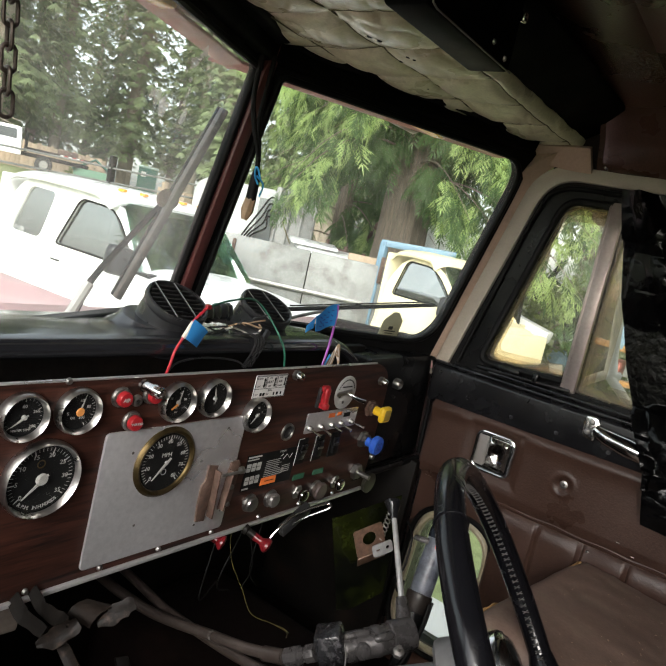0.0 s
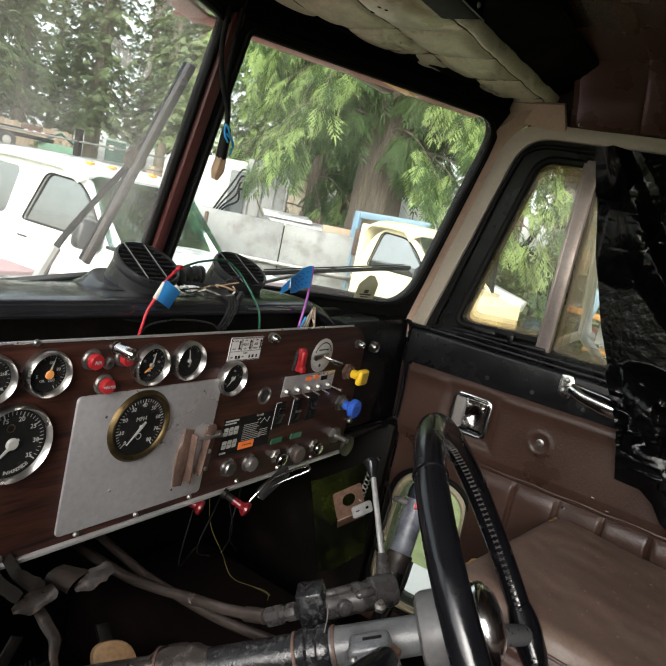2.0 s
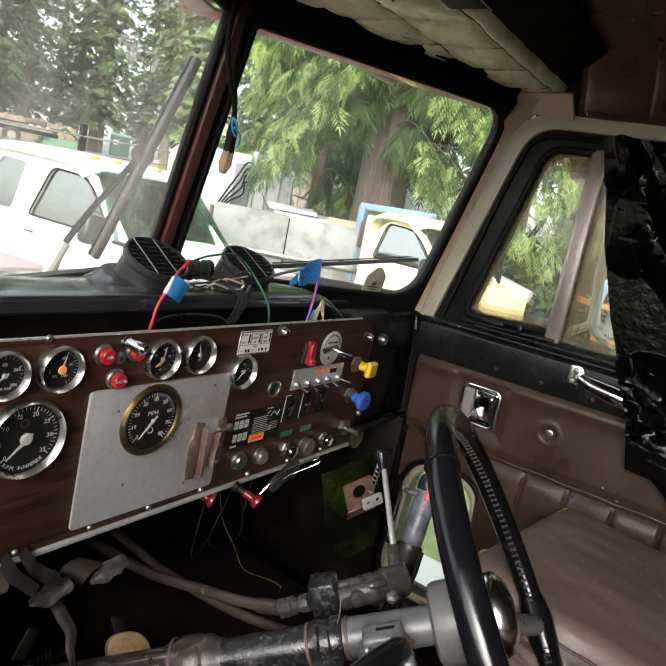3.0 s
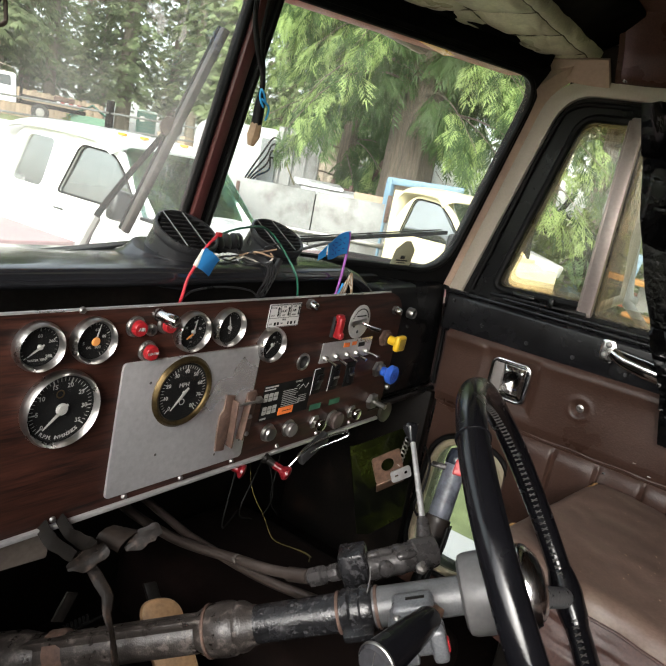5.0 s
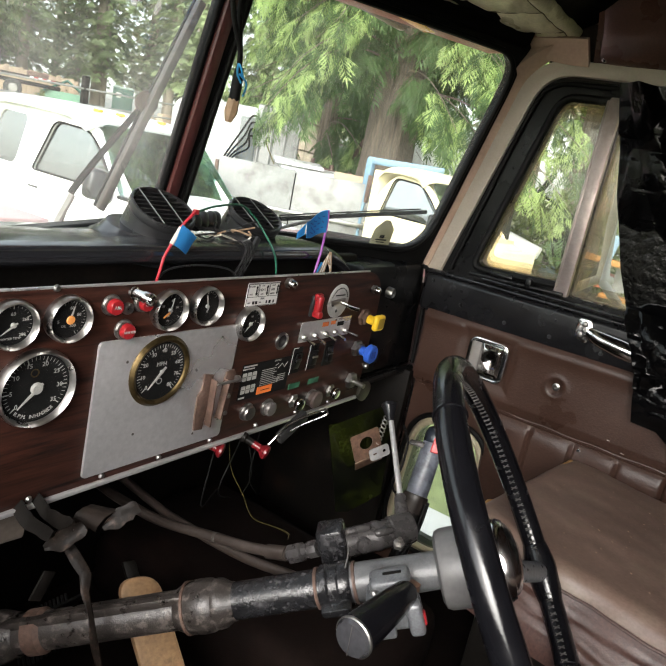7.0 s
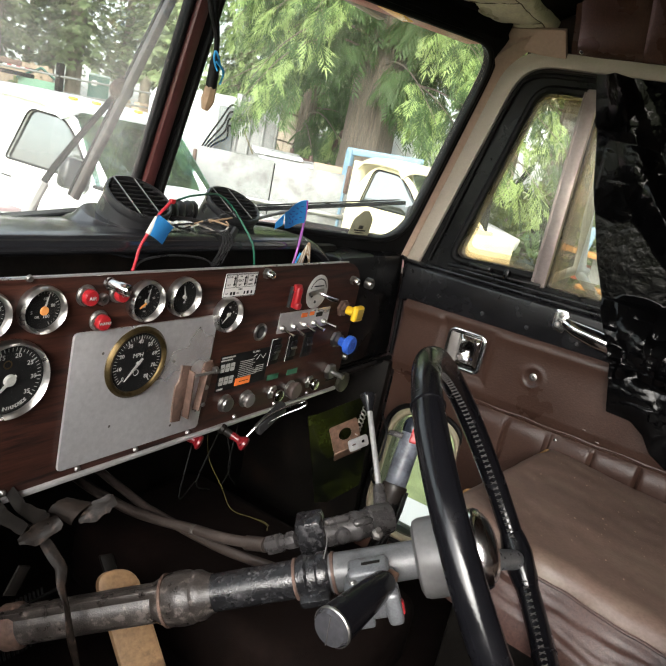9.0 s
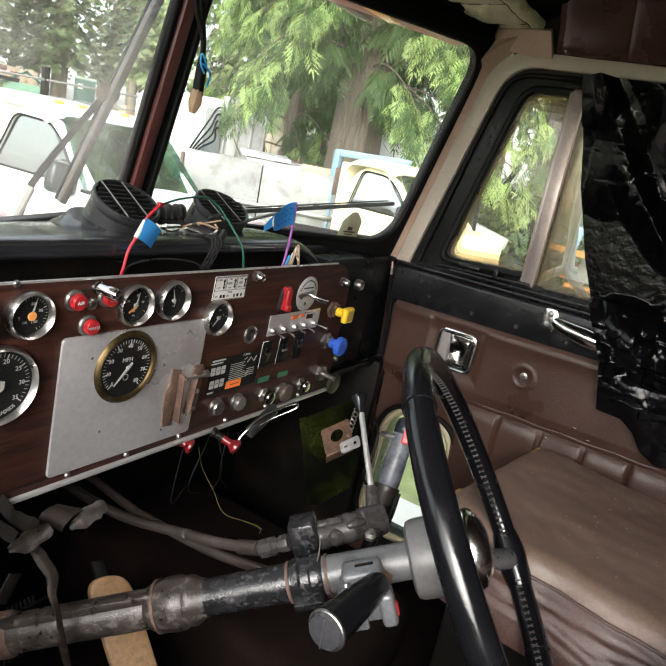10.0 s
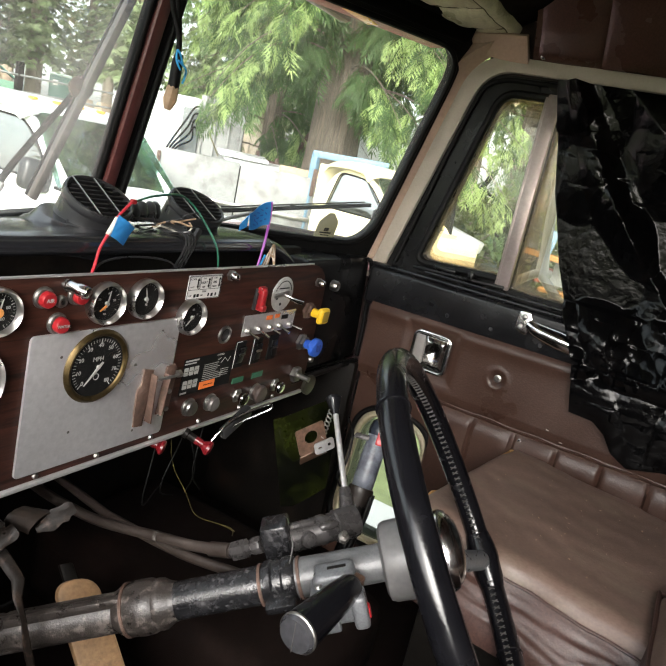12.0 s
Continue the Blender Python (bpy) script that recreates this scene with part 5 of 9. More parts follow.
    b.box(0.017, 0.012, 0.009, T(0, 0.017, 0.008), 0.003)
    b.box(0.013, 0.012, 0.018, T(0, -0.012, 0.012), 0.004)
    part("guard", b, RED_PLASTIC, g, "red flip-up guard")
    # dial plate with lever
    d = thing("lever_plate", DASH @ T(0.5545, 0.0648, 0), "round steel dial plate with a chrome paddle lever", "lever switch")
    part("disc", Build().lathe([(0, 0.002), (0.029, 0.002), (0.031, 0.001), (0.031, 0)], None, 44), surf("dull_grey_disc", (0.5, 0.5, 0.48), 0.45, 0.4, var=0.2, scale=30, bump=0.1, dirt=(0.2, 0.19, 0.18), dirt_amount=0.25), d)
    for k in range(16):
        a = radians(20 + 140 * k / 15)
        part("print", Build().box(0.0022, 0.003, 0.0003, T(0.024 * math.cos(a), 0.024 * math.sin(a), 0.0021) @ Matrix.Rotation(a, 4, "Z")), DIAL_BLACK, d)
    part("print", Build().box(0.03, 0.0022, 0.0003, T(0, 0.011, 0.0021)), DIAL_BLACK, d)
    b = Build().tube([(0, 0, 0), (0.002, -0.002, 0.012), (0.012, -0.006, 0.024), (0.022, -0.008, 0.03)], [0.004, 0.004, 0.0055, 0.006], 12, 4, flat=0.6)
    part("lever", b, CHROME, d, "chrome paddle lever")
    part("lever_bar", Build().box(0.042, 0.008, 0.004, T(-0.008, 0.001, 0.005) @ Matrix.Rotation(0.1, 4, "Z"), 0.0015), STEEL, d)
    for a in (200, 260):
        part("rivet", Build().lathe([(0, 0.0015), (0.0025, 0.001), (0.003, 0)], T(0.018 * math.cos(radians(a)), 0.018 * math.sin(radians(a)), 0.002), 12), BLACK_PLASTIC, d)
    # toggle row
    t = thing("toggle_switches", DASH @ T(0.535, 0.0155, 0), "five chrome toggle switches on an aluminium plate", "switch panel")
    part("plate", Build().plate(rrect(0.149, 0.036, 0.001, 2), 0.0015, None), ALUMINIUM, t)
    part("cutout", Build().box(0.02, 0.008, 0.0008, T(0.042, 0.006, 0.0017)), DIAL_BLACK, t)
    part("sticker", Build().box(0.018, 0.008, 0.0004, T(-0.005, 0.009, 0.0017)), ORANGE_STICKER, t)
    part("sticker", Build().box(0.014, 0.007, 0.0004, T(0.018, 0.01, 0.0017)), ORANGE_STICKER, t)
    for k, (u, dy) in enumerate(((-0.0615, -0.35), (-0.0305, -0.45), (0.0008, -0.3), (0.0295, -0.35), (0.061, -0.1))):
        tg = part("toggle", Build().lathe([(0, 0.007), (0.0045, 0.007), (0.0055, 0.003), (0.0055, 0.0015)], T(u, -0.0095, 0), 8), STEEL, t, "chrome toggle")
        a = Vector((u, -0.0095, 0.004))
        e = a + Vector((0.004, 0.017 * dy, 0.02 if k < 4 else 0.026))
        part("bat", Build().tube([a, e], [0.0017, 0.003], 10, 1), CHROME, tg)
    # rocker row under it, with printed boxes
    for k, u in enumerate((0.466, 0.513, 0.561)):
        s = thing("rocker_switch", DASH @ T(u, -0.034, 0), "black rocker switch in an outlined frame", "switch", "rocker switches")
        part("bezel", Build().plate(rrect(0.027, 0.047, 0.002, 3), 0.002, None, 0.0006), DIAL_BLACK, s)
        b = Build().box(0.017, 0.03, 0.006, T(0, 0, 0.004) @ Matrix.Rotation(radians(9 - 9 * k), 4, "X"), 0.002)
        part("rocker", b, BLACK_PAINT, s)
        if k < 2:
            b = Build()
            b.box(0.001, 0.046, 0.0004, T(-0.0142, 0, 0.0032))
            b.box(0.014, 0.001, 0.0004, T(-0.0075, 0.0235, 0.0032))
            part("outline", b, LABEL_WHITE, s)
        b = Build().box(0.015, 0.004, 0.003, T(0.0, 0.002, 0.0072), 0.001)
        part("ridge", b, STEEL if k == 1 else BLACK_PLASTIC, s)
    for u in (0.4784, 0.5339):
        solid("green_label", Build().box(0.03, 0.01, 0.001, DASH @ T(u, -0.083, 0.0005)), GREEN_LABEL, "small dark green label strip", "label", group="green labels")
    # shift pattern decal: bars, boxes, sticker
    c = thing("shift_decal", DASH @ T(0.394, -0.0535, 0), "black shift-pattern decal with white boxes and fine print", "decal")
    part("sheet", Build().plate(rrect(0.119, 0.06, 0.001, 2), 0.0006, None), DIAL_BLACK, c)
    b = Build()
    for r_, y in enumerate((0.009, -0.013)):
        for k in range(3):
            b.plate(rrect(0.0095, 0.0135, 0.0015, 3), 0.0004, T(-0.052 + 0.0115 * k + (0.002 if r_ else 0), y, 0.0006), holes=[rrect(0.0075, 0.0012, 0.0003, 2)])
    b.box(0.03, 0.0026, 0.0004, T(-0.042, 0.0265, 0.0007))
    b.box(0.026, 0.0022, 0.0004, T(-0.045, 0.022, 0.0007))
    b.box(0.014, 0.003, 0.0004, T(-0.05, -0.0265, 0.0007))
    rng = random.Random(4)
    for k in range(9):
        ln = 0.03 + 0.02 * rng.random()
        b.box(ln, 0.0009, 0.0004, T(-0.012 + ln / 2, 0.014 - 0.0033 * k, 0.0007))
    for k in range(4):
        b.box(0.02, 0.0009, 0.0004, T(0.04, 0.0 - 0.0036 * k, 0.0007))
    for p in ([(0.028, 0.012), (0.036, 0.02), (0.045, 0.012), (0.05, 0.02)], [(0.02, 0.018), (0.027, 0.021)]):
        b.tube([(x, y, 0.0008) for x, y in p], 0.0005, 5, 1)
    part("print", b, DIAL_WHITE, c, "white printed boxes and bars")
    lettering("13 SPEED", 0.0045, T(0.024, 0.0265, 0.0007), DIAL_WHITE, c)
    part("sticker", Build().box(0.036, 0.0125, 0.0008, T(0.002, -0.0205, 0.0012)), ORANGE_STICKER, c, "orange sticker")
    part("sticker_print", Build().box(0.022, 0.0012, 0.0003, T(0.004, -0.0205, 0.0018)), DIAL_BLACK, c)
    # bottom row of pull knobs
    gname = "lower dash knobs"
    knob(0.3626, -0.1063, 0.0125, 0.011, STEEL, "round chrome pull knob on the lower dash", group=gname, base_r=0.015)
    knob(0.4143, -0.1096, 0.0125, 0.013, surf("worn_grey_knob", (0.13, 0.12, 0.115), 0.4, 0.4, var=0.2, bump=0.2), "worn grey pull knob on the lower dash", group=gname, base_r=0.015)
    knob(0.4856, -0.113, 0.0115, 0.02, CHROME, "long chrome pull knob with a hex collar", group=gname, base_r=0.013, ridged=True)
    knob(0.539, -0.1169, 0.0165, 0.017, surf("brown_bakelite", (0.06, 0.045, 0.04), 0.45, var=0.2, bump=0.2), "dark bakelite dash knob", group=gname, stem=0.8)
    knob(0.5985, -0.1153, 0.0115, 0.018, CHROME, "chrome pull knob with a hex collar", group=gname, base_r=0.013, ridged=True)
    k = thing("dash_valve", DASH @ T(0.662, -0.1043, 0), "steel hex fitting and dull disc knob at the panel's end", "valve")
    part("hex", Build().lathe([(0, 0), (0.0165, 0), (0.0165, 0.008), (0.014, 0.01), (0, 0.01)], None, 6), STEEL, k)
    part("stem", Build().cyl(0.005, 0.03, T(0, 0, 0.005), 12), STEEL, k)
    part("disc", Build().lathe([(0, 0.026), (0.019, 0.026), (0.02, 0.029), (0.02, 0.033), (0.017, 0.0345), (0, 0.034)], T(0.012, -0.014, 0), 30), surf("dull_brass_disc", (0.05, 0.048, 0.036), 0.4, 0.6, var=0.2, bump=0.2), k)
    k = thing("screw_stud", DASH @ T(0.715, -0.084, -0.012), "small steel stud in the black box", "stud")
    part("head", Build().lathe([(0, 0.016), (0.005, 0.015), (0.0065, 0.01), (0.0065, 0)], None, 14), STEEL, k)
    # yellow and blue air valve knobs
    y = thing("air_valve_knob", DASH @ T(0.652, 0.0271, 0), "square yellow push-pull air valve knob", "valve knob", "air valves")
    part("nut", Build().lathe([(0, 0), (0.0165, 0), (0.0165, 0.006), (0.0125, 0.008), (0.0125, 0.014), (0, 0.014)], None, 6), RUST, y)
    part("stem", Build().cyl(0.0085, 0.028, T(0, 0, 0.006), 16), YELLOW_PLASTIC, y)
    part("grip", Build().box(0.03, 0.03, 0.012, T(0, 0, 0.036), 0.005, 3), YELLOW_PLASTIC, y, "square yellow grip")
    part("cap", Build().plate(rrect(0.02, 0.02, 0.003), 0.0006, T(0, 0, 0.0418)), surf("dark_yellow_print", (0.3, 0.2, 0.03), 0.5, bump=0.1), y)
    b = thing("air_valve_knob", DASH @ T(0.655, -0.0363, 0), "round blue push-pull air valve knob", "valve knob", "air valves")
    part("nut", Build().lathe([(0, 0), (0.0165, 0), (0.0165, 0.006), (0.0125, 0.008), (0.0125, 0.014), (0, 0.014)], None, 6), STEEL, b)
    part("stem", Build().cyl(0.009, 0.024, T(0, 0, 0.006), 16), BLUE_PLASTIC, b)
    prof = [(0, 0.027), (0.014, 0.027), (0.018, 0.03), (0.018, 0.0385), (0.0155, 0.041), (0, 0.041)]
    part("grip", Build().lathe(prof, None, 30), BLUE_PLASTIC, b, "round blue grip")
    bb = Build()
    for k in range(3):
        bb.box(0.0026, 0.013, 0.001, T(-0.005 + 0.005 * k, 0, 0.0413))
    part("marking", bb, surf("dark_blue_print", (0.01, 0.03, 0.16), 0.5, bump=0.0), b)
    # rusty latch on the access plate
    l = thing("rusty_latch", DASH @ T(0.275, -0.065, 0.004), "rusty steel angle latch with a bolt on the metal plate", "latch")
    b = Build().plate([(-0.033, -0.044), (-0.016, -0.046), (-0.012, 0.04), (-0.03, 0.044), (-0.031, 0.02), (-0.037, 0.012), (-0.036, -0.02)], 0.0025, T(0.004, 0, 0), 0.0006)
    b.box(0.0025, 0.074, 0.013, T(-0.0095, -0.002, 0.007) @ Matrix.Rotation(0.05, 4, "Z"), 0.0005)
    part("angle", b, RUST, l, "rusty angle iron")
    b = Build().plate([(0.012, -0.034), (0.036, -0.032), (0.04, 0.034), (0.034, 0.042), (0.018, 0.04)], 0.0025, None, 0.0006)
    b.box(0.0025, 0.062, 0.013, T(0.0145, 0.0, 0.007) @ Matrix.Rotation(-0.08, 4, "Z"), 0.0005)
    part("angle", b, RUST, l, "rusty angle iron")
    part("bolt", Build().tube([(-0.01, 0.03, 0.014), (0.035, 0.032, 0.018)], 0.0022, 8, 1), STEEL, l)
    part("nut", Build().lathe([(0, 0), (0.006, 0), (0.006, 0.005), (0, 0.005)], along((0.028, 0.032, 0.014), (0.04, 0.033, 0.016)), 6), STEEL, l)
    for v in (-0.028, 0.0):
        part("screw", Build().lathe([(0, 0.003), (0.003, 0.0025), (0.004, 0)], T(0.03, v, 0.003), 10), STEEL, l)


dash_body()
dash_panel()
gauges()
panel_fittings()

# ---------------------------------------------------------------- steering
COL_A, COL_DIR = Vector((0.112, -0.19, 0.679)), Vector((0.47, -0.784, 0.405)).normalized()
COL = along(COL_A, COL_A + COL_DIR)                     # z runs up the column towards the wheel
WHEEL_C, WHEEL_N, WHEEL_R = Vector((0.303, -0.468, 0.808)), Vector((0.314, -0.778, 0.545)).normalized(), 0.228
WHEEL = along(WHEEL_C, WHEEL_C + WHEEL_N)


def steering_column():
    c = thing("steering_column", COL, "greasy chipped black steering column with clamps", "steering column")
    part("lower_shaft", Build().lathe([(0.0, -0.34), (0.0229, -0.34), (0.0225, -0.02), (0.0158, 0.0)], None, 28), COLUMN_GREY, c, "greasy grey lower tube")
    part("rib", Build().box(0.012, 0.012, 0.3, T(-0.01, 0.02, -0.17), 0.003), COLUMN_GREY, c)
    part("coupling", Build().lathe([(0.0229, -0.034), (0.0269, -0.026), (0.0296, -0.016), (0.0308, -0.004), (0.0300, 0.008), (0.0277, 0.013), (0.0284, 0.016), (0.0277, 0.022), (0.0229, 0.03), (0.0213, 0.036)], None, 32), COLUMN_GREY, c, "swollen grey coupling")
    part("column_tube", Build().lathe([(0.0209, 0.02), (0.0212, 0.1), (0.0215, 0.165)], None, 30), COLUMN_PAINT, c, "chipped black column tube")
    part("upper_tube", Build().lathe([(0.0215, 0.165), (0.0217, 0.18), (0.0215, 0.2), (0.0207, 0.275)], None, 30), TUBE_GREY, c, "grey upper tube")
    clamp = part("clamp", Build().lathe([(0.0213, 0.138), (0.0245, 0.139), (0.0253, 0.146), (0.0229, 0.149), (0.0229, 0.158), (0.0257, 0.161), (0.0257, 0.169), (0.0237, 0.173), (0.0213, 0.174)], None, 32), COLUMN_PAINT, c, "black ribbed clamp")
    part("clamp_bolt", Build().lathe([(0, 0), (0.0047, 0), (0.0047, 0.007), (0.0032, 0.009), (0, 0.009)], along((-0.021, -0.01, 0.155), (-0.05, -0.022, 0.155)), 6), STEEL, clamp)
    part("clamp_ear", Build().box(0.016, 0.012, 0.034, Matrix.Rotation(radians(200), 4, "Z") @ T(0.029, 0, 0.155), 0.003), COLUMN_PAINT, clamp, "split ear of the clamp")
    for h, r in ((-0.021, 0.0295), (0.0265, 0.0225), (0.134, 0.0225), (0.178, 0.0228)):
        part("rust_ring", Build().lathe([(r - 0.003, h - 0.0022), (r + 0.0006, h - 0.0016), (r + 0.0006, h + 0.0016), (r - 0.003, h + 0.0022)], None, 32), RUST, c, "rusty ring")
    part("lower_clamp", Build().lathe([(0.0229, -0.225), (0.0269, -0.222), (0.0269, -0.205), (0.0229, -0.2)], None, 28), RUST, c, "rusty lower clamp")
    part("lower_joint", Build().lathe([(0.0, -0.36), (0.0316, -0.35), (0.0340, -0.3), (0.0316, -0.26), (0.0245, -0.235)], None, 28), COLUMN_GREY, c, "greasy steering joint")
    # hub bell, wheel hub and horn button
    w = thing("steering_wheel", WHEEL, "black steering wheel in a laced leather cover", "steering wheel")
    ring = [Vector((WHEEL_R * math.cos(TAU * k / 72), WHEEL_R * math.sin(TAU * k / 72), 0)) for k in range(72)]
    part("rim", Build().tube(ring, 0.0162, 20, 1, closed=True), LEATHER, w, "leather-covered rim")
    near = WHEEL.inverted() @ Vector((0.1792, -0.3942, 0.9846))
    for a in (math.atan2(near.y, near.x), math.atan2(near.y, near.x) + math.pi):
        rr = [Vector(((WHEEL_R + 0.0167 * math.cos(q)) * math.cos(a), (WHEEL_R + 0.0167 * math.cos(q)) * math.sin(a), 0.0167 * math.sin(q))) for q in (TAU * k / 20 for k in range(20))]
        part("cover_seam", Build().tube(rr, 0.0012, 6, 1, closed=True), LEATHER, w)
    b = Build()
    rng = random.Random(2)
    for k in range(300):
        a = TAU * (k // 2) / 150
        q0, q1 = math.pi - 0.26 + 0.04 * rng.random(), math.pi + 0.2
        pts = []
        for s in range(4):
            q = q0 + (q1 - q0) * s / 3
            aa = a + (0.016 * (s / 3 - 0.5)) * (1 if k % 2 else -1)
            rad = WHEEL_R + 0.0179 * math.cos(q)
            pts.append((rad * math.cos(aa), rad * math.sin(aa), 0.0179 * math.sin(q)))
        b.tube(pts, 0.0008, 4, 1)
    part("lacing", b, THREAD, w, "zigzag lacing thread")
    far = WHEEL.inverted() @ Vector((0.502, -0.464, 0.699))
    a0 = math.atan2(far.y, far.x)
    for a in (a0,):
        u = Vector((math.cos(a), math.sin(a), 0))
        pts = [u * 0.02 + Vector((0, 0, -0.045)), u * 0.1 + Vector((0, 0, -0.032)), u * 0.17 + Vector((0, 0, -0.014)), u * 0.214 + Vector((0, 0, -0.004))]
        part("spoke", Build().tube(pts, [0.016, 0.015, 0.014, 0.014], 14, 4), CAST_GREY, w, "flat grey spoke")
        ring2 = [Vector((WHEEL_R * math.cos(a + 0.17 * (k - 4) / 4), WHEEL_R * math.sin(a + 0.17 * (k - 4) / 4), 0)) for k in range(9)]
        part("spoke_wrap", Build().tube(ring2, [0.0168, 0.019, 0.0205, 0.0215, 0.022, 0.0215, 0.0205, 0.019, 0.0168], 18, 1), LEATHER, w, "leather wrap over the spoke joint")
    bell = Build().lathe([(0.0, 0.271), (0.034, 0.271), (0.041, 0.274), (0.0435, 0.28), (0.0445, 0.312), (0.0435, 0.322), (0.0, 0.324)], COL, 36)
    part("hub_bell", bell, GREY_PAINT, w, "grey plastic hub bell", world=True)
    part("hub_seat", Build().lathe([(0.0, 0.322), (0.038, 0.322), (0.038, 0.332), (0.0, 0.332)], COL, 32), GREY_PAINT, w, world=True)
    part("horn_button", Build().lathe([(0.037, 0.33), (0.043, 0.331), (0.0445, 0.338), (0.0442, 0.344), (0.0415, 0.349), (0.0385, 0.35), (0.0365, 0.353), (0.029, 0.358), (0.015, 0.3615), (0, 0.3625)], COL, 40), CHROME, w, "domed chrome horn button", world=True)


def trailer_brake():
    """The hand valve on the column: block, barrel, lever with a funnel knob."""
    v = thing("trailer_brake_valve", T(0.27, -0.262, 0.742), "grey cast trailer brake hand valve clamped to the column", "hand valve")
    blk = Matrix.Translation((0.249, -0.262, 0.742)) @ COL.to_3x3().to_4x4()
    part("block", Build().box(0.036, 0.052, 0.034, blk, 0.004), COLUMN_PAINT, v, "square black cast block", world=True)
    a, e = Vector((0.262, -0.268, 0.74)), Vector((0.34, -0.318, 0.759))
    m = along(a, e)
    L = (e - a).length
    part("barrel", Build().lathe([(0, 0), (0.0175, 0), (0.0182, 0.003), (0.0182, L * 0.45), (0.0192, L * 0.47), (0.0192, L * 0.53), (0.0182, L * 0.55), (0.0182, L * 0.68), (0.0205, L * 0.7), (0.0208, L * 0.97), (0.0195, L + 0.002), (0, L + 0.003)], m, 40), VALVE_GREY, v, "cast valve barrel", world=True)
    # bolt lobes and a rounded boss cast on the barrel
    up = Vector((0, 0, 1))
    ax = (e - a).normalized()
    up = (up - ax * up.dot(ax)).normalized()
    out = ax.cross(up)
    if out.y > 0:
        out = -out
    for q, s0, s1 in ((0.2, 0.04, 0.36), (0.75, 0.42, 0.66)):
        n = (up * math.cos(q) + out * math.sin(q)) * 0.0185
        part("bolt_lobe", Build().tube([a + (e - a) * s0 + n, a + (e - a) * (s0 + 0.03) + n * 1.06, a + (e - a) * (s1 - 0.03) + n * 1.06, a + (e - a) * s1 + n], [0.0035, 0.0052, 0.0052, 0.0035], 12, 2), VALVE_GREY, v, "rounded bolt lobe", world=True)
    n = (up * 0.25 + out * 0.95).normalized()
    part("side_boss", Build().lathe([(0.0105, -0.006), (0.0105, 0.003), (0.009, 0.006), (0.004, 0.0078), (0, 0.008)], along(a + (e - a) * 0.22 + n * 0.016, a + (e - a) * 0.22 + n), 24), VALVE_GREY, v, "rounded side boss", world=True)
    for k in range(3):
        q = radians(-20 + 62 * k)
        part("cap_screw", Build().cyl(0.0034, 0.006, m @ T(0.0205 * math.cos(q), 0.0205 * math.sin(q), 0.001), 10, chamfer=0.001), AGED_STEEL, v, world=True)
    foot, top = Vector((0.341, -0.305, 0.766)), Vector((0.417, -0.2155, 0.8665))
    d = (top - foot).normalized()
    part("lever_boss", Build().lathe([(0, -0.012), (0.013, -0.012), (0.0125, 0.004), (0.0098, 0.014), (0.0082, 0.034), (0.007, 0.04), (0, 0.04)], along(foot - d * 0.008, top), 28), VALVE_GREY, v, "cast lever boss", world=True)
    lever = part("lever_rod", Build().tube([foot + d * 0.024, top], [0.0042, 0.0038], 16, 1), LEVER_STEEL, v, "bright steel lever rod", world=True)
    part("lever_knob", Build().lathe([(0, -0.014), (0.005, -0.014), (0.0058, -0.01), (0.0065, -0.006), (0.0112, 0.0075), (0.0122, 0.0105), (0.0118, 0.0128), (0.0095, 0.0138), (0.0085, 0.0118), (0, 0.0112)], along(top, top + d), 32), surf("glossy_black_knob", (0.006, 0.006, 0.007), 0.14, var=0.1, bump=0.03), lever, "glossy funnel-shaped black knob", world=True)
    part("fitting", Build().lathe([(0, 0), (0.0105, 0), (0.0115, 0.004), (0.0115, 0.012), (0.0095, 0.014), (0.0095, 0.022), (0.0125, 0.024), (0.0125, 0.042), (0.009, 0.046), (0, 0.046)], along((0.243, -0.245, 0.73), (0.235, -0.212, 0.706)), 8), VALVE_GREY, v, "hose fitting", world=True)
    part("clip_nut", Build().lathe([(0, 0), (0.007, 0), (0.007, 0.006), (0.003, 0.008), (0.003, 0.014), (0, 0.014)], along((0.257, -0.343, 0.78), (0.247, -0.347, 0.805)), 6), AGED_STEEL, v, world=True)


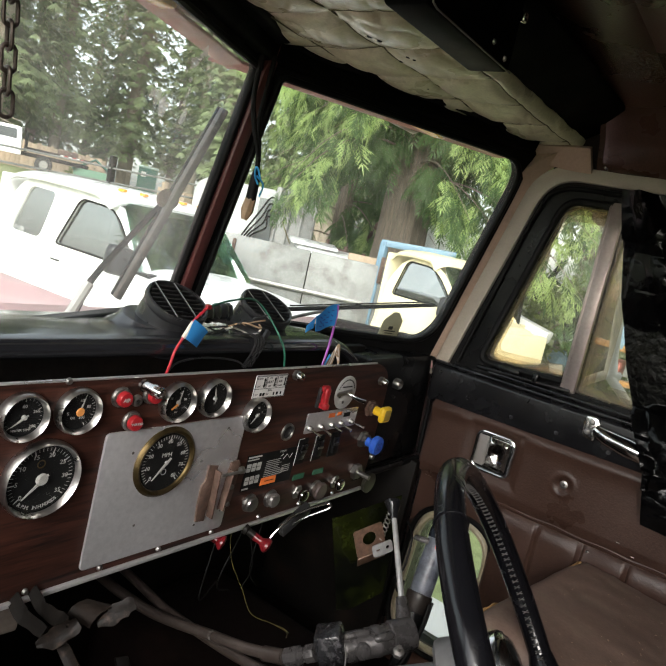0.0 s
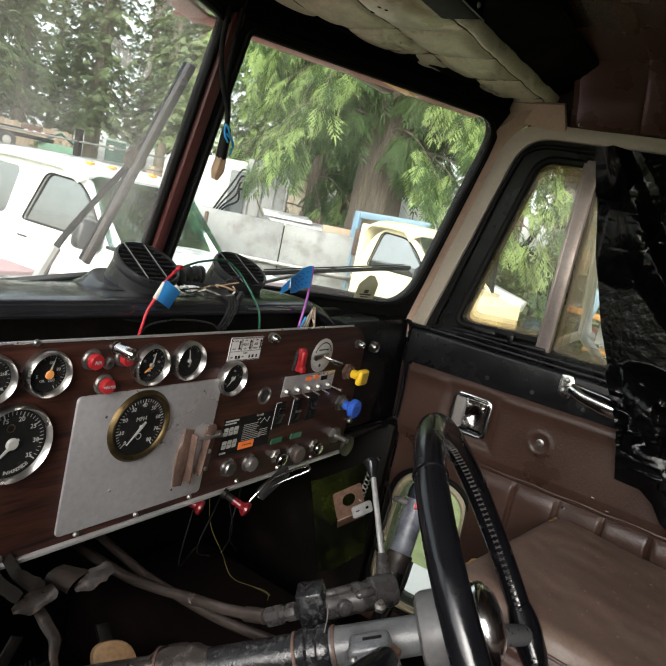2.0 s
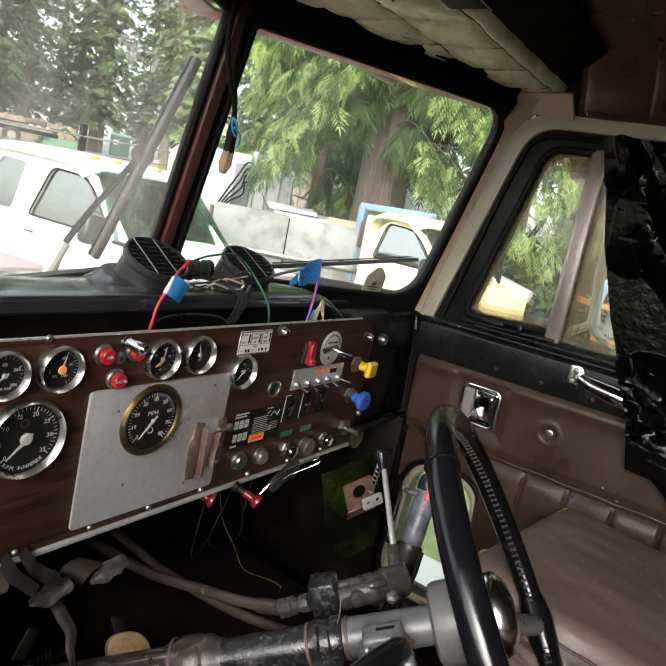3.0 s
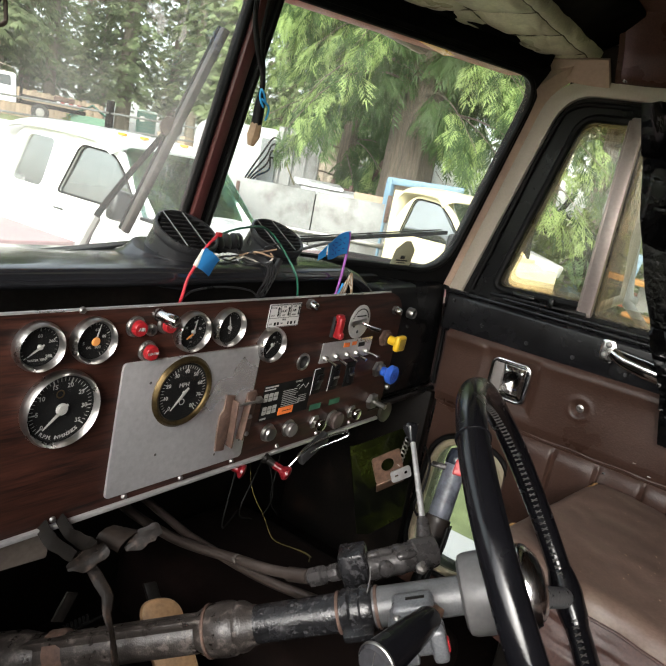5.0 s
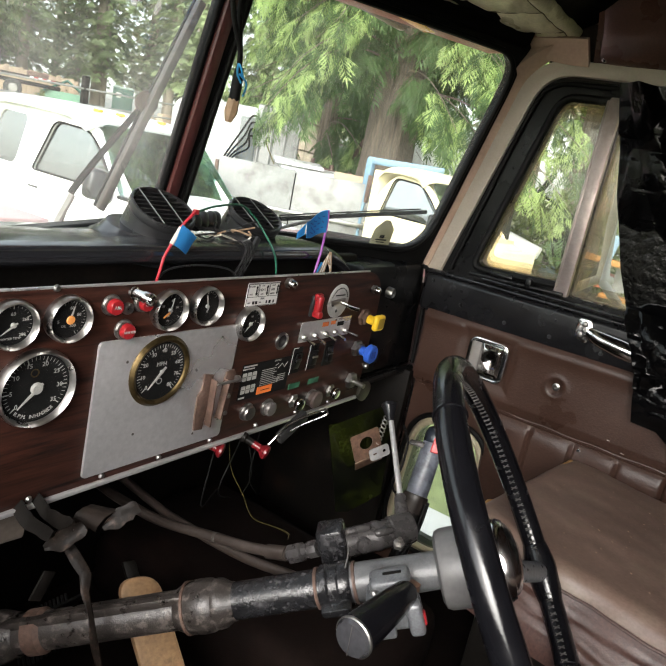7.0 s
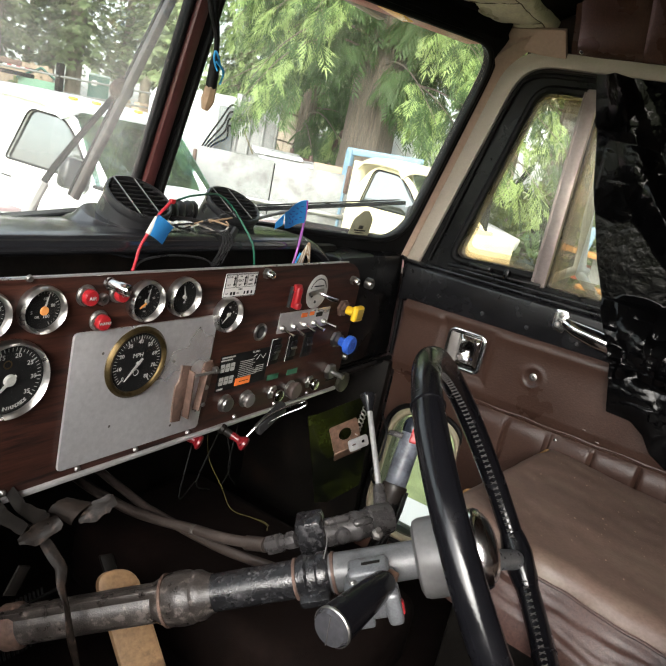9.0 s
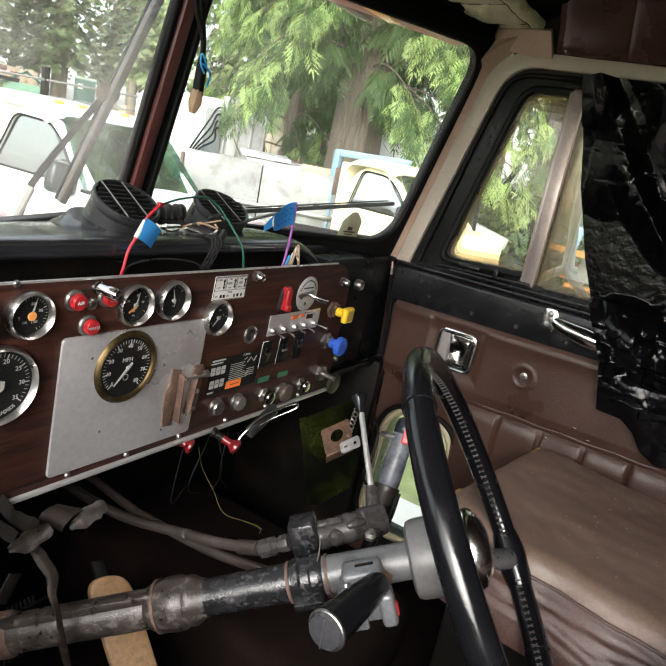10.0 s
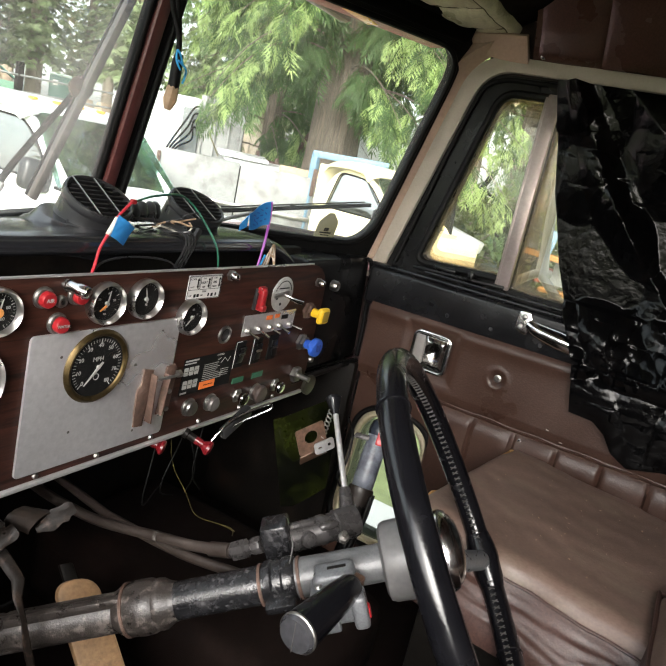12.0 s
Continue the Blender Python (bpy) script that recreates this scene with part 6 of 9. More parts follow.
def signal_switch():
    s = thing("turn_signal_switch", T(0.175, -0.385, 0.79), "grey turn signal switch box with a black handle", "turn signal switch")
    ex = COL_DIR
    ey = (Vector((0, 0, 1)) - ex * ex.z).normalized()
    m = face_pose((0.182, -0.378, 0.793), ex, ey)          # x up the column, y up, z away from the camera side
    m = m @ T(-0.006, -0.022, 0.022)
    part("housing", Build().box(0.054, 0.034, 0.044, m @ T(0.0, 0.002, -0.004), 0.006, 3), CAST_GREY, s, "grey cast housing", world=True)
    part("saddle", Build().box(0.044, 0.02, 0.03, m @ T(0.0, 0.018, -0.02), 0.006, 3), CAST_GREY, s, "cast saddle on the tube", world=True)
    part("cover", Build().box(0.03, 0.036, 0.008, m @ T(-0.0145, 0.0, 0.02), 0.003, 3), CAST_GREY, s, "grey cover plate", world=True)
    part("cover", Build().box(0.016, 0.038, 0.026, m @ T(0.022, -0.001, 0.012), 0.005, 3), CAST_GREY, s, "grey cover plate", world=True)
    part("cover_lip", Build().box(0.016, 0.012, 0.008, m @ T(0.0065, 0.0125, 0.02), 0.003), CAST_GREY, s, world=True)
    part("cover_screw", Build().lathe([(0, 0.003), (0.003, 0.0028), (0.0045, 0)], m @ T(-0.017, 0.019, -0.004) @ Matrix.Rotation(radians(-90), 4, "X"), 12), STEEL, s, world=True)
    part("name_bar", Build().box(0.02, 0.0012, 0.004, m @ T(0.004, 0.0285, -0.02), 0.0004), DARK_STEEL, s, world=True)
    a, e = Vector((0.162, -0.402, 0.797)), Vector((0.069, -0.397, 0.790))
    part("contact", Build().box(0.012, 0.012, 0.024, along(Vector((0.168, -0.403, 0.797)), e), 0.002), TAN_STEEL, s, "bare brass contact", world=True)
    L = (e - a).length
    h = part("handle", Build().lathe([(0, -0.004), (0.011, -0.004), (0.0135, 0.002), (0.0165, L * 0.35), (0.019, L * 0.8), (0.0195, L * 0.93)], along(a, e), 30), LEATHER, s, "fat glossy black handle", world=True)
    part("lens", Build().lathe([(0.0195, L * 0.93), (0.0188, L * 0.97), (0.0165, L + 0.0005), (0, L + 0.002)], along(a, e), 30), surf("grey_clear_lens", (0.05, 0.05, 0.055), 0.1, 0.3, var=0.3, scale=60, bump=0.1), h, "grey end lens", world=True)
    part("lens_ring", Build().lathe([(0.0193, L * 0.925), (0.0202, L * 0.93), (0.0202, L * 0.955), (0.019, L * 0.965)], along(a, e), 30), STEEL, h, "thin bright ring", world=True)
    part("lens_rib", Build().box(0.0006, 0.033, 0.0012, along(a, e) @ T(0, 0, L + 0.0018)), THREAD, h, "moulding line across the lens", world=True)
    part("red_lens", Build().box(0.005, 0.014, 0.01, m @ T(0.0295, -0.008, 0.01), 0.002), RED_PLASTIC, s, "small red lens", world=True)
    part("ground_wire", Build().tube([(0.196, -0.305, 0.795), (0.188, -0.315, 0.785), (0.178, -0.32, 0.76), (0.172, -0.32, 0.748)], 0.0008, 6, 4), THREAD, s, "thin bare wire", world=True)


def under_dash():
    for k, (pts, r) in enumerate(((((0.237, -0.226, 0.714), (0.235, -0.205, 0.703), (0.237, -0.142, 0.678), (0.238, -0.083, 0.661), (0.228, 0.014, 0.641), (0.219, 0.072, 0.641), (0.211, 0.146, 0.648), (0.2, 0.34, 0.68)), 0.0074),
                                   (((0.215, -0.262, 0.70), (0.224, -0.224, 0.687), (0.232, -0.15, 0.665), (0.24, -0.079, 0.651), (0.248, 0.008, 0.64), (0.255, 0.064, 0.636), (0.262, 0.34, 0.66)), 0.0066))):
        h = solid("air_hose", Build().tube(pts, r, 14, 5), HOSE, "dusty grey-brown rubber air hose under the dash", "hose", group="air hoses")
        if k == 0:
            part("tape_band", Build().tube([(0.2378, -0.0855, 0.6618), (0.2382, -0.0795, 0.6601)], r + 0.0004, 14, 1), surf("scuffed_tape", (0.04, 0.034, 0.03), 0.6, var=0.3, scale=90, bump=0.2, dirt=(0.2, 0.19, 0.18), dirt_amount=0.45, dirt_scale=140), h, "scuffed pale tape mark", world=True)
            part("sleeve", Build().tube([(0.235, -0.206, 0.7035), (0.2358, -0.175, 0.690)], r + 0.0022, 14, 1), HOSE, h, "crimped sleeve", world=True)
    # pedal
    p = thing("pedal", T(0.2, 0.0, 0.5), "worn tan rubber accelerator pedal", "pedal")
    out = rpoly([(-0.031, -0.12), (0.031, -0.12), (0.031, 0.055), (-0.031, 0.055)], [0.008, 0.008, 0.03, 0.03], 6)
    mm = face_pose((0.2, -0.005, 0.506), (0.9, -0.42, 0.0), Vector((0.05, 0.62, 0.72)).normalized())
    part("pad", Build().plate(out, 0.014, mm, 0.004), TAN_RUBBER, p, "tan rubber pad", world=True)
    part("arm", Build().box(0.02, 0.2, 0.012, mm @ T(0, -0.02, -0.012), 0.003), DARK_STEEL, p, world=True)
    # torn bracket strips left of the column
    s = thing("torn_bracket", T(0.03, -0.02, 0.75), "torn greasy sheet-metal bracket hanging below the dash", "bracket")
    bare = surf("greasy_bare_sheet", (0.006, 0.0045, 0.0036), 0.5, 0.0, spec=0.1, var=0.6, scale=60, bump=0.5, dirt=(0.065, 0.043, 0.033), dirt_amount=0.28, dirt_scale=90, dirt_edge=0.2)
    def strip(pts, widths, ragged, seed, turn=0.0, cup=0.0):
        """A flat torn strip along pts, broad side to the driver's door."""
        pts = [Vector(p) for p in pts]
        side_to = Vector((-0.62, -0.78, 0.5))
        def at(u, v):
            f = u * (len(pts) - 1)
            k = min(int(f), len(pts) - 2)
            p, d = pts[k].lerp(pts[k + 1], f - k), (pts[k + 1] - pts[k]).normalized()
            w = widths[k] + (widths[k + 1] - widths[k]) * (f - k)
            across = (Matrix.Rotation(turn * u, 3, d) @ d.cross(side_to)).normalized()
            s = v * 2 - 1
            rag = 1 + ragged * noise.noise(Vector((u * 5, s * 1.2, seed)))
            return p + across * w * s * rag + side_to * (cup * w * s * s + 0.001 * noise.noise(Vector((u * 3, v * 2, seed + 5))))
        return Build().grid(at, 26, 6, thick=0.0016)
    def torn(u, v):
        a = radians(170 - 150 * u)
        k = 0.75 + 0.25 * v
        return (0.042 + 0.022 * math.cos(a) * k + 0.016 * v, -0.045 - 0.03 * v - 0.004 * u, 0.748 + 0.021 * math.sin(a) * k - 0.004 * v + 0.002 * noise.noise(Vector((u * 7, v * 5, 4))))
    part("curled_lip", Build().grid(torn, 20, 8, thick=0.0015), DARK_STEEL, s, "curled dark metal lip", world=True)
    part("torn_tab", strip([(0.046, -0.074, 0.748), (0.058, -0.08, 0.756), (0.07, -0.085, 0.766), (0.08, -0.09, 0.772)], [0.003, 0.009, 0.0095, 0.006], 0.4, 1.0), bare, s, "pale torn tab", world=True)
    part("hook", strip([(0.012, 0.03, 0.768), (0.01, -0.02, 0.752), (0.008, -0.058, 0.759), (0.004, -0.075, 0.763)], [0.006, 0.007, 0.009, 0.01], 0.3, 2.0, 0.3), DARK_STEEL, s, "greasy torn bracket arm", world=True)
    part("hook_flat", strip([(0.014, -0.082, 0.768), (0.004, -0.079, 0.76), (-0.01, -0.074, 0.753), (-0.024, -0.069, 0.748)], [0.006, 0.011, 0.0105, 0.003], 0.4, 3.0, 0.0, 0.25), bare, s, "worn bare flat", world=True)
    part("inner_strip", strip([(-0.012, 0.03, 0.765), (-0.012, -0.02, 0.75), (-0.01, -0.06, 0.752)], [0.008, 0.008, 0.006], 0.3, 4.0), DARK_STEEL, s, "dark inner strip", world=True)
    part("tab", Build().box(0.016, 0.003, 0.034, T(-0.022, -0.069, 0.70) @ Matrix.Rotation(radians(28), 4, "Y"), 0.001), DARK_STEEL, s, "short steel tab", world=True)
    part("strap", strip([(0.006, -0.045, 0.745), (0.017, -0.062, 0.723), (0.022, -0.083, 0.704), (0.016, -0.094, 0.687), (0.013, -0.11, 0.67), (0.006, -0.133, 0.644), (0.01, -0.15, 0.6)], [0.003, 0.007, 0.0085, 0.005, 0.004, 0.006, 0.004], 0.35, 6.0, 1.0, 0.2), bare, s, "twisted torn steel strap", world=True)
    solid("kick_panel", Build().box(0.21, 0.01, 0.1, T(-0.078, 0.045, 0.743) @ Matrix.Rotation(radians(5), 4, "Y"), 0.003), surf("dull_grey_board", (0.17, 0.14, 0.115), 0.8, var=0.2, bump=0.2), "grey-brown board below the instrument panel", "panel")
    rp = thing("ribbed_pedal", T(0.06, 0.04, 0.5), "black ribbed rubber brake pedal pad", "pedal")
    part("pad", Build().box(0.1, 0.004, 0.09, T(0.06, 0.045, 0.53) @ Matrix.Rotation(radians(27), 4, "X"), 0.001), RUBBER, rp, world=True)
    for k in range(14):
        part("rib", Build().tube([(0.02 + 0.006 * k, 0.05, 0.56), (0.02 + 0.006 * k, 0.02, 0.5)], 0.0018, 6, 1), RUBBER, rp, world=True)
    b = Build().box(0.03, 0.05, 0.05, T(0.19, 0.1, 0.73), 0.008, 3)
    b.tube([(0.12, 0.1, 0.745), (0.19, 0.1, 0.73), (0.3, 0.12, 0.74)], 0.016, 10, 3)
    solid("column_bracket", b, RUST, "rusty bracket under the dash", "bracket")
    # red pull knobs
    for a, e in (((0.345, -0.012, 0.762), (0.363, -0.053, 0.744)), ((0.30, 0.03, 0.748), (0.317, -0.002, 0.738))):
        k = thing("cable_pull", along(a, e), "red pull knob on a cable under the dash", "pull knob", "red pull knobs")
        L = length(a, e)
        part("ferrule", Build().lathe([(0, 0), (0.008, 0), (0.008, 0.006), (0.006, 0.008), (0.006, L * 0.5), (0, L * 0.5)], None, 16), DARK_STEEL, k, "steel ferrule")
        part("grip", Build().lathe([(0, L * 0.4), (0.0065, L * 0.42), (0.006, L * 0.7), (0.0115, L * 0.86), (0.0115, L * 0.95), (0.008, L), (0, L + 0.001)], None, 24), DARK_RED, k, "dark red plastic grip")
    l = thing("bonnet_lever", T(0.42, -0.04, 0.77), "chrome wire lever frame below the dash edge", "lever")
    b = Build().tube([(0.392, -0.03, 0.742), (0.405, -0.035, 0.758), (0.425, -0.04, 0.774), (0.45, -0.055, 0.79), (0.475, -0.072, 0.803)], 0.0024, 10, 4)
    part("rod", b, CHROME, l, world=True)
    b = Build().tube([(0.41, -0.032, 0.745), (0.44, -0.045, 0.768), (0.476, -0.073, 0.793), (0.475, -0.072, 0.803)], 0.002, 10, 4)
    part("rod", b, CHROME, l, world=True)
    part("slide", Build().box(0.07, 0.012, 0.02, T(0.44, -0.035, 0.765) @ Matrix.Rotation(radians(-25), 4, "Y"), 0.003), BLACK_PLASTIC, l, world=True)
    rng = random.Random(9)
    for k in range(4):
        x = 0.33 + 0.04 * k + 0.02 * rng.random()
        pts = [(x, 0.05, 0.8), (x + 0.02 * rng.uniform(-1, 1), 0.03, 0.74), (x + 0.04 * rng.uniform(-1, 1), 0.02, 0.68 - 0.05 * rng.random()), (x + 0.05, 0.06, 0.62 - 0.05 * rng.random())]
        solid("wire", Build().tube(pts, 0.0013, 6, 5), RUBBER, "loose dark wire hanging under the dash", "wire", group="hanging wires")
    w = solid("wire", Build().tube([(0.385, 0.05, 0.74), (0.38, 0.03, 0.68), (0.39, 0.002, 0.636), (0.39, -0.026, 0.607), (0.408, -0.059, 0.6), (0.42, -0.081, 0.593), (0.418, -0.085, 0.585)], 0.0006, 6, 6), WIRE_YELLOW, "frayed yellow wire hanging under the dash", "wire", group="hanging wires")
    part("frayed_end", Build().tube([(0.408, -0.059, 0.6), (0.422, -0.072, 0.594), (0.425, -0.083, 0.59)], 0.0006, 5, 4), WIRE_YELLOW, w, world=True)
    # olive sheet with brackets, right of the column
    o = thing("sheet_metal_guard", T(0.57, -0.1, 0.7), "olive-green painted sheet with tan steel brackets below the dash", "panel")
    mm = face_pose((0.557, -0.098, 0.7), Vector((0.42, -0.32, 0.12)).normalized(), Vector((0.1, 0.42, 0.9)).normalized())
    part("sheet", Build().plate([(-0.0433, -0.085), (-0.0227, -0.0888), (0.0252, -0.0746), (0.0413, -0.0693), (0.0942, 0.0889), (-0.017, 0.0669), (-0.0386, 0.0652)], 0.003, mm), OLIVE, o, "glossy olive sheet", world=True)
    m2 = face_pose((0.535, -0.128, 0.747), Vector((0.5, -0.4, 0.35)).normalized(), Vector((-0.2, 0.3, 0.9)).normalized())
    part("bracket", Build().plate(rrect(0.052, 0.046, 0.004, 3), 0.003, m2, 0, holes=[[(0.012 * math.cos(TAU * k / 18), 0.011 * math.sin(TAU * k / 18) + 0.003) for k in range(18)]]), TAN_STEEL, o, "tan steel bracket with a round hole", world=True)
    part("bracket_lip", Build().box(0.052, 0.026, 0.003, m2 @ T(0, -0.034, -0.006) @ Matrix.Rotation(radians(40), 4, "X"), 0.001), TAN_STEEL, o, world=True)
    m3 = face_pose((0.541, -0.152, 0.741), Vector((0.55, -0.4, 0.33)).normalized(), Vector((-0.2, 0.3, 0.9)).normalized())
    part("clip", Build().plate(rrect(0.036, 0.02, 0.004, 3), 0.003, m3, 0, holes=[rrect(0.006, 0.006, 0.002, 3, 0.009, 0), rrect(0.007, 0.004, 0.001, 3, -0.008, 0)]), LEVER_STEEL, o, "bright steel clip", world=True)
    b = Build()
    for k in range(7):
        c = Vector((0.552 + 0.004 * k, -0.14 + 0.001 * k, 0.752 + 0.006 * k))
        b.tube([c + Vector((0.006 * math.cos(q), 0.004 * math.sin(q), 0.003 * math.sin(q))) for q in (TAU * j / 10 for j in range(10))], 0.0012, 5, 1, closed=True)
    part("spring", b, STEEL, o, "small coil spring", world=True)
    part("cable", Build().tube([(0.575, -0.17, 0.79), (0.585, -0.18, 0.76), (0.56, -0.19, 0.72), (0.548, -0.185, 0.70), (0.56, -0.19, 0.675), (0.575, -0.19, 0.69)], 0.002, 6, 5), RUBBER, o, "loose black cable", world=True)


def gear_lever():
    g = thing("gear_lever", T(0.72, -0.19, 0.3), "worn blue-grey gear knob with a red splitter button", "gear lever")
    foot, top = Vector((0.679, -0.181, 0.6255)), Vector((0.7305, -0.172, 0.745))
    m = along(foot, top)
    L = (top - foot).length
    d = (top - foot).normalized()
    part("knob", Build().lathe([(0, -0.002), (0.0185, -0.002), (0.0205, 0.002), (0.021, 0.02), (0.0208, L * 0.5), (0.0205, L * 0.78), (0.0, L * 0.78)], m, 36), KNOB_GREY, g, "worn blue-grey grip", world=True)
    part("cap", Build().lathe([(0.0205, L * 0.78), (0.0215, L * 0.8), (0.0215, L * 0.9), (0.0185, L * 0.99), (0.01, L + 0.004), (0, L + 0.005)], m, 32), surf("glossy_blue_black_plastic", (0.02, 0.025, 0.035), 0.22, var=0.3, bump=0.1), g, "glossy blue-black top cap", world=True)
    m5 = face_pose((0.7065, -0.187, 0.7225), Vector((0.371, -0.928, 0.0)).normalized(), d)
    button = part("splitter_button", Build().box(0.02, 0.03, 0.012, m5, 0.003, 3), RED_BUTTON, g, "red ribbed splitter button", world=True)
    for k in range(5):
        part("rib", Build().box(0.0018, 0.018, 0.002, m5 @ T(-0.0072 + 0.0036 * k, 0.004, 0.0065), 0.0006), RED_BUTTON, button, world=True)
    part("range_lever", Build().plate(rpoly([(-0.055, -0.004), (-0.014, -0.006), (-0.014, 0.007), (-0.05, 0.006)], 0.002, 3), 0.012, m5 @ T(0, -0.006, -0.016), 0.002), VALVE_GREY, g, "flat grey range lever", world=True)
    part("boot_collar", Build().lathe([(0.0, -0.06), (0.015, -0.06), (0.0185, -0.04), (0.0235, -0.012), (0.0245, -0.004), (0.0235, 0.001), (0.0205, 0.0015), (0.0, -0.003)], m, 32), HOSE, g, "black rubber cup under the grip", world=True)
    part("stick", Build().tube([foot - d * 0.03, foot - d * 0.14, Vector((0.60, -0.12, 0.33)), Vector((0.58, -0.1, 0.29))], [0.02, 0.014, 0.013, 0.02], 14, 4), BLACK_PAINT, g, "black gear stick", world=True)
    for dx in (0.0, 0.012):
        part("air_line", Build().tube([foot + Vector((-0.02 + dx, -0.03, 0.0)), foot + Vector((-0.045 + dx, -0.03, -0.06)), foot + Vector((-0.08 + dx, 0, -0.16)), Vector((0.57 + dx, -0.06, 0.31))], 0.0032, 8, 5), RUBBER, g, "thin air line", world=True)


# ---------------------------------------------------------------- seats
def cushion(name, x0, x1, y0, y1, z_top, thick, label, crown=0.02, seed=1.0, tilt=0.0):
    """A bench cushion: crowned top with sags, rounded shoulders, sides and piping."""
    s = thing(name, T((x0 + x1) / 2, (y0 + y1) / 2, z_top - thick), label, "seat")
    def top(u, v):
        x, y = x0 + (x1 - x0) * u, y0 + (y1 - y0) * v
        e = min(u, 1 - u) * (x1 - x0)
        f = min(v, 1 - v) * abs(y1 - y0)
        r = 0.045
        drop = 0
        for q in (e, f):
            if q < r:
                drop += r * (1 - math.sqrt(max(0, 1 - (1 - q / r) ** 2))) * 0.7
        bulge = crown * math.sin(math.pi * u) * math.sin(math.pi * min(1, v * 1.1)) ** 0.5
        lump = 0.006 * noise.noise(Vector((x * 7, y * 7, seed))) + 0.002 * noise.noise(Vector((x * 25, y * 25, seed)))
        return (x, y, z_top - crown + bulge - drop + lump - tilt * (1 - u))
    part("seat_top", Build().grid(top, 60, 60), SEAT_VINYL, s, "dusty brown vinyl top", world=True)
    ring = []
    n = 28
    for (ax, ay), (bx, by) in (((x0, y0), (x1, y0)), ((x1, y0), (x1, y1)), ((x1, y1), (x0, y1)), ((x0, y1), (x0, y0))):
        for k in range(n):
            t = k / n
            ring.append((ax + (bx - ax) * t, ay + (by - ay) * t))
    def skirt(u, v):
        k = min(int(u * len(ring)), len(ring) - 1) if u < 1 else 0
        x, y = ring[k]
        cx, cy = (x0 + x1) / 2, (y0 + y1) / 2
        out = 0.006 * math.sin(math.pi * v) + 0.004 * noise.noise(Vector((x * 14, y * 14, v * 6 + seed))) * math.sin(math.pi * v)
        d = Vector((x - cx, y - cy, 0)).normalized() * out
        return Vector((x, y, z_top - crown - 0.031 - tilt * (x1 - x) / (x1 - x0) - (thick - 0.07) * v)) + d
    part("seat_side", Build().grid(skirt, len(ring), 14), SEAT_RED, s, "oxblood vinyl side", world=True)
    part("piping", Build().tube([(x, y, z_top - crown - 0.031 - tilt * (x1 - x) / (x1 - x0) + 0.002 * noise.noise(Vector((x * 12, y * 12, 3)))) for x, y in ring], 0.0035, 8, 1, closed=True), SEAT_RED, s, world=True)
    return s


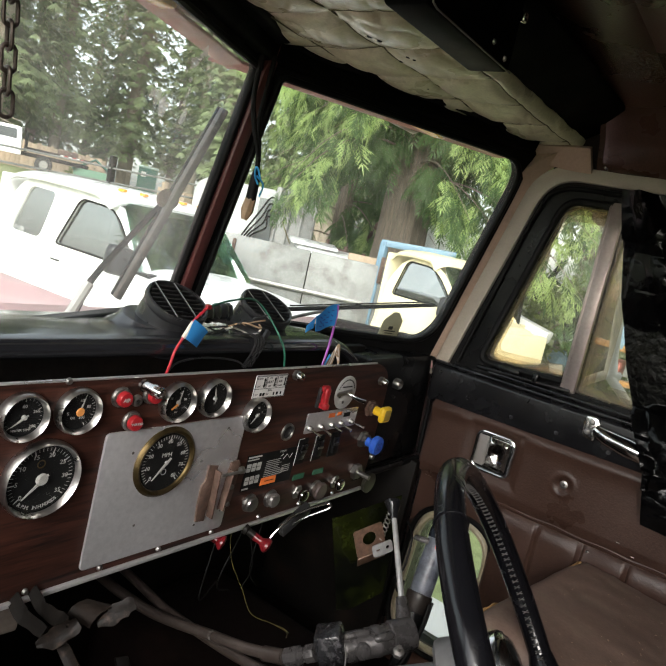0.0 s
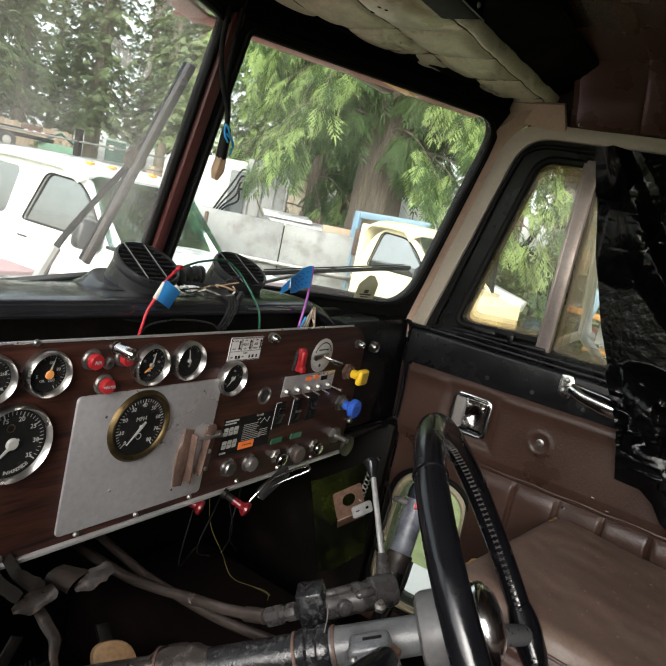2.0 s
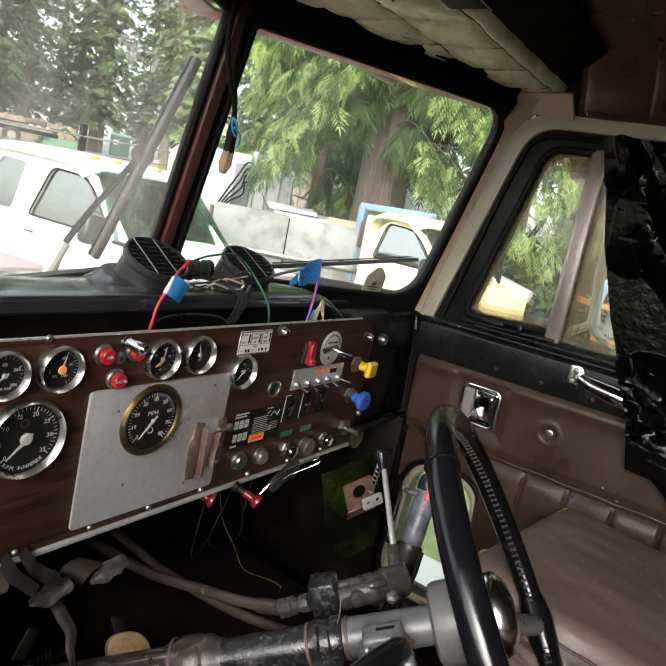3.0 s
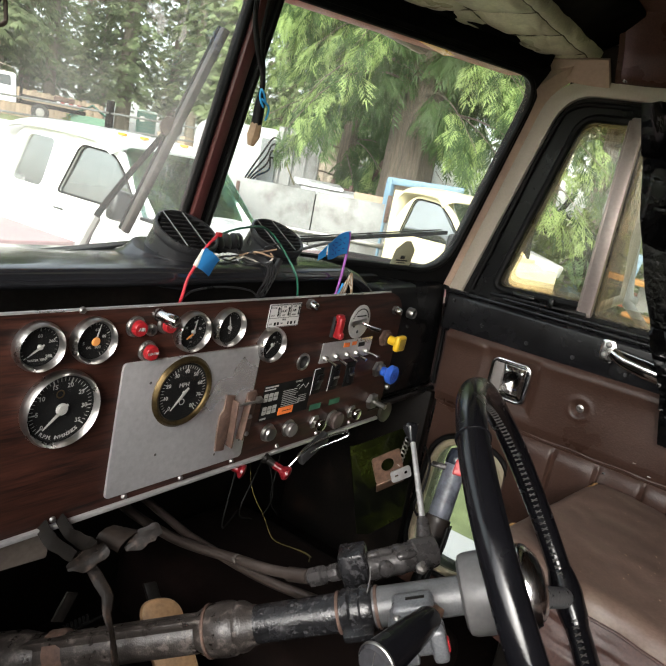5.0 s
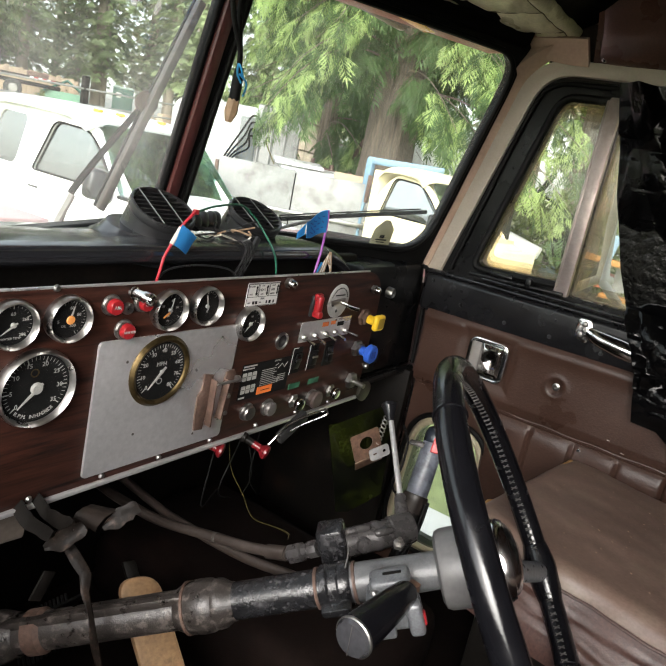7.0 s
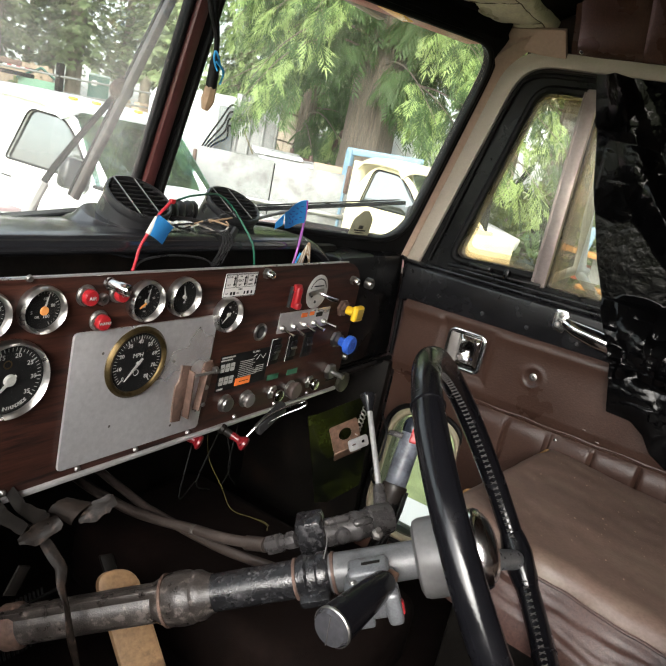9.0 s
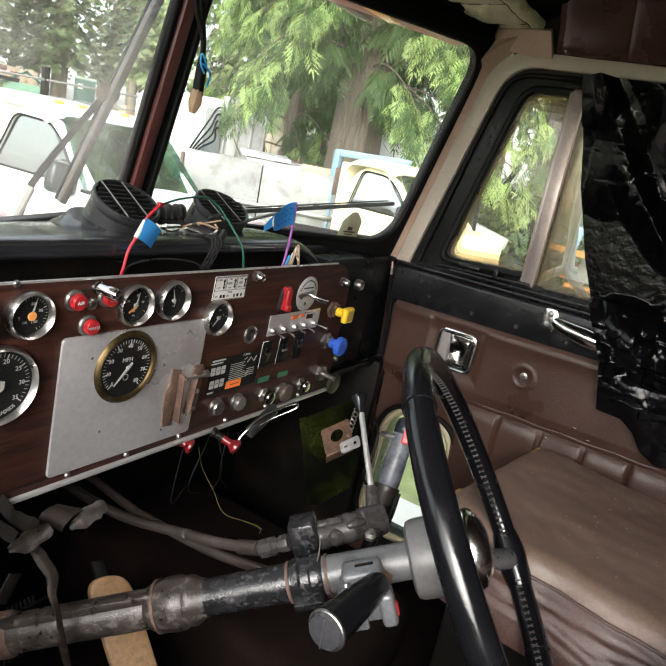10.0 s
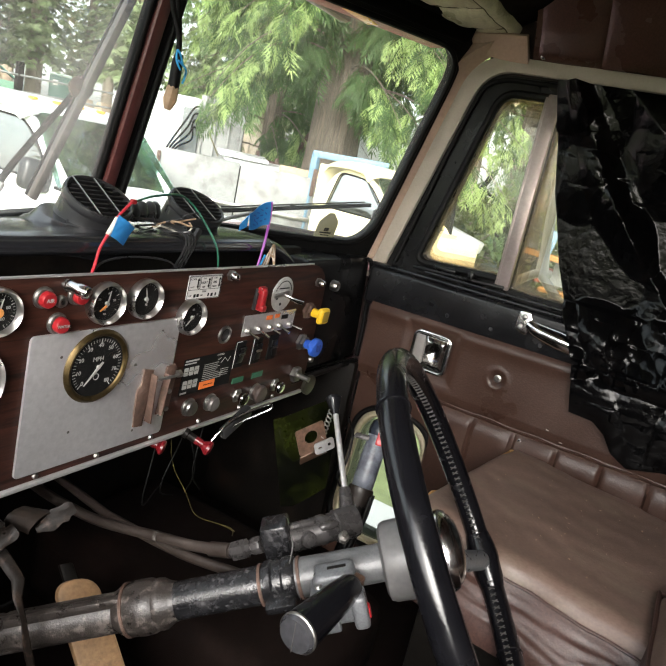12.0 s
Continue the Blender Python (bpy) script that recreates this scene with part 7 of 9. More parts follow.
def passenger_seat():
    """The passenger's cushion: flat dusty top that falls to the rear, a welted seam, a slack wrinkled side."""
    s = thing("passenger_seat", T(0.7, -0.55, 0.45), "dusty brown vinyl passenger seat cushion with a split front corner", "seat")
    def top_z(x, y):
        d = -0.36 - y
        lump = 0.005 * noise.noise(Vector((x * 8, y * 8, 1.0))) + 0.0016 * noise.noise(Vector((x * 30, y * 30, 2.0)))
        return 0.737 - 0.085 * d - 0.006 * (0.9 - x) / 0.4 + lump
    def front_y(x):
        return -0.334 - 0.054 * max(0.0, (x - 0.5) / 0.4) ** 1.4
    def left_x(y):
        return 0.502 - 0.02 * (-0.4 - y) / 0.3 + 0.004 * noise.noise(Vector((y * 14, 0, 5)))
    def top(u, v):
        y0 = -0.334 - 0.37 * v
        x = left_x(y0) + (0.905 - left_x(y0)) * u
        y = front_y(x) - (0.71 + front_y(x)) * v
        z = top_z(x, y)
        for q, r in ((v * 0.37, 0.02), (u * 0.4, 0.03), ((1 - u) * 0.4, 0.014)):
            if q < r:
                z -= r * (1 - math.sqrt(max(0.0, 1 - (1 - q / r) ** 2)))
        return (x, y, z)
    part("seat_top", Build().grid(top, 90, 90), SEAT_VINYL, s, "dusty brown vinyl top", world=True)
    seam = [Vector((left_x(y) - 0.001, y, top_z(left_x(y), y) - 0.03)) for y in (-0.345 - 0.36 * k / 30 for k in range(31))]
    part("seam_welt", Build().tube([p + Vector((0, 0, 0.0015)) for p in seam], 0.0024, 8, 1), SEAT_RED, s, "stitched welt", world=True)
    def side(u, v):
        k = u * 30
        i = min(int(k), 29)
        p = seam[i].lerp(seam[i + 1], k - i)
        pull = 0.006 * math.exp(-((v - 0.3) / 0.2) ** 2) * (0.5 + noise.noise(Vector((u * 2.2, v * 7 + u * 3, 4.0))))
        crumple = 0.0035 * noise.noise(Vector((u * 3, v * 9 - u * 3, 8.0))) * math.sin(math.pi * min(1.0, v * 1.4))
        return p + Vector((-0.03 * math.sin(v * 1.5) + pull + crumple - 0.003, 0, -0.095 * v))
    part("seat_side", Build().grid(side, 80, 60), SEAT_RED, s, "slack wrinkled oxblood vinyl side", world=True)
    def face(u, v):
        x = 0.503 + 0.4 * u
        return (x, front_y(x) + 0.004 * math.sin(math.pi * v) - 0.002, top_z(x, front_y(x)) - 0.02 - 0.12 * v)
    part("seat_front", Build().grid(face, 40, 14), SEAT_RED, s, "oxblood vinyl front", world=True)
    part("seat_base", Build().box(0.36, 0.32, 0.29, T(0.715, -0.54, 0.445), 0.01), DARK_STEEL, s, "black seat base", world=True)
    foam = surf("torn_orange_foam", (0.42, 0.24, 0.09), 0.9, var=0.3, scale=60, bump=0.6)
    rng = random.Random(5)
    for x0, x1, lift in ((0.505, 0.6, 0.001), (0.86, 0.905, 0.002)):
        pts = [(x0 + (x1 - x0) * k / 8, front_y(x0 + (x1 - x0) * k / 8) + 0.002 * rng.random(), top_z(x0 + (x1 - x0) * k / 8, front_y(x0)) - 0.016 + lift + 0.004 * rng.random()) for k in range(9)]
        part("torn_foam", Build().tube(pts, [0.002, 0.005, 0.003, 0.006, 0.004, 0.006, 0.004, 0.005, 0.002], 7, 2, flat=0.6), foam, s, "torn orange foam edge", world=True)
    crumbs = Build()
    for k in range(70):
        x, y = rng.uniform(0.54, 0.88), rng.uniform(-0.68, -0.4)
        q = rng.choice((0.0003, 0.0004, 0.0007))
        crumbs.box(q * rng.uniform(1, 4), q, q, T(x, y, top_z(x, y) + q * 0.3) @ Matrix.Rotation(rng.uniform(0, 3), 4, "Z"))
    tagged(part("crumbs", crumbs, BROWN_TAPE, s, "pale crumbs and chaff", world=True), kind="stuff")

def seats():
    passenger_seat()
    d = cushion("driver_seat", -0.1, 0.6, -0.69, -1.15, 0.768, 0.3, "dusty oxblood vinyl driver's seat", 0.02, 4.0)
    part("seat_base", Build().box(0.45, 0.36, 0.16, T(0.16, -0.95, 0.38), 0.01), DARK_STEEL, d, "black seat base", world=True)
    b = Build().tube([(0.40, -0.5, 0.46), (0.42, -0.56, 0.475), (0.435, -0.62, 0.46), (0.43, -0.7, 0.45)], 0.004, 8, 4)
    solid("paper_scrap", b, LABEL_WHITE, "strip of pale torn paper beside the seat", "paper scrap")
    solid("seat_frame_cover", Build().box(0.03, 0.3, 0.16, T(0.44, -0.56, 0.38), 0.01), DARK_STEEL, "black steel seat side frame", "seat frame")


# ---------------------------------------------------------------- on the dash top
def louvre_vent(centre, axis, r, label, tall):
    n = Vector(axis).normalized()
    top = Vector(centre)
    base = top - n * tall
    v = thing("air_vent", along(base, top), label, "air vent", "round dash vents")
    part("body", Build().lathe([(r * 1.02, -0.01), (r * 1.0, tall * 0.3), (r * 0.97, tall * 0.72), (r * 1.0, tall * 0.76), (r * 1.02, tall * 0.86), (r * 1.0, tall * 0.98), (r * 0.95, tall), (r * 0.9, tall * 0.97), (r * 0.88, tall * 0.7)], None, 44), BLACK_PLASTIC, v, "black plastic housing")
    part("throat", Build().lathe([(0, tall * 0.62), (r * 0.9, tall * 0.62)], None, 32), DIAL_BLACK, v)
    for k in range(8):
        t = -0.82 + 1.64 * k / 7
        half = r * 0.88 * math.sqrt(1 - t * t * 0.98)
        part("slat", Build().box(half * 2, 0.0022, 0.01, T(0, t * r * 0.88, tall * 0.9) @ Matrix.Rotation(radians(25), 4, "X"), 0.0006), BLACK_PLASTIC, v)
    for x in (0.25, -0.45):
        part("wire_clip", Build().tube([(x * r, -r * 0.85, tall * 1.0), (x * r, r * 0.85, tall * 1.0)], 0.001, 6, 1), STEEL, v, "thin steel wire clip")
    return v


def dash_clutter():
    louvre_vent((0.219, 0.087, 1.0945), (-0.06, -0.5, 1.0), 0.0455, "round black louvred vent tilted on the dash top", 0.05)
    louvre_vent((0.44, 0.115, 1.0895), (-0.08, -0.48, 1.0), 0.047, "round black louvred vent standing on the dash top", 0.046)
    # moulded foot under the first vent
    b = Build().lathe([(0.075, 0.0), (0.066, 0.008), (0.055, 0.016), (0.046, 0.03), (0.0, 0.032)], T(0.205, 0.118, 1.032) @ Matrix.Rotation(radians(10), 4, "X"), 36)
    solid("vent_base", b, DASH_VINYL, "black moulded vent base on the dash top", "vent base")
    # plug tangle
    rng = random.Random(11)
    t = thing("wire_tangle", T(0.3, 0.08, 1.05), "tangle of black wires and plugs between the vents", "wires")
    for k in range(4):
        x = 0.285 + 0.022 * k
        a = Vector((x, 0.085 + 0.008 * k + 0.01 * rng.random(), 1.062 + 0.006 * rng.random()))
        e = a + Vector((0.02, 0.02 + 0.01 * rng.random(), 0.022))
        part("plug", Build().lathe([(0, 0), (0.006, 0), (0.0095, 0.012), (0.009, 0.026), (0.006, 0.032), (0, 0.032)], along(a, e), 14), BLACK_PLASTIC, t, "black rubber plug", world=True)
    for k in range(9):
        p = Vector((0.26 + 0.012 * k, 0.06 + 0.02 * rng.random(), 1.062))
        pts = [p]
        for j in range(4):
            p = p + Vector((rng.uniform(-0.01, 0.028), rng.uniform(-0.015, 0.008), rng.uniform(-0.006, 0.008)))
            p.z = max(p.z, 1.056)
            pts.append(p.copy())
        part("loop", Build().tube(pts, 0.0014, 6, 4), (BLACK_PLASTIC, BLACK_PLASTIC, WIRE_WHITE, BROWN_TAPE)[k % 4], t, world=True)
    for k in range(4):
        x = 0.305 + 0.006 * k
        pts = [(x - 0.04, 0.095, 1.067), (x - 0.01, 0.075, 1.068), (x + 0.018, 0.05, 1.062), (x + 0.02, 0.026, 1.054), (x + 0.016, 0.024, 1.035), (x + 0.008, 0.03, 1.01)]
        part("hanging_wire", Build().tube(pts, 0.0017, 6, 4), BLACK_PLASTIC, t, world=True)
    part("spade_plug", Build().box(0.009, 0.006, 0.022, T(0.35, 0.03, 1.057) @ Matrix.Rotation(radians(30), 4, "Y"), 0.0015), BLACK_PLASTIC, t, world=True)
    # red wire with a tape flag
    r = thing("taped_wire", T(0.18, 0.012, 1.02), "red wire with a blue masking-tape flag", "wire", "flagged wires")
    part("wire", Build().tube([(0.156, 0.014, 1.01), (0.158, 0.012, 1.025), (0.162, 0.012, 1.043), (0.171, 0.012, 1.059), (0.183, 0.012, 1.081), (0.202, 0.012, 1.1)], 0.0019, 8, 5), WIRE_RED, r, world=True)
    part("bare_sleeve", Build().tube([(0.171, 0.0115, 1.06), (0.183, 0.0115, 1.081)], 0.003, 8, 1), WIRE_WHITE, r, "pale sleeve", world=True)
    part("connector", Build().box(0.007, 0.006, 0.006, T(0.205, 0.012, 1.102), 0.001), RED_PLASTIC, r, "red connector", world=True)
    def flag(u, v):
        p = Vector((0.183, 0.010, 1.085)).lerp(Vector((0.171, 0.010, 1.061)), v)
        return p + Vector((0.027, 0.0, -0.016 + 0.003 * v)) * u + Vector((0, -0.004 * math.sin(u * 3 + v), 0.0015 * math.sin(v * 5)))
    part("tape_flag", Build().grid(flag, 10, 8, thick=0.0006), BLUE_TAPE, r, "blue tape flag", world=True)
    g = thing("looped_wire", T(0.3, 0.03, 1.05), "dark green wire looped over the dash vents", "wire", "flagged wires")
    part("wire", Build().tube([(0.206, 0.013, 1.101), (0.235, 0.022, 1.106), (0.262, 0.03, 1.109), (0.326, 0.05, 1.11), (0.358, 0.05, 1.096), (0.371, 0.03, 1.07), (0.379, 0.012, 1.042), (0.39, 0.012, 1.008)], 0.0016, 8, 6), WIRE_GREEN, g, world=True)
    bl = thing("loose_wire", T(0.24, 0.015, 1.01), "thin black wire arching behind the panel", "wire", "flagged wires")
    part("wire", Build().tube([(0.155, 0.016, 1.008), (0.174, 0.015, 1.026), (0.225, 0.015, 1.031), (0.284, 0.015, 1.024), (0.313, 0.016, 1.006)], 0.0014, 6, 5), BLACK_PLASTIC, bl, world=True)
    # purple wire with the taller tape flag
    p = thing("taped_wire", T(0.49, 0.012, 1.01), "purple wire holding up a blue masking-tape flag", "wire", "flagged wires")
    part("wire", Build().tube([(0.484, 0.014, 1.0), (0.487, 0.012, 1.008), (0.493, 0.012, 1.034), (0.497, 0.012, 1.063), (0.498, 0.012, 1.099), (0.495, 0.012, 1.118)], 0.0021, 8, 5), WIRE_PURPLE, p, world=True)
    def flag2(u, v):
        a = Vector((0.497, 0.0105, 1.119)).lerp(Vector((0.497, 0.0105, 1.08)), v)
        return a + Vector((-0.06 + 0.006 * v, 0.0, -0.021 + 0.012 * v)) * u + Vector((0, 0.004 * math.sin(u * 4), 0.002 * math.sin(u * 6 + v)))
    part("tape_flag", Build().grid(flag2, 12, 8, thick=0.0006), BLUE_TAPE, p, "blue tape flag", world=True)
    def nib(u, v):
        return Vector((0.44, 0.011, 1.087)) + Vector((-0.016 * u, 0.002 * u, -0.01 - 0.008 * u + 0.018 * v * (1 - 0.4 * u)))
    part("tape_end", Build().grid(nib, 4, 4, thick=0.0006), BLUE_TAPE, p, "folded tape end", world=True)
    rng = random.Random(3)
    ink = surf("ink_blue", (0.01, 0.06, 0.3), 0.5, bump=0.0)
    for k in range(3):
        for j in range(4):
            q = flag2(0.2 + 0.17 * j, 0.25 + 0.24 * k)
            part("pen_stroke", Build().box(0.006, 0.0006, 0.0014, Matrix.Translation(q + Vector((0, -0.0012, 0))) @ Matrix.Rotation(rng.uniform(-0.4, 0.9), 4, "Y")), ink, p, world=True)
    part("blue_wire", Build().tube([(0.489, 0.014, 0.998), (0.495, 0.012, 1.015), (0.507, 0.014, 1.03)], 0.0019, 6, 4), WIRE_BLUE, p, world=True)
    c = thing("wire_bunch", T(0.52, 0.015, 1.0), "bunch of tan and white wire ends behind the panel", "wires", "flagged wires")
    for k in range(5):
        part("strand", Build().tube([(0.5 + 0.005 * k, 0.018, 1.0), (0.508 + 0.004 * k, 0.016, 1.018 + 0.003 * k), (0.522 + 0.003 * k, 0.018, 1.03 + 0.004 * k), (0.533 + 0.002 * k, 0.014, 1.026 - 0.006 * k)], 0.0018, 6, 4), (BROWN_TAPE, WIRE_WHITE)[k % 2], c, world=True)
    # paper tag at the foot of the right glass
    tag = thing("paper_tag", T(0.8, 0.08, 1.05), "brown cardboard tag leaning at the foot of the windshield", "tag")
    mt = face_pose((0.802, 0.085, 1.046), Vector((0.93, -0.36, 0.02)).normalized(), Vector((0.2, -0.1, 0.95)).normalized())
    part("card", Build().plate(rpoly([(-0.026, 0), (0.026, 0), (0.024, 0.036), (0.006, 0.054), (-0.008, 0.054), (-0.026, 0.034)], 0.002, 2), 0.001, mt), KRAFT, tag, world=True)
    b = Build()
    b.box(0.03, 0.003, 0.0004, mt @ T(0, 0.011, 0.0013))
    b.box(0.022, 0.002, 0.0004, mt @ T(0, 0.006, 0.0013))
    b.plate(rrect(0.012, 0.008, 0.002), 0.0004, mt @ T(0, 0.018, 0.001))
    part("print", b, DIAL_BLACK, tag, "faded dark print", world=True)
    # hanging lead by the centre post
    w = thing("hanging_lead", T(0.37, 0.14, 1.45), "black lead hanging beside the windshield post", "cable")
    part("cable", Build().tube([(0.335, 0.135, 1.475), (0.341, 0.143, 1.43), (0.343, 0.143, 1.40), (0.354, 0.14, 1.36), (0.368, 0.135, 1.325), (0.37, 0.134, 1.29)], 0.0042, 10, 5), RUBBER, w, world=True)
    part("cable", Build().tube([(0.362, 0.135, 1.475), (0.366, 0.143, 1.42), (0.366, 0.146, 1.38), (0.374, 0.142, 1.335), (0.374, 0.137, 1.3), (0.37, 0.134, 1.28)], 0.0038, 10, 5), RUBBER, w, world=True)
    part("boot", Build().lathe([(0, 0), (0.0075, 0), (0.0085, 0.006), (0.0078, 0.04), (0.006, 0.052), (0, 0.052)], along((0.3695, 0.1345, 1.25), (0.3705, 0.1335, 1.3)), 16), RUBBER, w, "ribbed rubber boot", world=True)
    part("taped_end", Build().tube([(0.3695, 0.1345, 1.256), (0.368, 0.136, 1.237), (0.366, 0.137, 1.222)], [0.0088, 0.0105, 0.005], 7, 2), BROWN_TAPE, w, "brown paper-taped end", world=True)
    part("cable_tie", Build().tube([(0.362, 0.124, 1.292), (0.378, 0.124, 1.284), (0.384, 0.128, 1.275), (0.374, 0.122, 1.263)], 0.0016, 6, 4), WIRE_BLUE, w, "blue cable tie", world=True)
    part("cable_tie", Build().tube([(0.372, 0.124, 1.287), (0.362, 0.122, 1.3), (0.357, 0.124, 1.305), (0.36, 0.126, 1.292), (0.368, 0.124, 1.28)], 0.0016, 6, 4), WIRE_BLUE, w, world=True)


def chain():
    c = thing("pull_chain", T(-0.145, -0.09, 1.45), "rusty steel chain hanging from the roof", "chain")
    low, high = Vector((-0.139, -0.081, 1.274)), Vector((-0.16, -0.09, 1.46))
    rust = surf("dark_rusty_chain", (0.06, 0.045, 0.038), 0.5, 0.6, var=0.4, scale=60, bump=0.4)
    d = (high - low).normalized()
    for k in range(12):
        mid = low + d * 0.0166 * k
        m = along(mid, mid + d) @ Matrix.Rotation(radians(60 + 90 * (k % 2)), 4, "Z")
        pts = []
        for j in range(24):
            a = TAU * j / 24
            pts.append((0.0052 * math.cos(a), 0, 0.0052 * (1 if math.sin(a) > 0 else -1) + 0.0052 * math.sin(a)))
        part("link", Build().tube(pts, 0.0017, 8, 1, closed=True, m=m), rust, c, world=True)


# ---------------------------------------------------------------- wipers and mirror outside the glass
def wipers():
    a = thing("wiper", T(0.2, 0.3, 1.03), "worn windshield wiper resting on the glass", "wiper", "windshield wipers")
    lo, hi = Vector((0.262, 0.282, 1.053)), Vector((0.35, 0.21, 1.386))
    m = along(lo, hi)
    L = (hi - lo).length
    part("blade_bar", Build().box(0.016, 0.012, L, m @ Matrix.Rotation(radians(25), 4, "Z") @ T(0, 0, L / 2), 0.003), RUSTY_BAR, a, "browned metal blade carrier", world=True)
    part("rubber_blade", Build().box(0.007, 0.014, L, m @ Matrix.Rotation(radians(25), 4, "Z") @ T(0.012, 0.0, L / 2), 0.002), RUBBER, a, world=True)
    pts = [(0.19, 0.322, 0.99), (0.212, 0.315, 1.02), (0.231, 0.312, 1.074), (0.27, 0.29, 1.15), (0.31, 0.262, 1.226)]
    part("arm", Build().tube(pts, [0.007, 0.007, 0.0055, 0.005, 0.005], 8, 3, flat=0.5), DARK_STEEL, a, "dark steel arm", world=True)
    part("arm_sleeve", Build().tube([(0.198, 0.318, 1.0), (0.229, 0.312, 1.07)], 0.0085, 8, 1), LABEL_WHITE, a, "chipped white arm sleeve", world=True)
    part("pivot", Build().lathe([(0, -0.014), (0.012, -0.014), (0.017, -0.006), (0.017, 0.006), (0.01, 0.012), (0, 0.012)], along((0.309, 0.258, 1.226), (0.29, 0.22, 1.235)), 16), RUST, a, world=True)
    b = thing("wiper", T(0.7, 0.12, 1.06), "thin black windshield wiper lying across the glass", "wiper", "windshield wipers")
    p, q = Vector((0.585, 0.196, 1.068)), Vector((0.8917, 0.037, 1.1285))
    part("rubber_blade", Build().box(0.006, 0.0085, length(p, q), along(p, q) @ T(0, 0, length(p, q) / 2), 0.002), RUBBER, b, world=True)
    part("blade_bar", Build().box(0.003, 0.003, length(p, q) * 0.93, along(p + Vector((0, 0.004, 0.006)), q + Vector((0, 0.004, 0.006))) @ T(0, 0, length(p, q) / 2), 0.001), BLACK_PAINT, b, world=True)
    part("arm", Build().tube([(0.54, 0.225, 1.02), (0.6, 0.195, 1.05), (0.66, 0.164, 1.074), (0.72, 0.132, 1.094)], 0.0035, 8, 3), STEEL, b, world=True)
    part("clip", Build().box(0.012, 0.008, 0.01, T(0.73, 0.126, 1.099), 0.002), DARK_STEEL, b, world=True)


def side_mirror():
    s = thing("mirror_bracket", T(1.2, -0.28, 1.0), "white-painted tube mirror bracket outside the passenger door", "mirror bracket")
    part("tube", Build().tube([(0.98, -0.13, 0.93), (1.12, -0.16, 0.975), (1.235, -0.2, 1.0), (1.25, -0.262, 1.045), (1.27, -0.29, 1.048)], 0.011, 12, 4), MIRROR_WHITE, s, world=True)
    part("tube", Build().tube([(1.255, -0.27, 1.046), (1.26, -0.32, 1.0), (1.262, -0.36, 0.95), (1.1, -0.42, 0.8), (0.98, -0.44, 0.75)], 0.011, 12, 4), MIRROR_WHITE, s, world=True)
    part("post", Build().tube([(1.258, -0.272, 1.05), (1.262, -0.265, 1.1), (1.264, -0.25, 1.25), (1.264, -0.25, 1.5)], [0.016, 0.012, 0.012, 0.012], 12, 3), MIRROR_WHITE, s, world=True)
    part("mirror_head", Build().box(0.05, 0.2, 0.4, T(1.29, -0.40, 1.32), 0.02, 3), STEEL, s, "steel mirror housing", world=True)


steering_column()
trailer_brake()
signal_switch()
under_dash()
gear_lever()
seats()
dash_clutter()
chain()
wipers()
side_mirror()

# ---------------------------------------------------------------- outside: ground and vehicles
def ramp(a):
    a = max(0.0, min(1.0, a))
    return a * a * (3 - 2 * a)


def ground_height(x, y):
    d, az = math.hypot(x, y), math.degrees(math.atan2(x, y))
    bank = 0.67 * ramp((d - 24.5) / 2.5) * ramp((33.0 - az) / 2.5) * ramp((az - 8) / 6)
    return GROUND + 1.15 * ramp((d - 14) / 14) + bank + 0.03 * noise.noise(Vector((x * 0.3, y * 0.3, 0)))


def ground():
    b = Build()
    radii = [0.0, 2, 4, 6, 9, 12, 15, 18, 21, 24, 25, 26, 27, 30, 36, 45, 60, 90, 160, 400, 2500]
    seg = 180
    rings = []
    for r in radii:
        if r == 0:
            rings.append([b.bm.verts.new((0, 0, ground_height(0, 0)))] * seg)
        else:
            rings.append([b.bm.verts.new((r * math.cos(TAU * k / seg), r * math.sin(TAU * k / seg), ground_height(r * math.cos(TAU * k / seg), r * math.sin(TAU * k / seg)))) for k in range(seg)])
    for p, q in zip(rings, rings[1:]):
        for k in range(seg):
            j = (k + 1) % seg
            vs = []
            for v in (p[k], q[k], q[j], p[j]):
                if v not in vs:
                    vs.append(v)
            b.bm.faces.new(vs)
    solid("ground", b, GRASS, "patchy grass and gravel yard", "ground", "structure")
    solid("concrete_slab", Build().box(0.8, 0.6, 0.12, T(2.59, 0.5, GROUND + 0.05), 0.01), surf("pale_slab", (0.62, 0.6, 0.56), 0.8, var=0.1, scale=3, bump=0.2), "pale concrete slab lying in the grass", "slab")


def wheel(m, parent):
    w = part("wheel", Build().lathe([(0.2, -0.12), (0.36, -0.11), (0.39, -0.06), (0.39, 0.06), (0.36, 0.11), (0.2, 0.12)], m, 32), TYRE, parent, "black tyre")
    part("rim", Build().lathe([(0, 0.05), (0.1, 0.06), (0.17, 0.05), (0.205, 0.09), (0.215, 0.115)], m, 24), STEEL, w, "steel rim")


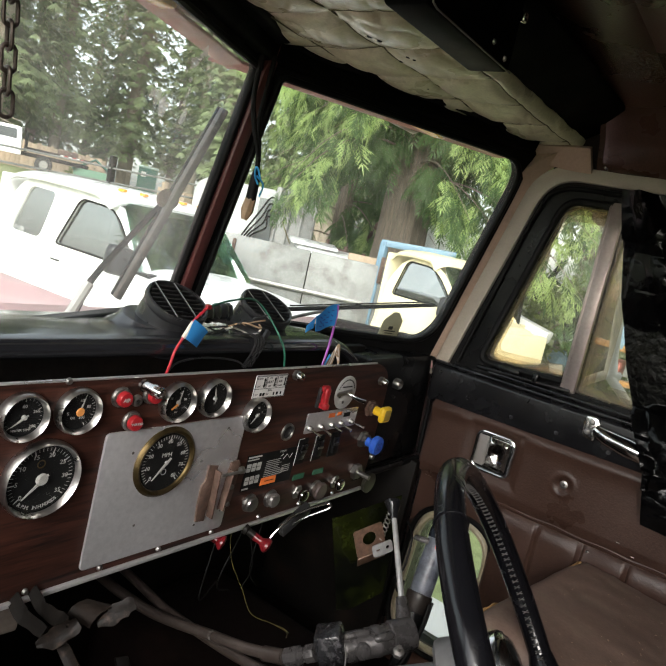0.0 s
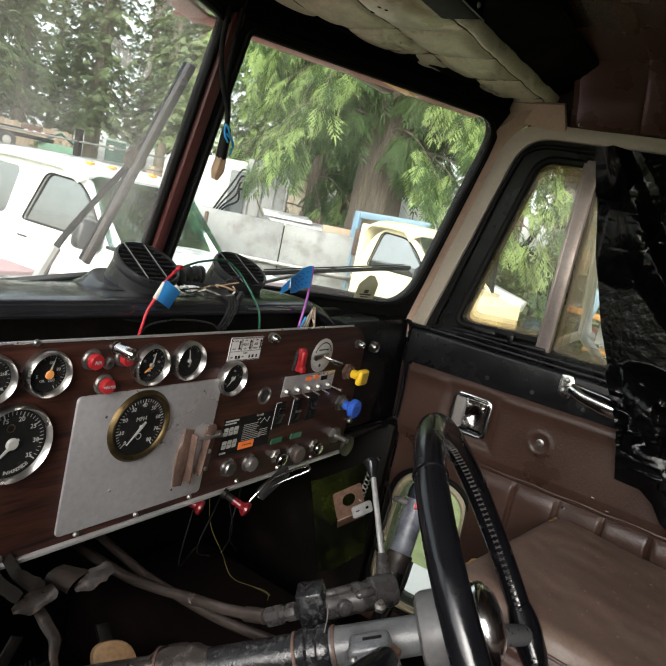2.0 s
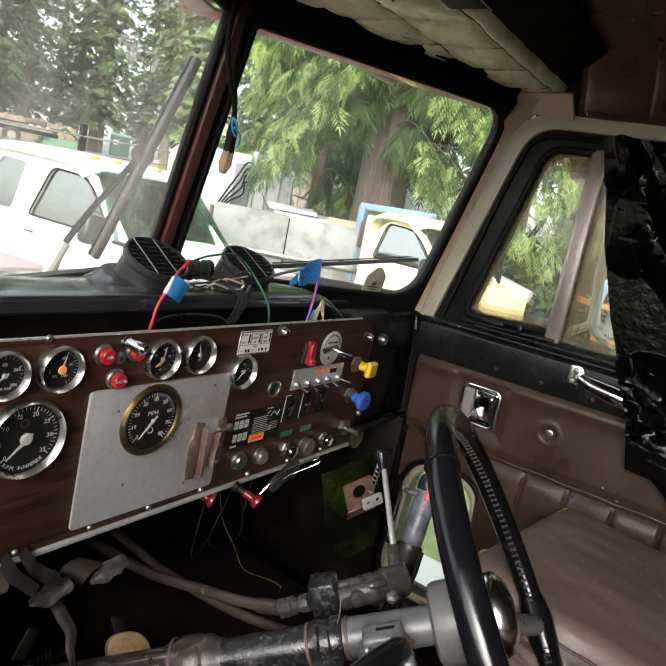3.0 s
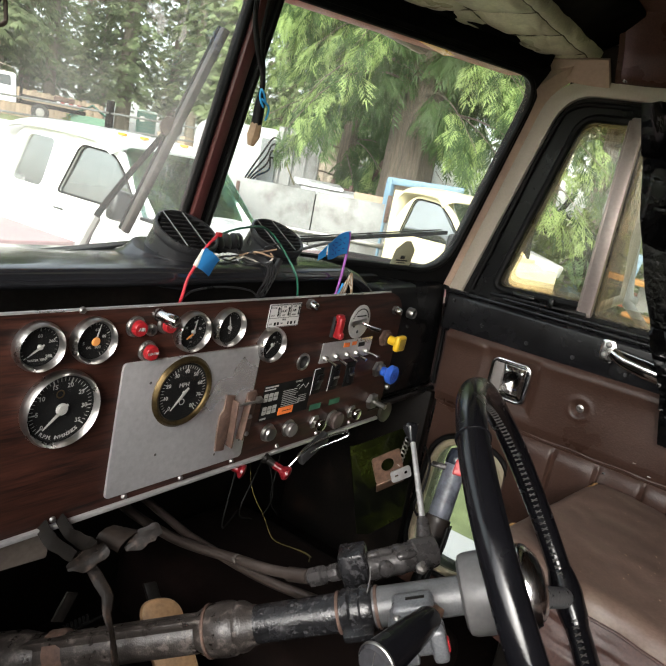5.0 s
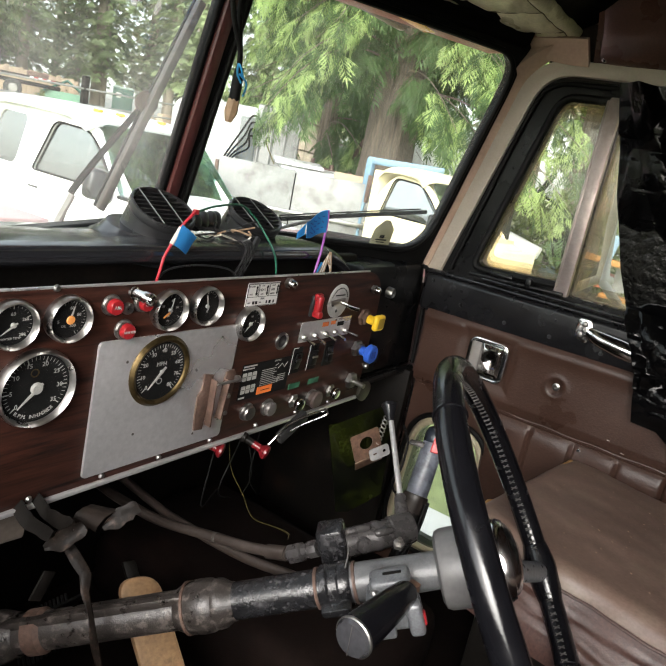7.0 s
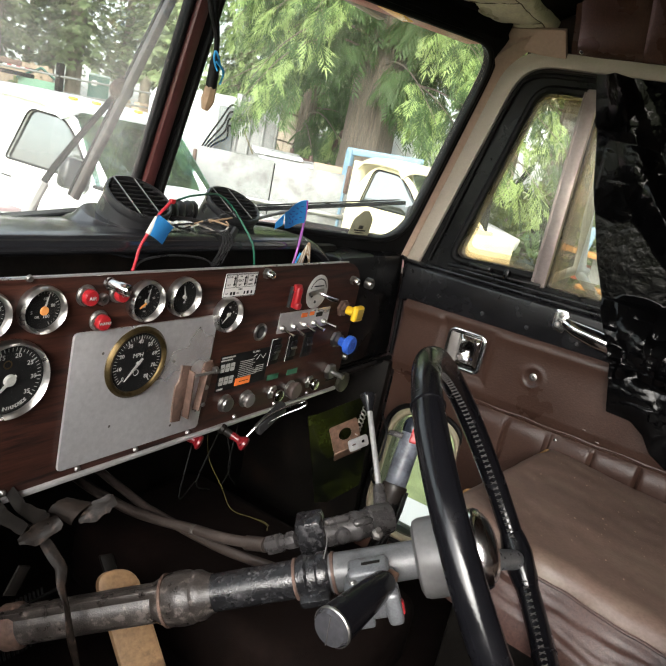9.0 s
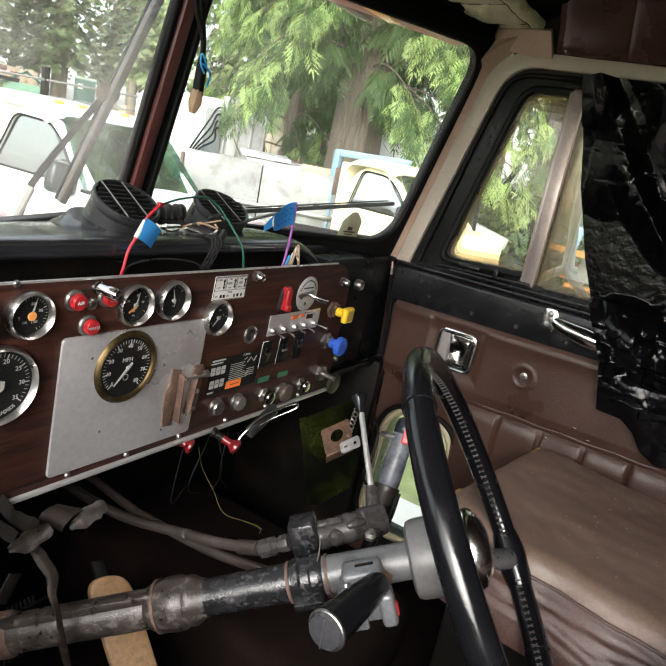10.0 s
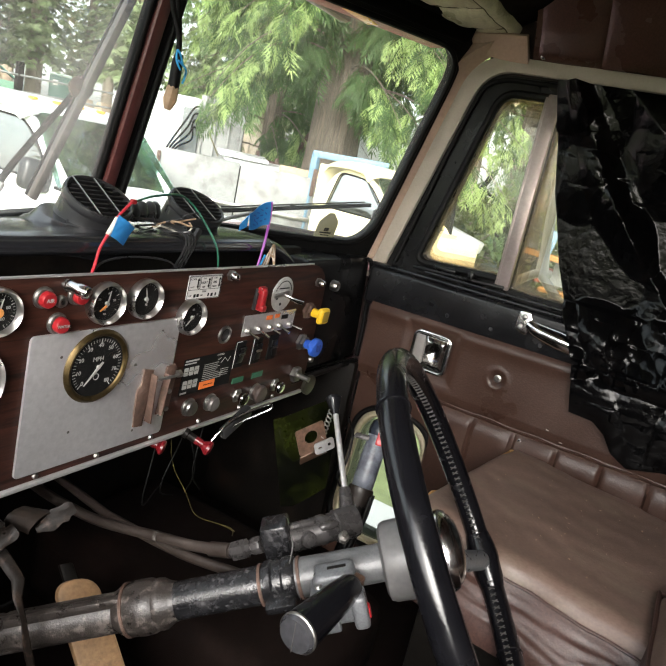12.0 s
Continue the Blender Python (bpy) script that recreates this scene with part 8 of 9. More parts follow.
def pickup(m, paint, label, lamp_count, boxed_rear=True, nose=1.85):
    """A crew pickup: local x forward, y left, z up from the ground; its right flank is the side seen."""
    t = thing("pickup_truck", m, label, "pickup truck", "parked pickups")
    half = 0.95
    flat = face_pose((0, 0, 0), (1, 0, 0), (0, 0, 1))            # plate z points to -y
    front_win = rpoly([(-1.37, 1.2), (0.06, 1.2), (0.02, 1.28), (-0.34, 1.66), (-0.55, 1.74), (-1.1, 1.76)], [0.06, 0.04, 0.08, 0.2, 0.1, 0.1], 6)
    rear_win = rpoly([(-2.4, 1.2), (-1.72, 1.2), (-1.6, 1.76), (-2.16, 1.77)], 0.1, 6)
    if not boxed_rear:
        front_win = rpoly([(-1.12, 1.24), (0.02, 1.24), (0.0, 1.3), (-0.36, 1.68), (-0.55, 1.77), (-1.0, 1.79)], [0.06, 0.04, 0.08, 0.2, 0.1, 0.1], 6)
    back = -2.68 if boxed_rear else -1.36                        # crew cab or single cab
    side = rpoly([(back, 0.4), (0.3, 0.4), (0.34, 1.2), (-0.3, 1.74), (-0.6, 1.86), (back + 0.38, 1.86), (back + 0.08, 1.5)], [0.03, 0.03, 0.1, 0.12, 0.15, 0.2, 0.3], 6)
    wins = [("front_window", front_win), ("rear_window", rear_win)][:2 if boxed_rear else 1]
    for s in (1, -1):
        f = Matrix.Translation((0, -half * s, 0)) @ Matrix.Rotation(radians(-7 * s), 4, "X")
        base = Matrix.Translation((0, 0.115 * s, 0)) @ f @ flat
        body = part("cab_side", Build().plate(side, 0.05, base, holes=[w for _, w in wins]), paint, t, "painted cab side")
        for name, ring in wins:
            part(name, Build().plate(ring, 0.006, base @ T(0, 0, 0.02)), CAR_GLASS, body, "dark side window")
        part("window_trim", Build().tube([base @ Vector((x, y, 0.05)) for x, y in front_win], 0.012, 6, 1, closed=True), RUBBER, body)
        part("door_handle", Build().box(0.17, 0.02, 0.045, base @ T(-1.28, 1.02, 0.05), 0.008), BLACK_PLASTIC if boxed_rear else paint, body, "door handle")
        part("mirror", Build().box(0.16, 0.3, 0.3, base @ T(0.02, 1.24, 0.2), 0.06, 3), BLACK_PLASTIC, body, "black door mirror")
    def roof(u, v):
        x = back + 0.13 + (-0.53 - back) * u
        w = 0.8 - 0.03 * abs(u - 0.5)
        y = -w + 2 * w * v
        e = abs(2 * v - 1)
        return (x, y, 1.92 + 0.03 * math.sin(math.pi * u) - 0.1 * e ** 5 - 0.1 * max(0, u - 0.88) / 0.12 - 0.08 * max(0, 0.1 - u) / 0.1)
    part("roof", Build().grid(roof, 24, 20, thick=-0.03), paint, t, "painted roof")
    part("cab_back", Build().box(0.05, 1.6, 1.2, T(back + 0.06, 0, 1.25), 0.02), paint, t)
    ws = face_pose((0.3, 0.0, 1.17), (0, -1, 0), Vector((-0.68, 0, 0.72)).normalized())
    part("windshield", Build().plate(rpoly([(-0.83, 0), (0.83, 0), (0.68, 0.9), (-0.68, 0.9)], 0.1), 0.004, ws), GREEN_GLASS if boxed_rear else CAR_GLASS, t, "green-tinted windshield")
    part("cabin_dark", Build().box(-0.35 - back - 0.4, 1.4, 0.5, T((back - 0.35) / 2, 0, 0.95), 0.1), surf("dark_cabin", (0.03, 0.03, 0.03), 0.8, bump=0.1), t, "dark seats inside")
    part("dash_pad", Build().box(0.5, 1.4, 0.1, T(0.0, 0, 1.12), 0.04, 3), surf("grey_dash_pad", (0.3, 0.33, 0.32), 0.7, var=0.15, bump=0.1), t, "grey dash pad")
    part("steering_wheel", Build().tube([(-0.35 + 0.06 * math.sin(q), 0.38 + 0.18 * math.cos(q), 1.18 + 0.17 * math.sin(q)) for q in (TAU * k / 20 for k in range(20))], 0.016, 8, 1, closed=True), BLACK_PLASTIC, t, "black steering wheel")
    def hood(u, v):
        x = 0.2 + nose * u
        w = 0.9 - 0.1 * u
        y = -w + 2 * w * v
        e = abs(2 * v - 1)
        return (x, y, 1.2 - 0.1 * u - 0.12 * max(0, u - 0.8) / 0.2 - 0.16 * e ** 6 + 0.03 * math.cos(math.pi * (v - 0.5)))
    part("hood", Build().grid(hood, 24, 24, thick=-0.03), paint, t, "painted hood")
    b = Build()
    for s in (1, -1):
        b.box(nose + 0.15, 0.1, 0.55, T(0.175 + nose / 2, s * 0.9, 0.82), 0.05, 3)
    b.box(0.1, 1.75, 0.5, T(nose + 0.21, 0, 0.85), 0.04, 3)
    part("fender", b, paint, t, "painted fenders and nose")
    part("bumper", Build().box(0.15, 1.9, 0.2, T(nose + 0.31, 0, 0.6), 0.04, 3), CHROME, t)
    part("cowl", Build().box(0.22, 1.6, 0.04, T(0.3, 0, 1.18), 0.015), BLACK_PLASTIC if boxed_rear else paint, t, "cowl grille")
    for s in (1, -1):
        part("side_lamp", Build().box(0.1, 0.02, 0.06, T(nose + 0.08, s * 0.96, 0.93), 0.01), AMBER, t, "amber side lamp")
    for k in range(lamp_count):
        y = (k - (lamp_count - 1) / 2) * 0.28
        part("roof_lamp", Build().box(0.1, 0.06, 0.03, T(-0.55, y, 1.94), 0.012, 3), AMBER, t, "amber roof lamp")
    if boxed_rear:
        b = Build()
        for s in (1, -1):
            b.box(2.3, 0.08, 0.65, T(-3.7, s * 0.93, 0.95), 0.03, 3)
        b.box(2.3, 1.8, 0.06, T(-3.7, 0, 0.68), 0.01)
        b.box(0.07, 1.8, 0.6, T(-4.82, 0, 0.95), 0.02)
        part("bed", b, paint, t, "painted load bed")
    for x in (nose - 0.65, -3.7 if boxed_rear else -2.6):
        for s in (1, -1):
            wheel(T(x, s * 0.82, 0.39) @ Matrix.Rotation(radians(-90 * s), 4, "X"), t)
    return t


def heading(x, y, z, fx, fy):
    f = Vector((fx, fy, 0)).normalized()
    return face_pose((x, y, z), f, Vector((-f.y, f.x, 0)))


def yard_left():
    # flat steel box side behind the pickups
    w = thing("steel_box_side", T(7.4, 5.6, GROUND), "weathered grey sheet-steel truck box side", "truck box")
    a, e = Vector((6.55, 6.75, 0)), Vector((8.35, 4.35, 0))
    d = (e - a).normalized()
    m = face_pose((a.x, a.y, GROUND), d, (0, 0, 1))
    L = (e - a).length
    for k in range(2):
        part("panel", Build().box(L / 2 - 0.015, 1.62, 0.05, m @ T(L * (0.25 + 0.5 * k), 0.85, 0), 0.008), CONCRETE, w, "weathered panel", world=True)
    part("seam_post", Build().box(0.05, 1.5, 0.06, m @ T(0.35, 0.85, 0.035), 0.01), RUST, w, "rusty seam post", world=True)
    part("base_rail", Build().box(L, 0.06, 0.08, m @ T(L / 2, 1.05, 0.05), 0.01), STEEL, w, world=True)
    part("stake", Build().box(0.06, 0.4, 0.06, m @ T(L * 0.86, 1.6, 0.04), 0.01), RUST, w, "rusty stake", world=True)
    part("far_board", Build().box(0.9, 0.5, 0.04, m @ T(L * 0.84, 1.5, -0.4), 0.01), BOARD, w, "brown board", world=True)
    # closed trailer behind it
    v = thing("box_trailer", T(9.2, 8.1, GROUND), "grimy white trailer body with black hoses on its end", "trailer")
    a, e = Vector((8.2, 9.2, 0)), Vector((9.75, 7.45, 0))
    d = (e - a).normalized()
    m = face_pose((a.x, a.y, GROUND), d, (0, 0, 1))
    part("body", Build().plate(rpoly([(0, 0.4), (1.55, 0.4), (1.55, 2.55), (0, 2.5)], [0.05, 0.03, 0.1, 0.35], 6), 2.0, m @ T(0, 0, -2.0), 0.03), TRAILER, v, "white trailer body", world=True)
    part("end_wall", Build().box(0.85, 2.25, 0.1, m @ T(1.95, 1.5, -0.1), 0.02), CONCRETE, v, "grey end wall", world=True)
    for x in (1.62, 1.85, 2.1, 2.34):
        part("rib", Build().box(0.04, 2.2, 0.06, m @ T(x, 1.5, -0.02), 0.01), CONCRETE, v, world=True)
    part("vent_slot", Build().box(0.05, 0.5, 0.02, m @ T(0.5, 2.0, 0.01), 0.005), STEEL, v, world=True)
    part("end_cap", Build().lathe([(0, 0.12), (0.25, 0.11), (0.3, 0.06), (0.3, 0)], m @ T(0.35, 1.62, 0.01), 32), WHITE_PAINT, v, "round white cover", world=True)
    # Flat plate on the trailer wall; the recess's shade is in its colour.
    part("dark_recess", Build().box(0.32, 0.9, 0.04, m @ T(1.4, 1.9, 0.0), 0.02), surf("shadowed_steel", (0.14, 0.15, 0.15), 0.6, bump=0.1), v, "dark plate with a recess's shade in its colour", world=True)
    for k in range(4):
        x = 1.3 + 0.05 * k
        part("hose", Build().tube([m @ Vector(p) for p in ((1.6, 2.35 - 0.12 * k, 0.05), (1.45, 2.38 - 0.12 * k, 0.12), (x, 2.1 - 0.1 * k, 0.2), (x - 0.25, 1.6, 0.15), (x - 0.4, 1.2, 0.1))], 0.018, 8, 5), RUBBER, v, "black hose", world=True)
    j = thing("scrap_stack", T(8.6, 6.9, GROUND), "stack of white scrap panels and rusty rails", "scrap")
    m = face_pose((8.0, 6.55, 0.86), Vector((0.72, -0.69, 0)).normalized(), Vector((0.69, 0.72, 0.1)).normalized())
    part("panel", Build().box(1.1, 0.7, 0.05, m @ T(0.75, 0.2, 0.02), 0.01), WHITE_PAINT, j, "white panel", world=True)
    part("panel", Build().box(0.8, 0.5, 0.05, m @ T(0.5, 0.3, 0.1), 0.01), WHITE_PAINT, j, "white panel", world=True)
    part("support", Build().box(1.3, 0.6, 1.55, T(8.6, 6.9, 0.05), 0.02), DARK_STEEL, j, world=True)
    part("stick", Build().tube([(8.35, 6.75, 0.9), (8.2, 6.9, 1.25)], 0.012, 6, 1), WIRE_YELLOW, j, "yellow stick", world=True)
    for k in range(4):
        p = Vector((9.0 + 0.22 * k, 6.45 - 0.24 * k, 0.0))
        part("rail_post", Build().tube([p + Vector((0, 0, -0.7)), p + Vector((0.02 * k, 0, 1.12 - 0.06 * k))], 0.035, 8, 1), RUST, j, "rusty post", world=True)
    part("rail", Build().tube([(9.0, 6.45, 1.0), (9.7, 5.7, 0.86)], 0.03, 8, 1), RUST, j, "rusty rail", world=True)
    # blue rack over the yellow pickup
    r = thing("steel_rack", T(8.3, 5.2, GROUND), "faded blue square-tube rack behind the yellow pickup", "rack")
    a, e = Vector((8.1, 4.72, 1.26)), Vector((8.62, 3.84, 1.3))
    part("post", Build().box(0.1, 0.1, 2.05, T(8.1, 4.72, 0.26), 0.01), BLUE_STEEL, r, world=True)
    part("beam", Build().box(0.1, 0.1, length(a, e) + 0.1, along(a, e) @ T(0, 0, length(a, e) / 2), 0.01), BLUE_STEEL, r, world=True)
    part("brace", Build().tube([(8.1, 4.72, 0.4), (8.25, 4.45, 0.1)], 0.03, 6, 1), BLUE_STEEL, r, world=True)
    part("post", Build().box(0.1, 0.1, 2.05, T(9.0, 4.78, 0.26), 0.01), BLUE_STEEL, r, world=True)
    # far white pickup cab beyond the rack
    f = thing("van", T(13.5, 6.3, -0.6), "far white van between the trees", "van")
    part("body", Build().box(2.0, 4.2, 1.4, heading(13.6, 6.2, 0.55, 0.5, -0.86), 0.2, 4), WHITE_PAINT, f, world=True)
    part("cab", Build().box(1.8, 2.2, 0.8, heading(13.6, 6.2, 1.5, 0.5, -0.86), 0.25, 4), WHITE_PAINT, f, world=True)
    part("window", Build().box(1.0, 0.05, 0.45, heading(13.0, 5.6, 1.5, 0.5, -0.86), 0.02), CAR_GLASS, f, world=True)


def Y(x, y, z):
    """A spot of the scrap yard beyond the passenger door."""
    return T(x - 1.1, y + 2.8, z)


def yard_right():
    """Machinery and rubbish seen through the door window."""
    m = thing("machine_beam", Y(12.5, -0.6, GROUND), "orange and red steel machine boom on the ground", "machine")
    part("boom", Build().box(0.25, 3.4, 0.1, Y(12.4, -2.3, 0.36) @ Matrix.Rotation(radians(3), 4, "X"), 0.02), ORANGE_PAINT, m, "orange boom", world=True)
    part("lower_boom", Build().box(0.25, 3.0, 0.08, Y(12.1, -2.6, -0.1), 0.02), ORANGE_PAINT, m, world=True)
    part("body", Build().box(0.6, 0.3, 0.25, Y(13.0, -0.9, 0.05), 0.05), surf("faded_red_machine", (0.35, 0.09, 0.06), 0.6, var=0.2, bump=0.1), m, "faded red body", world=True)
    solid("plywood_sheet", Build().box(0.05, 0.8, 1.3, Y(11.6, 0.85, -0.1) @ Matrix.Rotation(radians(-12), 4, "Y"), 0.005), BOARD, "pale plywood sheet leaning on machinery", "plywood")
    rng = random.Random(21)
    cols = (WHITE_PAINT, DARK_STEEL, CONCRETE, RUST, BLUE_STEEL, BOARD, DARK_STEEL)
    for k in range(26):
        x, y = rng.uniform(12.5, 18), rng.uniform(-4.5, 4.5)
        s = Vector((rng.uniform(0.2, 0.9), rng.uniform(0.2, 1.1), rng.uniform(0.15, 0.8)))
        mm = Y(x, y, GROUND + 0.2 + s.z / 2 + rng.uniform(0, 0.9)) @ Matrix.Rotation(rng.uniform(-0.5, 0.5), 4, "X") @ Matrix.Rotation(rng.uniform(0, 3), 4, "Z")
        b = Build().box(s.x, s.y, s.z, mm, 0.02)
        b.box(s.x * 0.7, s.y * 0.2, s.z * 1.6, mm @ Y(0, s.y * 0.3, 0), 0.01)
        b.tube([mm @ Vector((-s.x, 0, 0)), mm @ Vector((s.x * 1.2, 0.1, s.z))], 0.03, 6, 1)
        solid("scrap_pile", b, cols[k % len(cols)], "heap of scrap panels and bars in the yard", "scrap", group="yard scrap")
    tp = Build()
    def tarp(u, v):
        return (13.5 + 1.6 * v, -2.2 - 2.2 * u, 0.9 + 0.6 * math.sin(math.pi * v) + 0.15 * noise.noise(Vector((u * 4, v * 4, 0))) - 1.5 * max(0, abs(v - 0.5) - 0.35) * 4)
    solid("tarpaulin", tp.grid(tarp, 20, 16, thick=0.01, m=Y(0, 0, 0)), surf("blue_tarpaulin", (0.03, 0.16, 0.5), 0.4, bump=0.1), "bright blue tarpaulin over a heap", "tarpaulin")
    br = Build().box(0.3, 0.7, 0.2, Y(11.1, 0.1, 0.45) @ Matrix.Rotation(0.25, 4, "X"), 0.03)
    solid("white_crate", br, WHITE_PAINT, "tilted white slatted crate", "crate")


def yard_far():
    # board fence, rail fence, shed, cabin, flatbed
    f = thing("board_fence", T(14.5, 26, 0.3), "weathered plank fence at the edge of the trees", "fence")
    a, e = Vector((10.0, 28.6)), Vector((18.2, 27.0))
    n = 44
    data = None
    for k in range(n):
        t = k / (n - 1)
        x, y = a.x + (e.x - a.x) * t, a.y + (e.y - a.y) * t
        if data is None:
            data = part("board", Build().box(0.19, 0.03, 2.2, None, 0.006), BOARD, f)
            ob = data
        else:
            ob = new("board", data.data)
            ob.parent = f
        ob.matrix_basis = f.matrix_basis.inverted() @ (T(x, y, 1.12 + 0.04 * math.sin(k * 2.3)) @ Matrix.Rotation(math.atan2(e.y - a.y, e.x - a.x), 4, "Z"))
    r = thing("rail_fence", T(16, 22, 0.3), "grey rail fence with dark square posts", "fence")
    pts = [Vector((9.5, 20.8, 0)), Vector((13.6, 19.75, 0)), Vector((17.5, 18.6, 0))]
    for k, p in enumerate((Vector((9.5, 20.8, 0)), Vector((13.7, 19.8, 0)), Vector((15.6, 19.2, 0)), Vector((17.6, 18.6, 0)))):
        tall = 2.0 if k == 1 else 1.5
        part("post", Build().box(0.2, 0.2, tall, T(p.x, p.y, ground_height(p.x, p.y) + tall / 2), 0.02), DARK_STEEL if k == 1 else BOARD, r, "dark post", world=True)
    for z in (1.6, 1.1):
        part("rail", Build().tube([p + Vector((0, 0, ground_height(p.x, p.y) + z)) for p in pts], 0.035, 8, 1), CONCRETE, r, "grey rail", world=True)
    c = thing("portable_toilet", heading(26.3, 34.3, ground_height(26.3, 34.3), -0.6, -0.8), "green plastic portable toilet cabin with a pale roof", "portable toilet")
    part("walls", Build().box(1.15, 1.15, 2.2, T(0, 0, 1.15), 0.05, 3), GREEN_PLASTIC, c)
    part("roof", Build().box(1.2, 1.2, 0.14, T(0, 0, 2.3), 0.06, 3), surf("pale_green_roof", (0.4, 0.5, 0.45), 0.5, bump=0.05), c)
    part("door", Build().box(0.03, 0.75, 1.8, T(0.58, 0, 1.1), 0.02), GREEN_PLASTIC, c)
    part("notice", Build().box(0.02, 0.28, 0.3, T(0.6, -0.25, 1.85), 0.005), LABEL_WHITE, c, "white notice")
    s = thing("garden_shed", heading(16.76, 25.45, ground_height(16.76, 25.45) - 0.1, -0.55, -0.83), "small green shed with a gable roof", "shed")
    part("walls", Build().box(1.5, 1.6, 1.3, T(0, 0, 0.65), 0.02), surf("grey_green_boards", (0.14, 0.26, 0.18), 0.7, var=0.15, bump=0.2), s)
    roof = Build()
    for q in (1, -1):
        roof.box(1.8, 1.05, 0.06, T(0, q * 0.43, 1.5) @ Matrix.Rotation(radians(-32 * q), 4, "X"), 0.01)
    part("roof", roof, GREEN_PLASTIC, s, "green roof")
    base = ground_height(13.45, 23.7)
    k = thing("flatbed_truck", heading(13.45, 23.7, base, -0.869, 0.495) @ Matrix.Diagonal((0.78, 0.78, 0.78, 1)), "white flatbed truck parked in front of the plank fence", "truck")
    cab = part("cab", Build().plate(rpoly([(1.02, 0.62), (3.3, 0.62), (3.3, 1.2), (2.5, 1.28), (2.2, 1.86), (1.1, 1.88)], [0.05, 0.1, 0.12, 0.1, 0.2, 0.15], 5), 1.8, face_pose((0, 0.9, 0), (1, 0, 0), (0, 0, 1)), 0.03), WHITE_PAINT, k, "white cab")
    for q in (1, -1):
        part("window", Build().plate(rpoly([(1.25, 1.3), (2.25, 1.3), (2.05, 1.72), (1.3, 1.74)], 0.06), 0.02, face_pose((0, 0.905 * q + (0.01 if q > 0 else 0.0), 0), (1, 0, 0), (0, 0, 1))), surf("smoky_truck_glass", (0.06, 0.068, 0.075), 0.12, bump=0.0), cab, "dark window")
    part("headboard", Build().box(0.1, 1.9, 1.1, T(0.86, 0, 1.2), 0.02), DARK_STEEL, k, "black headboard")
    part("deck", Build().box(2.95, 2.1, 0.12, T(-0.58, 0, 0.98), 0.02), DARK_STEEL, k, "dark flat deck")
    part("chassis_rail", Build().box(3.4, 0.7, 0.18, T(-0.3, 0, 0.72), 0.02), DARK_STEEL, k)
    for i in range(6):
        part("warning_strip", Build().box(0.16, 0.02, 0.09, T(-0.75 - 0.18 * i, 1.07, 0.98), 0.004), RED_PLASTIC if i % 2 else LABEL_WHITE, k, "red or white warning strip")
    part("load", Build().box(0.9, 1.2, 0.22, T(-1.0, 0.2, 1.15), 0.03), RUST, k, "rusty load on the deck")
    for x in (2.6, 0.0):
        for q in (1, -1):
            wheel(T(x, q * 0.9, 0.39) @ Matrix.Rotation(radians(-90 * q), 4, "X"), k)
    b = Build()
    rng = random.Random(8)
    for i in range(12):
        x = rng.uniform(19.5, 24)
        y = 23.5 + rng.uniform(-1, 1) - (x - 19.5) * 0.6
        b.box(rng.uniform(0.4, 1.2), rng.uniform(0.3, 0.8), rng.uniform(0.5, 1.4), T(x, y, ground_height(x, y) + 0.5), 0.03)
    solid("pallet_stack", b, BOARD, "stacks of pale timber and pallets by the fence", "timber stack", kind="stuff")


# ---------------------------------------------------------------- trees
def spray(rng):
    """One flat drooping cedar frond, a metre long: a bent axis, side twigs to both hands, leaflets on each twig."""
    tris = []
    bend = rng.uniform(-0.12, 0.12)
    def axis(t):
        return Vector((bend * t * t, t, -0.42 * t * t))
    pairs = 7
    for k in range(pairs):
        t = 0.06 + 0.86 * k / pairs
        c = axis(t)
        for h in (1, -1):
            ln = (0.5 * (1 - t) ** 0.75 + 0.1) * rng.uniform(0.75, 1.15)
            d = Vector((h * 0.72, 0.66, -0.2 - 0.25 * t + rng.uniform(-0.1, 0.1))).normalized()
            tip = c + d * ln + Vector((0, 0.03, -0.24 * ln))
            side = Vector((-0.66 * h, 0.72, 0)).normalized()
            mid, w = c.lerp(tip, 0.4) + Vector((0, 0, 0.03 * ln)), side * 0.026
            tris += [(c, mid - w, tip), (c, tip, mid + w)]
            for j in (0.3, 0.6):
                base = c.lerp(tip, j) + Vector((0, 0, 0.02 * ln))
                for q in (1, -1):
                    out = (d * 0.75 + side * q * 0.7).normalized()
                    tris.append((base - d * 0.014, base + d * 0.034, base + out * ln * (0.42 - 0.25 * j) + Vector((0, 0, -0.05 * ln))))
    a, e = axis(0.86), axis(1.12)
    tris.append((a + Vector((-0.03, 0, 0)), a + Vector((0.03, 0, 0)), e))
    a, e = axis(0.0), axis(0.9)
    tris.append((a + Vector((-0.012, 0, 0)), a + Vector((0.012, 0, 0)), e))
    return tris


def leaf_mesh(name, items, mats, pick):
    """items: (triangles, pose) pairs joined into one mesh; pick gives each a material slot."""
    verts, faces, slots = [], [], []
    for i, (tris, m) in enumerate(items):
        slot = pick(i)
        for tri in tris:
            base = len(verts)
            verts += [tuple(m @ p) for p in tri]
            faces.append((base, base + 1, base + 2))
            slots.append(slot)
    me = bpy.data.meshes.new(name)
    me.from_pydata(verts, [], faces)
    for mt in mats:
        me.materials.append(mt)
    me.polygons.foreach_set("material_index", slots)
    me.update()
    return me


